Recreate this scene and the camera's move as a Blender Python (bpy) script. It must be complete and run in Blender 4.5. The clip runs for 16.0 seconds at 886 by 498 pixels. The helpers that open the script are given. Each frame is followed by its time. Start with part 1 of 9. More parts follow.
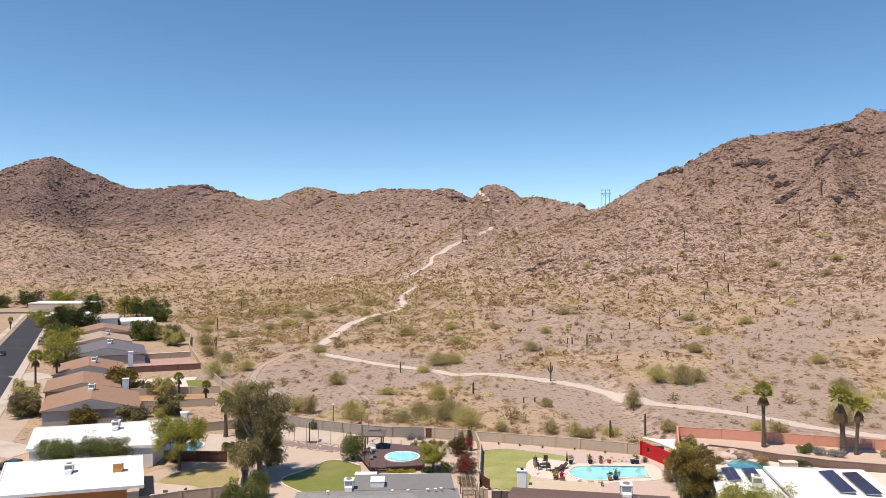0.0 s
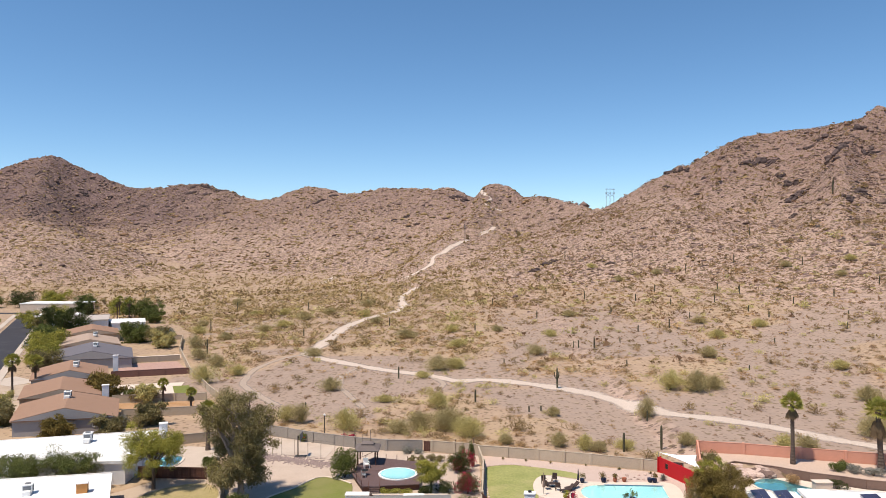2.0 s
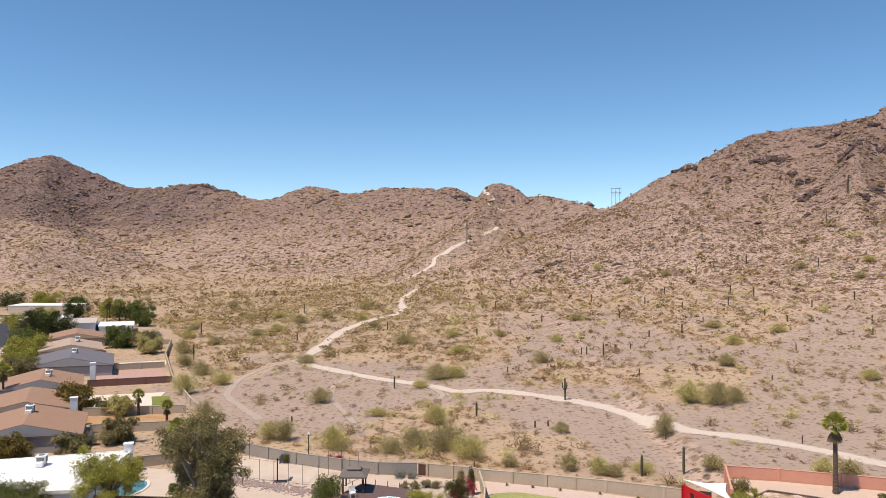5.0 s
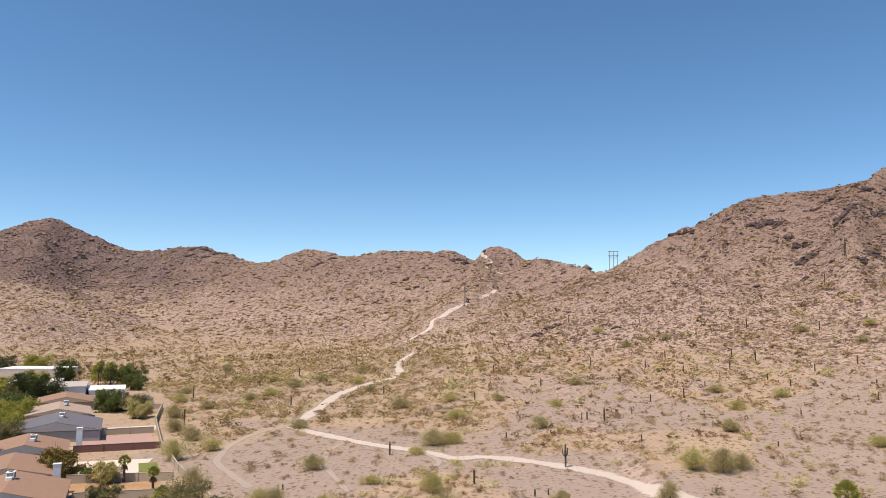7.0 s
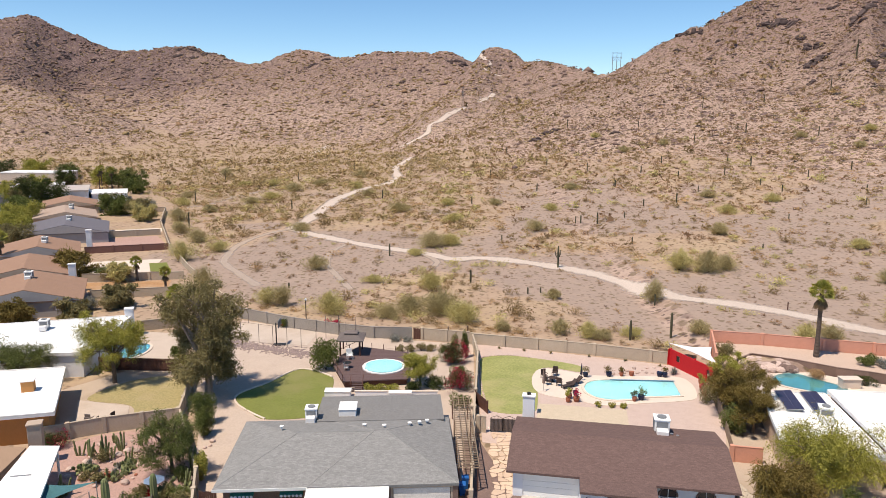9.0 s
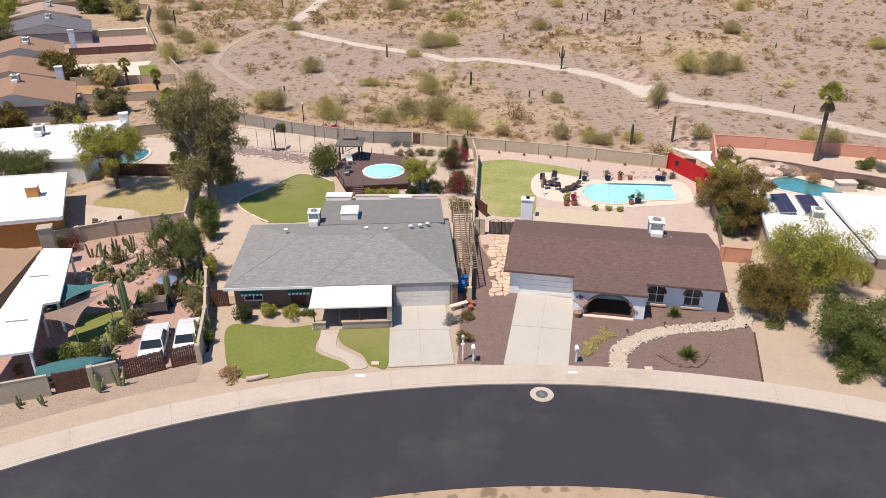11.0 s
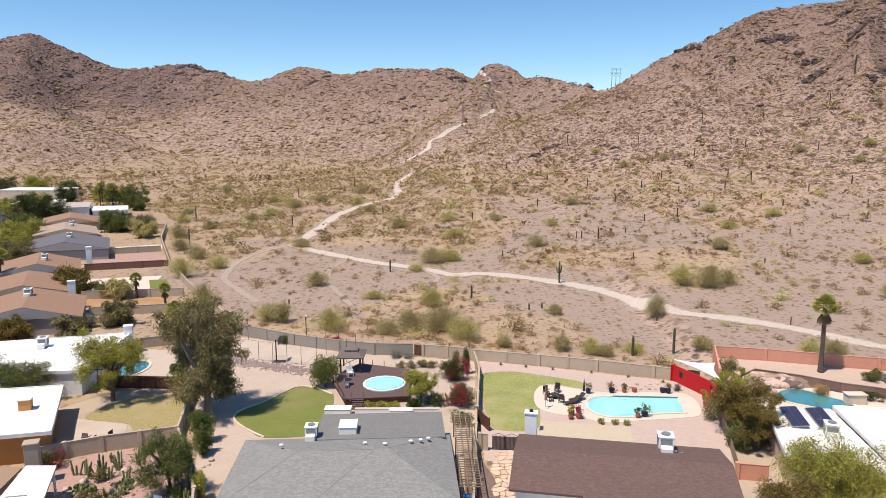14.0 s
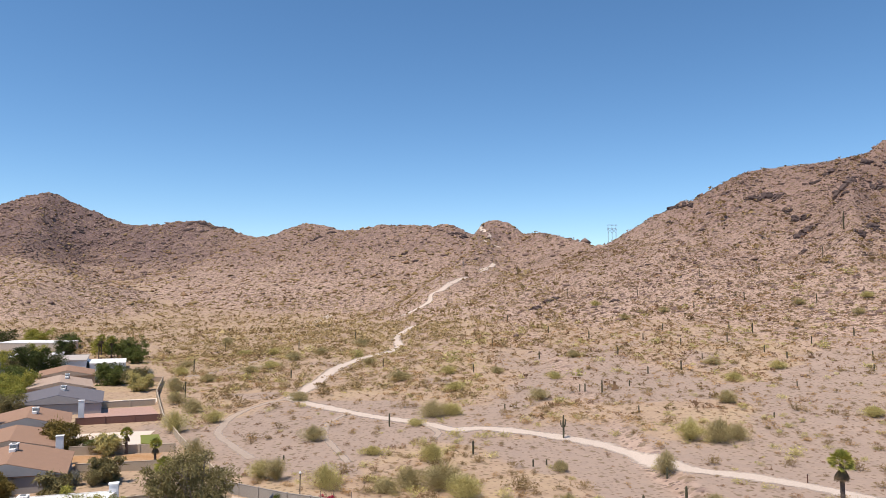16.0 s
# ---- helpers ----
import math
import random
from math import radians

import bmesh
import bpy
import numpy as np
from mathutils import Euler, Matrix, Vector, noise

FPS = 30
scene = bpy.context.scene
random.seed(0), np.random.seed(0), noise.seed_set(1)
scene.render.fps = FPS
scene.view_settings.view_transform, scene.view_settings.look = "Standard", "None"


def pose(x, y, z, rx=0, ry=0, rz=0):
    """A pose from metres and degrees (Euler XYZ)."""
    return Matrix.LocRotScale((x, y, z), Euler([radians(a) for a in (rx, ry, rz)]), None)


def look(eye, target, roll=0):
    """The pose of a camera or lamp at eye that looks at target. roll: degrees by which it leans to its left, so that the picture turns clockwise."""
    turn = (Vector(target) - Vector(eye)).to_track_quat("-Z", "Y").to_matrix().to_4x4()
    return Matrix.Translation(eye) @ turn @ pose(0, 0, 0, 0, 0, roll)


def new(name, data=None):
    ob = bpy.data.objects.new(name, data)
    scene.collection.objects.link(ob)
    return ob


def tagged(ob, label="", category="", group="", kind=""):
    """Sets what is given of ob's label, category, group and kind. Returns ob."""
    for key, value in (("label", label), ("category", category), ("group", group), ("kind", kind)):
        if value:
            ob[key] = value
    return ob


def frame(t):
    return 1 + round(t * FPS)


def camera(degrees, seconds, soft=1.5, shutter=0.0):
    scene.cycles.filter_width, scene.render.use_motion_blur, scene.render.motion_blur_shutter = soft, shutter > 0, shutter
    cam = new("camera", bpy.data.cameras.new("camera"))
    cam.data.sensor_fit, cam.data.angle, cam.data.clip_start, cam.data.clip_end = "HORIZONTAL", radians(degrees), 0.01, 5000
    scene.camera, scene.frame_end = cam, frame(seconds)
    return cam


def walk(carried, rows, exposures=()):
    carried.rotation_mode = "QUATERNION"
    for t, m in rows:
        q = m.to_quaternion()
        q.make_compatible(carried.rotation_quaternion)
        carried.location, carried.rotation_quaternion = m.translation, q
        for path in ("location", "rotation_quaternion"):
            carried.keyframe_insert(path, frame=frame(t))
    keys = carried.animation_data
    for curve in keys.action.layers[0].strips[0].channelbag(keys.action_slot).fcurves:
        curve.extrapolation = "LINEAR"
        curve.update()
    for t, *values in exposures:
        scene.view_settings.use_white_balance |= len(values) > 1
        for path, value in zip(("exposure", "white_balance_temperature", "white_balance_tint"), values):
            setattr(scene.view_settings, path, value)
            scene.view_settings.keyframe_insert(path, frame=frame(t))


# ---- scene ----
cam = camera(64.4, 16.0, 0.6)
PATH = [
    (0.00, pose(0.000, -0.000, 32.567, 90.015, 0.155, 0.000)),
    (0.50, pose(0.054, 2.336, 32.527, 90.027, 0.151, 0.024)),
    (1.00, pose(0.113, 4.643, 32.415, 90.033, 0.111, 0.056)),
    (1.50, pose(0.188, 6.913, 32.315, 90.034, 0.116, 0.092)),
    (2.00, pose(0.280, 9.127, 32.253, 90.040, 0.062, 0.142)),
    (2.50, pose(0.391, 11.267, 32.258, 90.039, 0.087, 0.182)),
    (3.00, pose(0.508, 13.248, 32.286, 90.053, 0.077, 0.234)),
    (5.50, pose(1.195, 21.867, 32.259, 90.105, 0.037, 0.395)),
    (6.00, pose(1.220, 22.275, 32.108, 92.429, 0.034, 0.362)),
    (6.50, pose(1.327, 22.251, 31.948, 95.927, 0.013, 0.280)),
    (7.00, pose(1.324, 22.099, 31.854, 95.247, -0.073, 0.224)),
    (7.50, pose(1.292, 21.989, 31.874, 91.633, -0.184, 0.162)),
    (8.00, pose(1.232, 21.948, 31.976, 87.628, -0.200, 0.114)),
    (8.50, pose(1.180, 21.956, 32.054, 83.528, -0.174, 0.059)),
    (9.00, pose(1.131, 22.007, 32.140, 79.408, -0.189, -0.006)),
    (9.50, pose(1.116, 22.063, 32.147, 75.284, -0.152, -0.077)),
    (10.00, pose(1.154, 22.133, 32.134, 71.149, -0.046, -0.063)),
    (10.50, pose(1.140, 22.210, 32.110, 67.000, -0.055, -0.070)),
    (11.00, pose(1.110, 22.310, 32.080, 63.580, -0.060, -0.085)),
    (11.50, pose(1.080, 22.410, 32.045, 62.850, -0.067, -0.100)),
    (12.00, pose(1.055, 22.510, 32.010, 65.050, -0.073, -0.110)),
    (12.50, pose(1.037, 22.590, 31.984, 68.404, -0.079, -0.120)),
    (13.00, pose(1.065, 22.529, 32.031, 72.336, -0.101, -0.063)),
    (13.50, pose(1.113, 22.462, 32.094, 76.488, -0.017, -0.017)),
    (14.00, pose(1.127, 22.419, 32.081, 80.681, 0.022, 0.013)),
    (14.50, pose(1.180, 22.344, 32.110, 84.839, 0.074, 0.044)),
    (15.00, pose(1.215, 22.270, 31.946, 89.034, 0.074, 0.072)),
    (15.50, pose(1.217, 22.189, 31.782, 92.019, 0.039, 0.084)),
    (16.00, pose(1.263, 22.205, 31.688, 93.132, 0.038, 0.115)),
]
walk(cam, PATH, [(0.0, 0.25, 6750, 10), (9.0, 0.25, 6750, 10), (12.5, 0.25, 6550, 10), (16.0, 0.25, 6550, 10)])

# ---- sky, sun, exposure ----
SUN = Vector((-0.31, -0.25, 0.915)).normalized()
world = bpy.data.worlds.new("sky")
scene.world = world
world.use_nodes = True
wn, wl = world.node_tree.nodes, world.node_tree.links
sky = wn.new("ShaderNodeTexSky")
sky.sky_type, sky.sun_disc = "NISHITA", False
sky.sun_elevation = math.asin(SUN.z)
sky.sun_rotation = math.atan2(SUN.x, SUN.y)
sky.altitude, sky.air_density, sky.dust_density, sky.ozone_density = 1800, 0.92, 0.15, 3.0
tone = wn.new("ShaderNodeHueSaturation")
tone.inputs["Saturation"].default_value, tone.inputs["Hue"].default_value = 1.14, 0.496
wl.new(sky.outputs[0], tone.inputs["Color"])
wl.new(tone.outputs[0], wn["Background"].inputs[0])
wn["Background"].inputs[1].default_value = 0.131
sun = new("sun", bpy.data.lights.new("sun", "SUN"))
sun.data.energy, sun.data.angle, sun.data.color = 4.6, radians(0.53), (1.0, 0.897, 0.775)
sun.matrix_world = look(SUN * 100, (0, 0, 0))

# ---- materials ----
def mat(name, a, b=None, scale=2.0, rough=0.85, bump=0.0, metal=0.0, fine=8.0, contrast=0.5, stain=None, spec=0.3, vary=0.0, coat=0.0, grain=0.45):
    """Noise-mixed colours at two scales, with bump; vary: brightness spread between objects."""
    m = bpy.data.materials.new(name)
    m.use_nodes = True
    n, l = m.node_tree.nodes, m.node_tree.links
    p = n["Principled BSDF"]
    p.inputs["Roughness"].default_value, p.inputs["Metallic"].default_value = rough, metal
    p.inputs["Specular IOR Level"].default_value = spec
    p.inputs["Coat Weight"].default_value = coat
    b = b or tuple(c * 0.75 for c in a)
    co = n.new("ShaderNodeTexCoord").outputs["Object"]

    def noise_of(s, detail=4.0, r=0.6):
        t = n.new("ShaderNodeTexNoise")
        t.inputs["Scale"].default_value, t.inputs["Detail"].default_value, t.inputs["Roughness"].default_value = s, detail, r
        l.new(co, t.inputs["Vector"])
        return t.outputs["Fac"]

    def ramp(f, lo, hi):
        t = n.new("ShaderNodeMapRange")
        t.inputs[1].default_value, t.inputs[2].default_value = lo, hi
        l.new(f, t.inputs[0])
        return t.outputs[0]

    def mix(f, c1, c2, kind="MIX"):
        t = n.new("ShaderNodeMix")
        t.data_type, t.blend_type = "RGBA", kind
        for sock, v in ((t.inputs[0], f), (t.inputs[6], c1), (t.inputs[7], c2)):
            if isinstance(v, (int, float)):
                sock.default_value = v
            elif isinstance(v, tuple):
                sock.default_value = (*v, 1)
            else:
                l.new(v, sock)
        return t.outputs[2]

    col = mix(ramp(noise_of(scale), 0.5 - contrast / 2, 0.5 + contrast / 2), a, b)
    f2 = noise_of(scale * fine, 3.0)
    col = mix(grain, col, mix(ramp(f2, 0.32, 0.68), tuple(c * 0.6 for c in a), tuple(min(0.95, c * 1.35) for c in a)))
    if stain:
        col = mix(ramp(noise_of(scale * 0.27, 5.0), 0.52, 0.68), col, stain)
    if vary:
        info = n.new("ShaderNodeObjectInfo")
        t = n.new("ShaderNodeMapRange")
        t.inputs[3].default_value, t.inputs[4].default_value = 1 - vary, 1 + vary
        l.new(info.outputs["Random"], t.inputs[0])
        hsv = n.new("ShaderNodeHueSaturation")
        l.new(t.outputs[0], hsv.inputs["Value"])
        l.new(col, hsv.inputs["Color"])
        col = hsv.outputs[0]
    l.new(col, p.inputs["Base Color"])
    if bump:
        bn = n.new("ShaderNodeBump")
        bn.inputs["Strength"].default_value, bn.inputs["Distance"].default_value = 0.6, bump
        l.new(f2, bn.inputs["Height"])
        l.new(bn.outputs[0], p.inputs["Normal"])
    return m


def leaf_mat(name, a, b, rough=0.7):
    """Foliage: two hues by island and by the plant's own tone attribute, with some light through."""
    m = bpy.data.materials.new(name)
    m.use_nodes = True
    n, l = m.node_tree.nodes, m.node_tree.links
    p = n["Principled BSDF"]
    p.inputs["Roughness"].default_value = rough
    p.inputs["Specular IOR Level"].default_value = 0.15
    geo = n.new("ShaderNodeNewGeometry")
    att = n.new("ShaderNodeAttribute")
    att.attribute_name = "tone"
    add = n.new("ShaderNodeMath")
    add.operation = "MULTIPLY_ADD"
    add.inputs[1].default_value = 0.45
    l.new(geo.outputs["Random Per Island"], add.inputs[0])
    l.new(att.outputs["Fac"], add.inputs[2])
    mx = n.new("ShaderNodeMix")
    mx.data_type = "RGBA"
    mx.inputs[6].default_value, mx.inputs[7].default_value = (*a, 1), (*b, 1)
    l.new(add.outputs[0], mx.inputs[0])
    l.new(mx.outputs[2], p.inputs["Base Color"])
    tr = n.new("ShaderNodeBsdfTranslucent")
    l.new(mx.outputs[2], tr.inputs[0])
    ms = n.new("ShaderNodeMixShader")
    ms.inputs[0].default_value = 0.22
    l.new(p.outputs[0], ms.inputs[1])
    l.new(tr.outputs[0], ms.inputs[2])
    l.new(ms.outputs[0], n["Material Output"].inputs[0])
    return m


def desert_mat():
    """Desert floor and rocky hillside: tan dirt, straw, grey pavement, dark rock where it is steep."""
    m = bpy.data.materials.new("desert_ground")
    m.use_nodes = True
    n, l = m.node_tree.nodes, m.node_tree.links
    p = n["Principled BSDF"]
    p.inputs["Roughness"].default_value, p.inputs["Specular IOR Level"].default_value = 0.95, 0.1
    co = n.new("ShaderNodeTexCoord").outputs["Object"]

    def nz(s, d=6.0, r=0.62):
        t = n.new("ShaderNodeTexNoise")
        t.inputs["Scale"].default_value, t.inputs["Detail"].default_value, t.inputs["Roughness"].default_value = s, d, r
        l.new(co, t.inputs["Vector"])
        return t.outputs["Fac"]

    def rng(f, lo, hi, a=0.0, b=1.0):
        t = n.new("ShaderNodeMapRange")
        t.interpolation_type = "SMOOTHSTEP"
        for k, v in zip((1, 2, 3, 4), (lo, hi, a, b)):
            t.inputs[k].default_value = v
        l.new(f, t.inputs[0])
        return t.outputs[0]

    def mix(f, c1, c2):
        t = n.new("ShaderNodeMix")
        t.data_type = "RGBA"
        for sock, v in ((t.inputs[0], f), (t.inputs[6], c1), (t.inputs[7], c2)):
            if isinstance(v, (int, float)):
                sock.default_value = v
            elif isinstance(v, tuple):
                sock.default_value = (*v, 1)
            else:
                l.new(v, sock)
        return t.outputs[2]

    def times(a, b):
        t = n.new("ShaderNodeMath")
        t.operation = "MULTIPLY"
        l.new(a, t.inputs[0])
        if isinstance(b, float):
            t.inputs[1].default_value = b
        else:
            l.new(b, t.inputs[1])
        return t.outputs[0]

    def spots(scale, lo, hi, few, stretch=1.0):
        """Separate round blots, most of them left out where few is high."""
        mp = n.new("ShaderNodeMapping")
        mp.inputs["Scale"].default_value = (1.0, stretch, 1.0)
        wob = n.new("ShaderNodeTexNoise")
        wob.inputs["Scale"].default_value, wob.inputs["Detail"].default_value = scale * 2.5, 2.0
        l.new(co, wob.inputs["Vector"])
        va = n.new("ShaderNodeVectorMath")
        va.operation = "MULTIPLY_ADD"
        va.inputs[1].default_value = (0.5 / scale, 0.5 / scale, 0.5 / scale)
        l.new(wob.outputs["Color"], va.inputs[0])
        l.new(co, va.inputs[2])
        l.new(va.outputs[0], mp.inputs["Vector"])
        v = n.new("ShaderNodeTexVoronoi")
        v.voronoi_dimensions = "2D"
        v.inputs["Scale"].default_value = scale
        l.new(mp.outputs[0], v.inputs["Vector"])
        c = n.new("ShaderNodeSeparateColor")
        l.new(v.outputs["Color"], c.inputs[0])
        return times(rng(v.outputs["Distance"], hi, lo), rng(c.outputs[0], few, few + 0.1))

    pave = n.new("ShaderNodeAttribute")
    pave.attribute_name = "tone"
    dirt = mix(rng(nz(0.35), 0.35, 0.65), (0.402, 0.293, 0.209), (0.347, 0.247, 0.174))
    dirt = mix(times(rng(nz(0.06, 7.0), 0.46, 0.62), 0.6), dirt, (0.416, 0.309, 0.195))           # straw
    grey = mix(rng(nz(0.5, 5.0), 0.35, 0.65), (0.309, 0.235, 0.194), (0.344, 0.259, 0.208))
    both = n.new("ShaderNodeMath")
    l.new(pave.outputs["Fac"], both.inputs[0])
    l.new(rng(nz(0.12, 6.0, 0.65), 0.3, 0.7, -0.35, 0.35), both.inputs[1])
    dirt = mix(rng(both.outputs[0], 0.3, 0.75, 0.0, 0.95), dirt, grey)                              # grey desert pavement
    dirt = mix(rng(nz(1.6, 5.0, 0.7), 0.54, 0.68, 0.0, 0.45), dirt, (0.223, 0.149, 0.113))         # pebbles
    dirt = mix(times(spots(0.9, 0.16, 0.32, 0.5), 0.75), dirt, (0.19, 0.134, 0.0908))               # dead tufts
    dirt = mix(times(spots(0.42, 0.12, 0.26, 0.55), 0.8), dirt, (0.165, 0.12, 0.072))                # dry brush
    geo = n.new("ShaderNodeNewGeometry")
    sep = n.new("ShaderNodeSeparateXYZ")
    l.new(geo.outputs["Normal"], sep.inputs[0])
    steep = rng(sep.outputs[2], 0.998, 0.972)
    high = n.new("ShaderNodeSeparateXYZ")
    l.new(co, high.inputs[0])
    slope = mix(rng(nz(0.05, 6.0), 0.4, 0.6), (0.475, 0.345, 0.275), (0.415, 0.298, 0.24))
    slope = mix(rng(high.outputs[0], 130.0, 300.0, 0.0, 0.65), slope, (0.34, 0.235, 0.175))           # browner eastern hill
    slope = mix(rng(nz(0.1, 5.0), 0.5, 0.66, 0.0, 0.6), slope, (0.44, 0.32, 0.225))                 # straw
    slope = mix(rng(nz(0.4, 4.0, 0.65), 0.45, 0.6, 0.0, 0.45), slope, (0.243, 0.159, 0.124))         # gravel
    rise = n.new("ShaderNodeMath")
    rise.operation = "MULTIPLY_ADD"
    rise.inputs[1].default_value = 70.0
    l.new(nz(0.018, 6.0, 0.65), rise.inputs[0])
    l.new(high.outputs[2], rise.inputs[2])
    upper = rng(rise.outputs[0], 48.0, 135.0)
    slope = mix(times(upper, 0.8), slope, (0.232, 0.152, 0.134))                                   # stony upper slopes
    purple = times(times(rng(high.outputs[1], 880.0, 1080.0), rng(rise.outputs[0], 85.0, 125.0)), rng(high.outputs[0], -330.0, -470.0))
    slope = mix(times(purple, rng(nz(0.03, 6.0, 0.7), 0.36, 0.52)), slope, (0.157, 0.109, 0.117))
    col = mix(times(steep, 0.94), dirt, slope)
    rock = mix(rng(nz(0.5, 6.0, 0.7), 0.4, 0.6), (0.0712, 0.0479, 0.0478), (0.18, 0.119, 0.108))
    scrub = mix(rng(nz(0.2, 3.0), 0.4, 0.6), (0.118, 0.088, 0.05), (0.185, 0.132, 0.078))
    col = mix(times(times(steep, spots(0.55, 0.2, 0.36, 0.35)), 0.85), col, scrub)                 # far brush
    col = mix(times(times(steep, spots(0.24, 0.16, 0.27, 0.4)), 0.9), col, scrub)
    col = mix(times(times(steep, spots(0.9, 0.2, 0.36, 0.45)), 0.8), col, rock)                    # stones
    remote = times(steep, rng(high.outputs[1], 480.0, 700.0))
    col = mix(times(times(remote, spots(0.2, 0.16, 0.34, 0.4)), 0.7), col, scrub)                  # clumps on the far slopes
    col = mix(times(times(remote, spots(0.1, 0.12, 0.3, 0.45, 1.5)), 0.8), col, rock)
    col = mix(times(times(remote, spots(0.33, 0.14, 0.3, 0.6)), 0.6), col, (0.475, 0.341, 0.272))     # pale bare patches
    ledge = times(rng(nz(0.03, 6.0, 0.7), 0.5, 0.6), upper)
    col = mix(times(times(ledge, spots(0.28, 0.25, 0.5, 0.1, 1.6)), 0.9), col, rock)               # ledges of the crags
    col = mix(times(times(purple, spots(0.13, 0.25, 0.55, 0.1, 1.4)), 0.9), col, rock)
    col = mix(times(times(steep, spots(0.14, 0.12, 0.3, 0.6, 1.4)), 0.85), col, rock)             # scattered boulders
    l.new(col, p.inputs["Base Color"])
    bn = n.new("ShaderNodeBump")
    bn.inputs["Strength"].default_value, bn.inputs["Distance"].default_value = 1.0, 1.5
    l.new(nz(0.22, 9.0, 0.72), bn.inputs["Height"])
    l.new(rng(sep.outputs[2], 0.995, 0.95, 0.12, 1.5), bn.inputs["Distance"])
    l.new(bn.outputs[0], p.inputs["Normal"])
    return m


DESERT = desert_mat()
TRAIL = mat("trail_dust", (0.56, 0.465, 0.395), (0.50, 0.41, 0.345), 0.5, 0.95, 0.03, grain=0.3)
FAINTTRAIL = mat("faint_trail_dust", (0.53, 0.43, 0.355), (0.48, 0.39, 0.32), 0.5, 0.95, 0.03, grain=0.3)


def worn_edges(m, full):
    """Lets a strip thin out towards its rim, where its tone falls, in ragged patches."""
    n, l = m.node_tree.nodes, m.node_tree.links
    att = n.new("ShaderNodeAttribute")
    att.attribute_name = "tone"
    nz = n.new("ShaderNodeTexNoise")
    nz.inputs["Scale"].default_value, nz.inputs["Detail"].default_value = 0.8, 5.0
    l.new(n.new("ShaderNodeTexCoord").outputs["Object"], nz.inputs["Vector"])
    add = n.new("ShaderNodeMath")
    l.new(att.outputs["Fac"], add.inputs[0])
    l.new(nz.outputs["Fac"], add.inputs[1])
    rg = n.new("ShaderNodeMapRange")
    for k, v in zip((1, 2, 3, 4), (0.55, 1.25, 0.0, full)):
        rg.inputs[k].default_value = v
    l.new(add.outputs[0], rg.inputs[0])
    l.new(rg.outputs[0], n["Principled BSDF"].inputs["Alpha"])


worn_edges(TRAIL, 0.95)
worn_edges(FAINTTRAIL, 0.6)
ASPHALT = mat("asphalt", (0.036, 0.034, 0.041), (0.045, 0.042, 0.048), 0.5, 0.85, 0.01, fine=40, stain=(0.055, 0.052, 0.055), grain=0.4)
CONCRETE = mat("concrete", (0.50, 0.425, 0.36), (0.45, 0.38, 0.32), 0.5, 0.9, 0.01, fine=20, stain=(0.39, 0.32, 0.265), grain=0.16)
DRIVE = mat("driveway_concrete", (0.49, 0.45, 0.405), (0.44, 0.40, 0.36), 0.35, 0.9, 0.005, fine=25, stain=(0.41, 0.36, 0.31), grain=0.16)
PATIO = mat("patio_concrete", (0.52, 0.43, 0.355), (0.46, 0.375, 0.31), 0.6, 0.9, 0.01, fine=12, stain=(0.42, 0.335, 0.27), grain=0.18)
DECKING = mat("pool_decking", (0.66, 0.56, 0.47), (0.60, 0.50, 0.42), 0.8, 0.85, 0.005, fine=12, grain=0.14)
PINKGRAVEL = mat("pink_gravel", (0.43, 0.275, 0.228), (0.35, 0.222, 0.186), 1.2, 0.95, 0.03, fine=5)
POOLGRAVEL = mat("pool_gravel", (0.52, 0.40, 0.345), (0.45, 0.34, 0.29), 1.0, 0.95, 0.02, fine=9, grain=0.3)
TANGRAVEL = mat("tan_gravel", (0.45, 0.355, 0.275), (0.38, 0.295, 0.225), 0.5, 0.95, 0.02, fine=22, stain=(0.37, 0.285, 0.215), grain=0.3)
BROWNGRAVEL = mat("brown_gravel", (0.20, 0.135, 0.115), (0.145, 0.096, 0.085), 1.0, 0.95, 0.05, fine=9, contrast=0.35, grain=0.6)
LAWN = mat("lawn_grass", (0.15, 0.172, 0.038), (0.20, 0.208, 0.058), 0.35, 0.95, 0.03, fine=14, contrast=0.5, stain=(0.215, 0.20, 0.075), grain=0.3)
PALELAWN = mat("pale_lawn", (0.30, 0.30, 0.11), (0.20, 0.225, 0.065), 0.3, 0.95, 0.04, fine=12, contrast=0.3, stain=(0.38, 0.33, 0.16))
DRYLAWN = mat("dry_lawn", (0.34, 0.27, 0.13), (0.27, 0.24, 0.10), 0.4, 0.95, 0.04, fine=12, stain=(0.40, 0.31, 0.18))
BLOCK = mat("block_wall", (0.48, 0.395, 0.30), (0.41, 0.335, 0.255), 1.2, 0.9, 0.02, vary=0.06, grain=0.25)
MORTAR = mat("mortar", (0.37, 0.31, 0.26), rough=0.95)
PINKSTUCCO = mat("pink_stucco", (0.60, 0.295, 0.21), (0.55, 0.265, 0.185), 0.7, 0.9, 0.01, vary=0.03, grain=0.12)
REDPAINT = mat("red_paint", (0.47, 0.012, 0.018), (0.40, 0.01, 0.015), 0.6, 0.6, grain=0.1)
WHITEROOF = mat("white_roof_coating", (0.86, 0.85, 0.83), (0.80, 0.79, 0.77), 0.35, 0.7, 0.01, fine=3, stain=(0.68, 0.65, 0.62), grain=0.25)
WHITESTUCCO = mat("white_stucco", (0.76, 0.76, 0.77), (0.70, 0.70, 0.72), 0.8, 0.85, 0.01, grain=0.06)
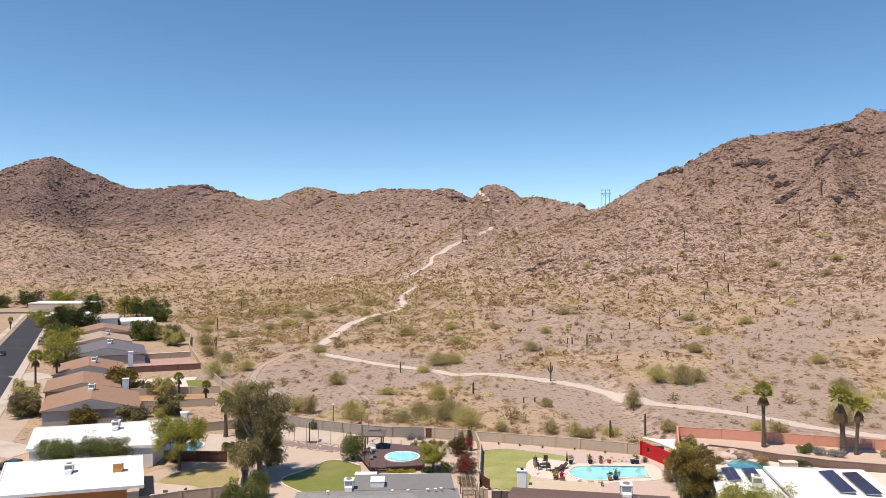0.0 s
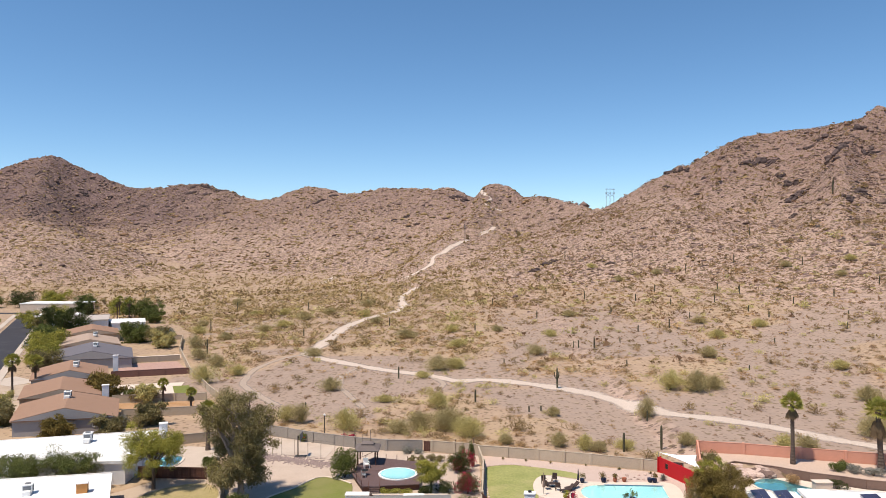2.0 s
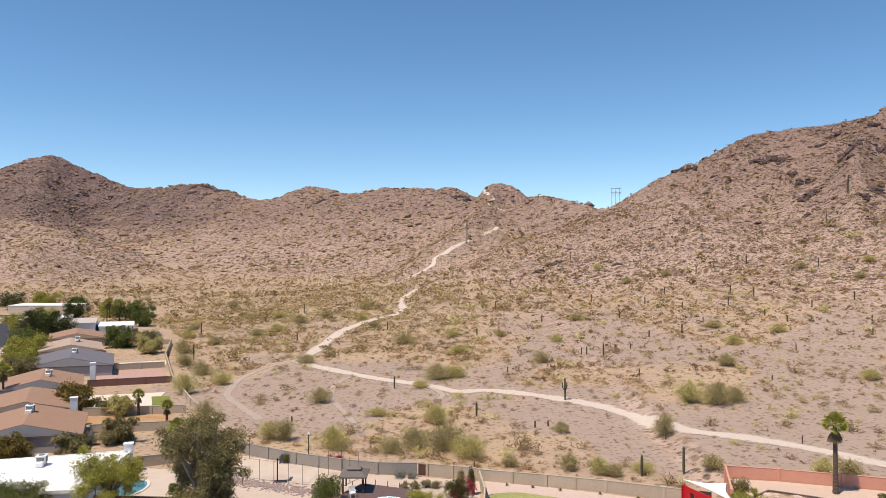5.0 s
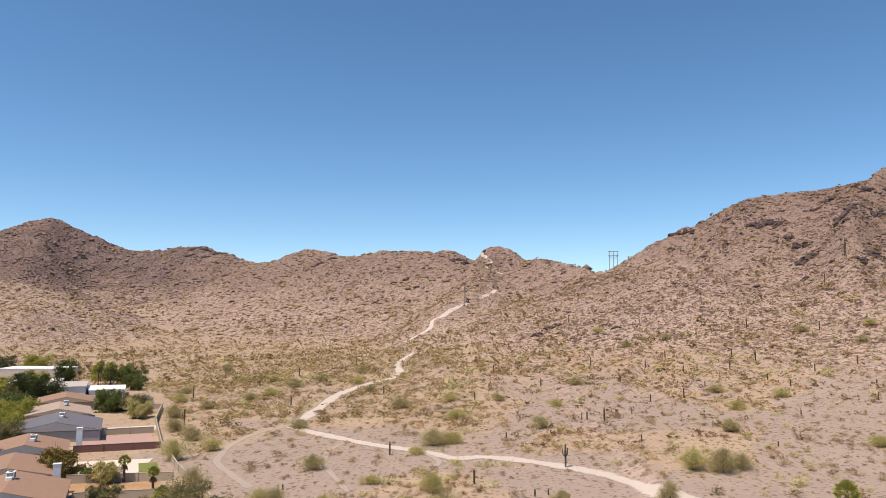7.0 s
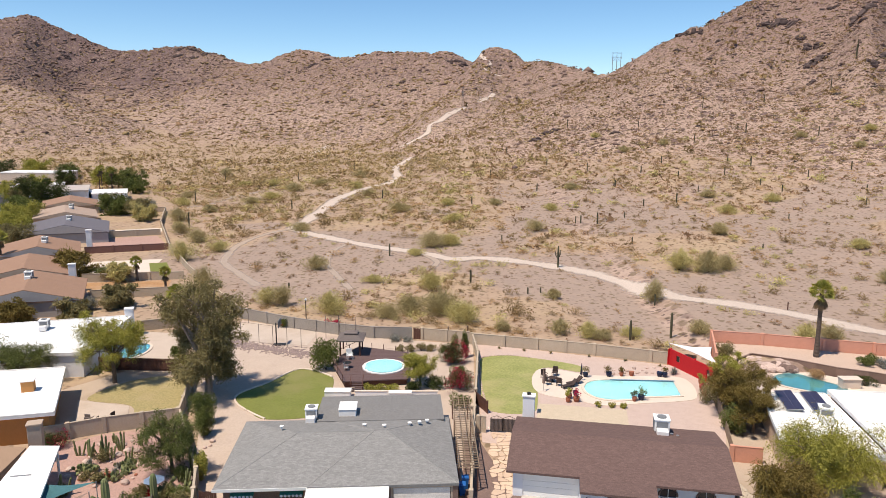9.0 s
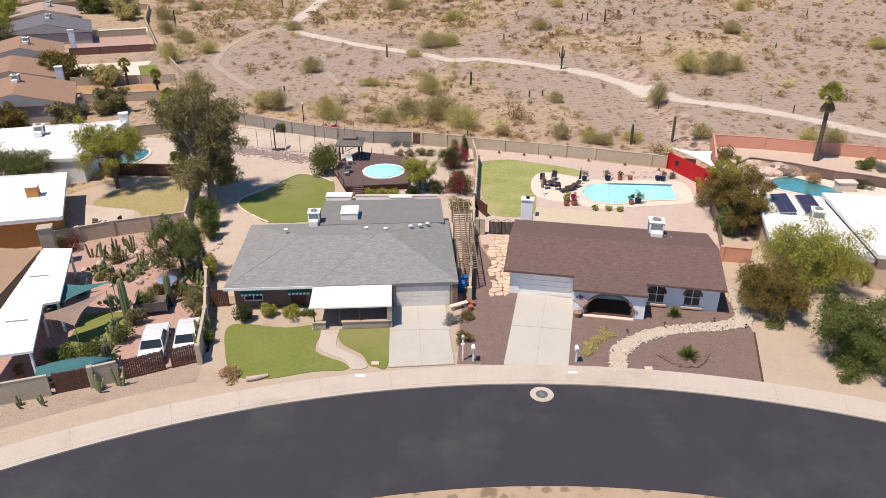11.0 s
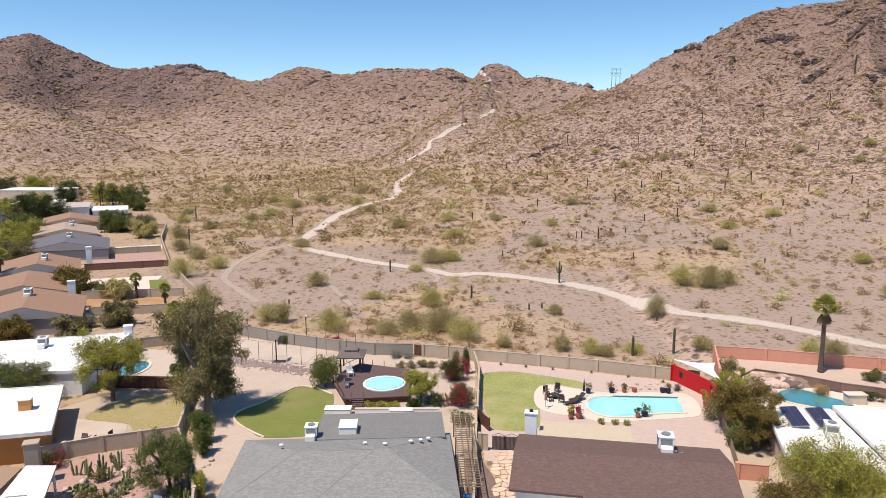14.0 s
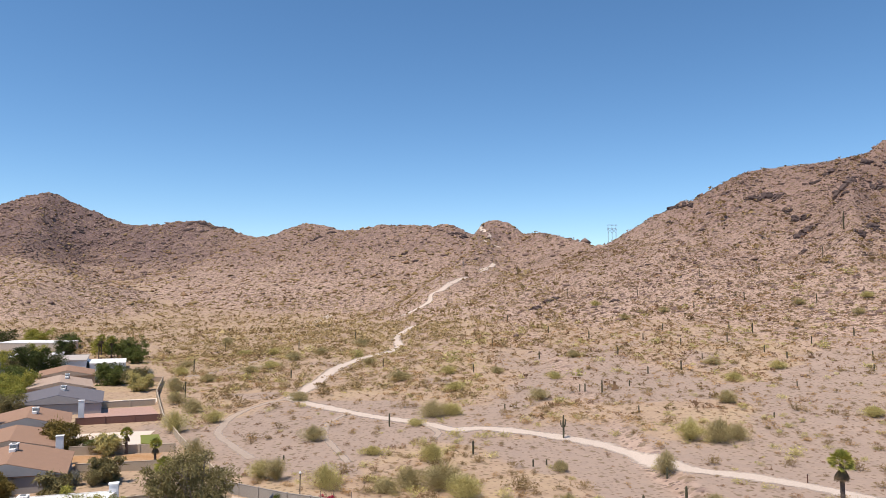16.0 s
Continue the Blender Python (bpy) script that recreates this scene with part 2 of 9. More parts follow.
WHITEPAINT = mat("white_paint", (0.78, 0.77, 0.75), (0.72, 0.71, 0.69), 1.0, 0.5, grain=0.06)
ORANGE = mat("orange_stucco", (0.52, 0.245, 0.085), (0.47, 0.215, 0.07), 0.6, 0.9, 0.01, grain=0.1)
GREYSTUCCO = mat("grey_stucco", (0.33, 0.31, 0.31), (0.29, 0.275, 0.275), 0.6, 0.9, 0.01, grain=0.1)
TANSTUCCO = mat("tan_stucco", (0.45, 0.35, 0.27), (0.40, 0.31, 0.24), 0.6, 0.9, 0.01, grain=0.12)
def shingle_mat(name, a, b, joint):
    """Asphalt shingles: staggered tabs in three tones with dark joints."""
    m = mat(name, a, b, 1.2, 0.95, 0.0)
    n, l = m.node_tree.nodes, m.node_tree.links
    p = n["Principled BSDF"]
    src = p.inputs["Base Color"].links[0].from_socket
    co = n.new("ShaderNodeTexCoord")
    br = n.new("ShaderNodeTexBrick")
    br.inputs["Scale"].default_value = 1.0
    br.inputs["Brick Width"].default_value, br.inputs["Row Height"].default_value = 0.33, 0.14
    br.inputs["Mortar Size"].default_value, br.inputs["Bias"].default_value = 0.012, 0.0
    br.inputs["Color1"].default_value, br.inputs["Color2"].default_value, br.inputs["Mortar"].default_value = (0.62, 0.62, 0.62, 1), (1.3, 1.3, 1.3, 1), (joint, joint, joint, 1)
    l.new(co.outputs["Object"], br.inputs["Vector"])
    mx = n.new("ShaderNodeMix")
    mx.data_type, mx.blend_type = "RGBA", "MULTIPLY"
    mx.inputs[0].default_value = 0.38
    l.new(src, mx.inputs[6])
    l.new(br.outputs["Color"], mx.inputs[7])
    l.new(mx.outputs[2], p.inputs["Base Color"])
    return m


GREYROOF = shingle_mat("grey_shingle", (0.255, 0.25, 0.24), (0.215, 0.21, 0.205), 0.6)
DARKGREYROOF = mat("dark_grey_roof", (0.20, 0.195, 0.19), (0.17, 0.165, 0.16), 0.8, 0.95, 0.01)
BROWNROOF = shingle_mat("brown_shingle", (0.15, 0.095, 0.083), (0.135, 0.085, 0.074), 0.7)
TANROOF = mat("tan_shingle", (0.31, 0.19, 0.13), (0.25, 0.152, 0.105), 0.8, 0.95, 0.01)
SLATEROOF = mat("slate_roof", (0.15, 0.14, 0.16), (0.12, 0.115, 0.13), 0.8, 0.95, 0.01)
BRICK = mat("brick", (0.22, 0.145, 0.115), (0.16, 0.105, 0.085), 1.5, 0.9, 0.01, vary=0.15)
DARKWOOD = mat("dark_wood", (0.12, 0.055, 0.04), (0.085, 0.04, 0.03), 1.5, 0.75, 0.01, vary=0.15)
REDWOOD = mat("redwood_deck", (0.12, 0.078, 0.074), (0.095, 0.062, 0.06), 1.0, 0.75, 0.005, vary=0.12)
GREYWOOD = mat("grey_wood", (0.17, 0.14, 0.13), (0.13, 0.105, 0.10), 1.5, 0.9, 0.01, vary=0.12)
FENCEWOOD = mat("fence_wood", (0.26, 0.19, 0.13), (0.20, 0.145, 0.10), 1.2, 0.9, 0.01, vary=0.12)
BLACKMETAL = mat("black_metal", (0.03, 0.027, 0.025), rough=0.5, metal=0.3)
GREYMETAL = mat("grey_metal", (0.42, 0.43, 0.44), (0.36, 0.37, 0.38), 1.0, 0.45, metal=0.6)
WHITEMETAL = mat("white_metal", (0.80, 0.79, 0.77), (0.74, 0.73, 0.71), 1.2, 0.45, grain=0.08)
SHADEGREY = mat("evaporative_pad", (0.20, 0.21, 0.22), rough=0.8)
GLASS = mat("window_glass", (0.02, 0.025, 0.03), (0.03, 0.035, 0.04), 0.5, 0.08, spec=0.6, grain=0.1)
WHITEWATERSHELL = mat("pool_plaster", (0.22, 0.375, 0.395), (0.19, 0.335, 0.36), 0.3, 0.6, grain=0.1)
BLUEPLASTER = mat("blue_plaster", (0.03, 0.105, 0.125), (0.025, 0.085, 0.105), 0.3, 0.6, grain=0.2)
ROCKPALE = mat("pale_rock", (0.52, 0.39, 0.33), (0.38, 0.28, 0.24), 1.5, 0.95, 0.03, vary=0.18)
ROCKTAN = mat("river_rock", (0.56, 0.475, 0.39), (0.40, 0.335, 0.275), 3.0, 0.9, 0.01, vary=0.2)
ROCKDARK = mat("dark_rock", (0.155, 0.103, 0.088), (0.28, 0.188, 0.152), 1.2, 0.95, 0.1, vary=0.15)
BARK = mat("bark", (0.14, 0.105, 0.08), (0.09, 0.07, 0.055), 4.0, 0.95, 0.02)
PALEBARK = mat("pale_bark", (0.34, 0.27, 0.22), (0.22, 0.17, 0.14), 2.0, 0.9, 0.02)
PALMBARK = mat("palm_bark", (0.12, 0.088, 0.07), (0.08, 0.058, 0.047), 5.0, 0.95, 0.03)
SAGUARO = mat("saguaro_skin", (0.085, 0.08, 0.048), (0.06, 0.055, 0.034), 2.0, 0.85, 0.01, vary=0.2)
CACTUS = mat("cactus_skin", (0.21, 0.225, 0.095), (0.15, 0.165, 0.075), 2.0, 0.8, vary=0.15)
TERRACOTTA = mat("terracotta", (0.36, 0.13, 0.075), rough=0.85, grain=0.2)
BLUEGLAZE = mat("dark_blue_glaze", (0.015, 0.02, 0.05), rough=0.25)
BLUEBIN = mat("blue_plastic", (0.02, 0.13, 0.42), rough=0.5)
TEALCANVAS = mat("teal_canvas", (0.055, 0.15, 0.165), (0.045, 0.125, 0.14), 1.5, 0.9)
BROWNCANVAS = mat("brown_canvas", (0.27, 0.19, 0.155), (0.23, 0.16, 0.13), 1.5, 0.9)
WHITECANVAS = mat("white_canvas", (0.78, 0.78, 0.80), rough=0.9, grain=0.08)
CARWHITE = mat("white_car_paint", (0.74, 0.74, 0.74), rough=0.25, spec=0.5, coat=0.4, grain=0)
CARDARK = mat("dark_car_paint", (0.03, 0.04, 0.06), rough=0.25, spec=0.5, coat=0.4, grain=0)
CARGREY = mat("grey_car_paint", (0.35, 0.36, 0.38), rough=0.25, spec=0.5, coat=0.4, grain=0)
RUBBER = mat("rubber", (0.02, 0.02, 0.02), rough=0.9)
SOLAR = mat("solar_cell", (0.035, 0.03, 0.06), (0.045, 0.035, 0.07), 2.0, 0.2, spec=0.5)
L_CREOSOTE = leaf_mat("creosote_leaf", (0.198, 0.136, 0.0632), (0.385, 0.272, 0.135))
L_DRY = leaf_mat("dry_brush", (0.312, 0.196, 0.093), (0.562, 0.372, 0.186))
L_PALOVERDE = leaf_mat("palo_verde_leaf", (0.375, 0.32, 0.12), (0.62, 0.53, 0.225))
L_LIME = leaf_mat("lime_leaf", (0.225, 0.22, 0.04), (0.44, 0.40, 0.09))
L_OLIVE = leaf_mat("olive_leaf", (0.145, 0.12, 0.048), (0.31, 0.26, 0.12))
L_GREEN = leaf_mat("green_leaf", (0.068, 0.088, 0.02), (0.18, 0.195, 0.055))
L_DARK = leaf_mat("dark_green_leaf", (0.035, 0.05, 0.014), (0.09, 0.102, 0.03))
L_BROWN = leaf_mat("brown_leaf", (0.12, 0.085, 0.022), (0.25, 0.185, 0.055))
L_RED = leaf_mat("bougainvillea_flower", (0.34, 0.015, 0.05), (0.50, 0.04, 0.09))
L_PALM = leaf_mat("palm_leaf", (0.19, 0.20, 0.035), (0.48, 0.44, 0.12))
L_STRAW = leaf_mat("dead_frond", (0.15, 0.10, 0.06), (0.27, 0.19, 0.11))
L_SCRUB = leaf_mat("scrub_leaf", (0.312, 0.229, 0.107), (0.52, 0.392, 0.195))
L_MESQUITE = leaf_mat("mesquite_leaf", (0.075, 0.095, 0.025), (0.20, 0.21, 0.065))
L_BURSAGE = leaf_mat("bursage_leaf", (0.203, 0.121, 0.0698), (0.374, 0.232, 0.135))
L_BUSH = leaf_mat("desert_bush_leaf", (0.30, 0.245, 0.115), (0.52, 0.43, 0.215))
L_SAGE = leaf_mat("grey_sage_leaf", (0.20, 0.20, 0.17), (0.32, 0.31, 0.27))


# ---- building helpers ----
def part(name, bm, material, parent=None, label="", smooth=False):
    """Links a bmesh as one mesh object under parent."""
    me = bpy.data.meshes.new(name)
    bm.to_mesh(me)
    bm.free()
    me.materials.append(material)
    if smooth:
        me.shade_smooth()
    ob = new(name, me)
    if parent:
        ob.parent = parent
    if label:
        ob["label"] = label
    return ob


def shared(name, me, parent, m=None):
    """One more object on a mesh that is there already."""
    ob = new(name, me)
    ob.parent = parent
    if m is not None:
        ob.matrix_basis = m
    return ob


def thing(name, label, category, at=None, group="", kind=""):
    ob = new(name)
    ob.empty_display_size = 0.2
    if at is not None:
        ob.matrix_basis = at
    return tagged(ob, label, category, group, kind)


def add_box(bm, x0, x1, y0, y1, z0, z1, m=None, bevel=0.0):
    r = bmesh.ops.create_cube(bm, size=1)
    vs = r["verts"]
    bmesh.ops.transform(bm, matrix=Matrix.Translation(((x0 + x1) / 2, (y0 + y1) / 2, (z0 + z1) / 2)) @ Matrix.Diagonal((x1 - x0, y1 - y0, z1 - z0, 1)), verts=vs)
    if bevel:
        es = list({e for v in vs for e in v.link_edges})
        vs = bmesh.ops.bevel(bm, geom=es, offset=bevel, segments=1, affect="EDGES")["verts"]
    if m is not None:
        bmesh.ops.transform(bm, matrix=m, verts=vs)
    return vs


def box(x0, x1, y0, y1, z0, z1, m=None, bevel=0.0):
    bm = bmesh.new()
    add_box(bm, x0, x1, y0, y1, z0, z1, m, bevel)
    return bm


def add_tube(bm, pts, radii, sides=8, cap=True):
    """A tapered tube along points."""
    pts = [Vector(p) for p in pts]
    rings = []
    for i, p in enumerate(pts):
        d = (pts[min(i + 1, len(pts) - 1)] - pts[max(i - 1, 0)]).normalized()
        side = d.orthogonal().normalized() if abs(d.z) < 0.9 else (Vector((1, 0, 0)) - d * d.x).normalized()
        up = d.cross(side)
        r = radii[i] if isinstance(radii, (list, tuple)) else radii
        rings.append([bm.verts.new(p + (side * math.cos(a) + up * math.sin(a)) * r) for a in (2 * math.pi * k / sides for k in range(sides))])
    for a, b in zip(rings, rings[1:]):
        for k in range(sides):
            bm.faces.new((a[k], a[(k + 1) % sides], b[(k + 1) % sides], b[k]))
    if cap:
        bm.faces.new(rings[0][::-1])
        bm.faces.new(rings[-1])
    return bm


def tube(pts, radii, sides=8):
    return add_tube(bmesh.new(), pts, radii, sides)


def curve_points(pts, steps=6, closed=False):
    """Catmull-Rom through plan points."""
    n, out = len(pts), []
    for i in range(n if closed else n - 1):
        p = [np.array(pts[(i + k) % n] if closed else pts[min(max(i + k, 0), n - 1)], float) for k in (-1, 0, 1, 2)]
        for s in range(steps):
            t = s / steps
            out.append(tuple(0.5 * (2 * p[1] + (p[2] - p[0]) * t + (2 * p[0] - 5 * p[1] + 4 * p[2] - p[3]) * t * t + (3 * p[1] - p[0] - 3 * p[2] + p[3]) * t ** 3)))
    if not closed:
        out.append(tuple(pts[-1]))
    return out


def add_slab(bm, pts, z0, z1):
    """A prism over plan points."""
    area = sum(a[0] * b[1] - b[0] * a[1] for a, b in zip(pts, list(pts[1:]) + [pts[0]]))
    if area < 0:
        pts = pts[::-1]
    lo = [bm.verts.new((p[0], p[1], z0)) for p in pts]
    hi = [bm.verts.new((p[0], p[1], z1)) for p in pts]
    bm.faces.new(hi)
    bm.faces.new(lo[::-1])
    for i in range(len(pts)):
        j = (i + 1) % len(pts)
        bm.faces.new((lo[i], lo[j], hi[j], hi[i]))
    return bm


def slab(pts, z0, z1):
    bm = add_slab(bmesh.new(), pts, z0, z1)
    bm.normal_update()
    bmesh.ops.triangulate(bm, faces=[f for f in bm.faces if len(f.verts) > 4])
    return bm


def ground_patch(name, pts, z, material, label, category):
    return tagged(part(name, slab(pts, z - 0.12, z), material), label, category, kind="structure")


# ---- terrain ----
def lattice(x, y, scale, seed):
    """Smooth value noise in -1..1 over arrays."""
    u, v = x / scale, y / scale
    i, j = np.floor(u).astype(np.int64), np.floor(v).astype(np.int64)
    fu, fv = u - i, v - j
    fu, fv = fu * fu * (3 - 2 * fu), fv * fv * (3 - 2 * fv)

    def h(a, b):
        k = (a * 374761393 + b * 668265263 + seed * 144269504) & 0xFFFFFFFF
        k = ((k ^ (k >> 13)) * 1274126177) & 0xFFFFFFFF
        return ((k ^ (k >> 16)) & 0xFFFF) / 32767.5 - 1
    return (h(i, j) * (1 - fu) + h(i + 1, j) * fu) * (1 - fv) + (h(i, j + 1) * (1 - fu) + h(i + 1, j + 1) * fu) * fv


# crests: x, y, height, reach of the slope
RIDGE_WEST = [(-1250, 1300, 120, 230), (-877, 1300, 172, 230), (-815, 1300, 134, 230), (-786, 1300, 190, 230), (-757, 1300, 200, 230), (-722, 1300, 191, 200), (-661, 1295, 179, 170), (-623, 1290, 167, 150), (-570, 1275, 145, 150),
              (-510, 1262, 144, 170), (-421, 1235, 136, 190)]
RIDGE_MAIN = [(-421, 1235, 136, 190), (-367, 1210, 129, 180), (-315, 1180, 111, 160), (-259, 1130, 113, 170), (-206, 1080, 127, 220), (-162, 1045, 117, 215), (-118, 1005, 112, 210), (-57, 940, 111, 180), (8, 870, 109, 150),
              (38, 810, 77, 100), (53, 780, 98, 75), (67, 762, 99, 75), (80, 735, 85, 90), (102, 680, 77, 90), (119, 625, 68, 80), (122, 575, 58, 60)]
RIDGE_EAST = [(115, 535, 60, 50), (124, 525, 54, 50), (139, 510, 53, 58), (152, 503, 82, 75), (165, 505, 90, 85), (180, 510, 80, 90), (196, 512, 88, 110), (216, 515, 112, 140), (239, 515, 115, 150), (255, 505, 116, 150),
              (265, 495, 114, 140), (276, 488, 111, 130), (293, 480, 92, 120), (318, 478, 126, 160), (371, 470, 153, 165), (440, 465, 175, 170)]
SPUR_EAST = [(290, 480, 112, 50), (255, 450, 96, 45), (222, 405, 80, 40), (204, 370, 62, 35), (186, 340, 46, 35)]
SPUR_TRAIL = [(50, 770, 96, 70), (36, 680, 64, 70), (18, 575, 43, 70), (-5, 500, 26, 60)]
SPUR_WEST = [(-717, 1290, 190, 120), (-640, 1100, 105, 130), (-540, 900, 74, 150), (-400, 740, 46, 140), (-370, 630, 30, 110)]


TRAIL_PATHS = [[(80, 112), (65.4, 120.1), (56.9, 130), (50.4, 136.1), (42.3, 140.6), (39.3, 147.1), (34.9, 159.2), (29.3, 166.1), (20.5, 171.8), (9.7, 176.1), (3.4, 175.3), (-3, 181.3), (-17, 191.1), (-31.6, 204.1), (-40.1, 213.9)],
               [(-40.1, 213.9), (-38.4, 233.7), (-36.7, 261.8), (-34.2, 279.1), (-27.9, 297.8), (-20, 310.8), (-18.3, 327.7), (-21.7, 361.3), (-14.9, 398.5)],
               [(-25.6, 469.5), (-15.7, 477.5), (-8.7, 486.2), (-7.1, 497), (4.1, 517.1), (18.6, 549.8)], [(-40.1, 213.9), (-45.7, 207.5), (-49.2, 193.1), (-48.3, 180.5), (-45.9, 171.6), (-34.3, 153.4)]]


def smoothstep(a, b, v):
    t = np.clip((v - a) / (b - a), 0, 1)
    return t * t * (3 - 2 * t)


def ridge_height(x, y, crest, sharp=1.25):
    best = np.zeros_like(x)
    for (ax, ay, az, al), (bx, by, bz, bl) in zip(crest, crest[1:]):
        dx, dy = bx - ax, by - ay
        t = np.clip(((x - ax) * dx + (y - ay) * dy) / (dx * dx + dy * dy), 0, 1)
        d = np.hypot(x - ax - t * dx, y - ay - t * dy)
        best = np.maximum(best, (az + (bz - az) * t) * np.exp(-(d / (al + (bl - al) * t)) ** sharp))
    return best


def trail_distance(x, y):
    """Distance in plan to the nearest footpath."""
    best = np.full(np.shape(x), 1e9)
    for way in TRAIL_PATHS:
        for (ax, ay), (bx, by) in zip(way, way[1:]):
            dx, dy = bx - ax, by - ay
            t = np.clip(((x - ax) * dx + (y - ay) * dy) / (dx * dx + dy * dy), 0, 1)
            best = np.minimum(best, np.hypot(x - ax - t * dx, y - ay - t * dy))
    return best


def height_field(x, y):
    hills = sum(np.maximum(ridge_height(x, y, c), 0) ** 7 for c in (RIDGE_WEST, RIDGE_MAIN, RIDGE_EAST, SPUR_EAST, SPUR_TRAIL, SPUR_WEST)) ** (1 / 7)
    start = 150 + 130 * smoothstep(-40, -110, x) + 130 * smoothstep(-105, -170, x)
    fan = np.maximum(y - start, 0) * (0.03 - 0.012 * smoothstep(-20, -120, x) + 0.022 * smoothstep(-30, 15, x)) * (1 - 0.9 * smoothstep(330, 800, y)) + 0.03 * np.clip(x - 30, 0, 200) * smoothstep(130, 190, y)
    fan = np.minimum(fan, 9)
    east_lot = 1.5 * smoothstep(36, 39, x) * smoothstep(105.6, 108.4, y) * (1 - 0.5 * smoothstep(140, 200, y))
    hills = hills * smoothstep(3, 34, hills) * smoothstep(0, 60, y - WALL_LINE(x))
    z = np.maximum(hills, 0) + fan * np.exp(-hills / 60) + east_lot
    rough = smoothstep(8, 40, hills)
    gully = np.abs(lattice(x, y, 46, 3)) * 3.6 - 1.4 + np.abs(lattice(x, y, 21, 5)) * 2.0 - 0.8
    z = z + rough * (gully * smoothstep(10, 70, hills) + 3.0 * lattice(x, y, 95, 1) * smoothstep(20, 80, hills) + 1.1 * lattice(x, y, 13, 7) + 0.8 * lattice(x, y, 6.5, 8) + 0.5 * lattice(x, y, 9.0, 12))
    wild = smoothstep(0, 14, np.minimum(y - WALL_LINE(x), 400))
    tread = smoothstep(4, 26, trail_distance(x, y))
    z = z + wild * (0.9 * lattice(x, y, 38, 9) * (0.3 + 0.7 * tread) + (0.35 * lattice(x, y, 12, 10) + 0.12 * lattice(x, y, 5, 11)) * (0.25 + 0.75 * tread))
    return z


def WALL_LINE(x):
    """The back of the house lots: the desert starts beyond it."""
    return np.interp(x, [-400, -240, -110, -94, -83, -66, -50, -30, 5, 33, 40, 70, 400], [420, 400, 300, 266, 238, 200, 168, 133, 122, 114, 121, 116, 90])


XS = np.concatenate([[-4500, -3000, -2000, -1500, -1250], np.arange(-1080, 520, 3.2), [540, 600, 700, 900, 1300, 2000, 3000, 4500]])
YS = np.concatenate([[-4500, -2500, -1000, -300, -60], np.arange(20, 100, 10), np.arange(100, 110, 1.0), np.arange(110, 330, 2.0), np.arange(330, 720, 3.4), np.arange(720, 1420, 6), [1450, 1500, 1600, 1800, 2300, 3200, 4800]])
GX, GY = np.meshgrid(XS, YS)
GZ = height_field(GX, GY)


def ground_z(x, y):
    """Height of the ground sheet, between its grid lines."""
    x, y = np.asarray(x, float), np.asarray(y, float)
    i = np.clip(np.searchsorted(XS, x) - 1, 0, len(XS) - 2)
    j = np.clip(np.searchsorted(YS, y) - 1, 0, len(YS) - 2)
    u, v = (x - XS[i]) / (XS[i + 1] - XS[i]), (y - YS[j]) / (YS[j + 1] - YS[j])
    return (GZ[j, i] * (1 - u) + GZ[j, i + 1] * u) * (1 - v) + (GZ[j + 1, i] * (1 - u) + GZ[j + 1, i + 1] * u) * v


def grey_flat(x, y):
    """Where the flat is bare grey desert pavement, 0 to 1."""
    near = 0.35 * (1 - smoothstep(3, 30, trail_distance(x, y)))
    return smoothstep(-0.12, 0.3, lattice(x, y, 44, 21) * 0.7 + lattice(x, y, 17, 22) * 0.5 + near - 0.1 + 0.3 * smoothstep(8, 40, x)) * (1 - smoothstep(230, 330, y))


def array_mesh(name, verts, faces, material, tone=None, smooth=False):
    """A mesh from arrays: all faces with the same number of corners."""
    me = bpy.data.meshes.new(name)
    k = faces.shape[1]
    me.vertices.add(len(verts))
    me.vertices.foreach_set("co", np.asarray(verts, np.float32).ravel())
    me.loops.add(faces.size)
    me.loops.foreach_set("vertex_index", faces.astype(np.int32).ravel())
    me.polygons.add(len(faces))
    me.polygons.foreach_set("loop_start", np.arange(0, faces.size, k, dtype=np.int32))
    me.update(calc_edges=True)
    if tone is not None:
        me.attributes.new("tone", "FLOAT", "POINT").data.foreach_set("value", np.asarray(tone, np.float32))
    me.materials.append(material)
    if smooth:
        me.shade_smooth()
    return me


idx = np.arange(GX.size).reshape(GX.shape)
quads = np.stack([idx[:-1, :-1], idx[:-1, 1:], idx[1:, 1:], idx[1:, :-1]], -1).reshape(-1, 4)
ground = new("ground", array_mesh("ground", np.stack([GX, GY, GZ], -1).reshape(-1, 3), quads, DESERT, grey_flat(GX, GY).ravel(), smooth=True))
tagged(ground, "tan desert floor rising into rocky brown hills", "ground", kind="structure")


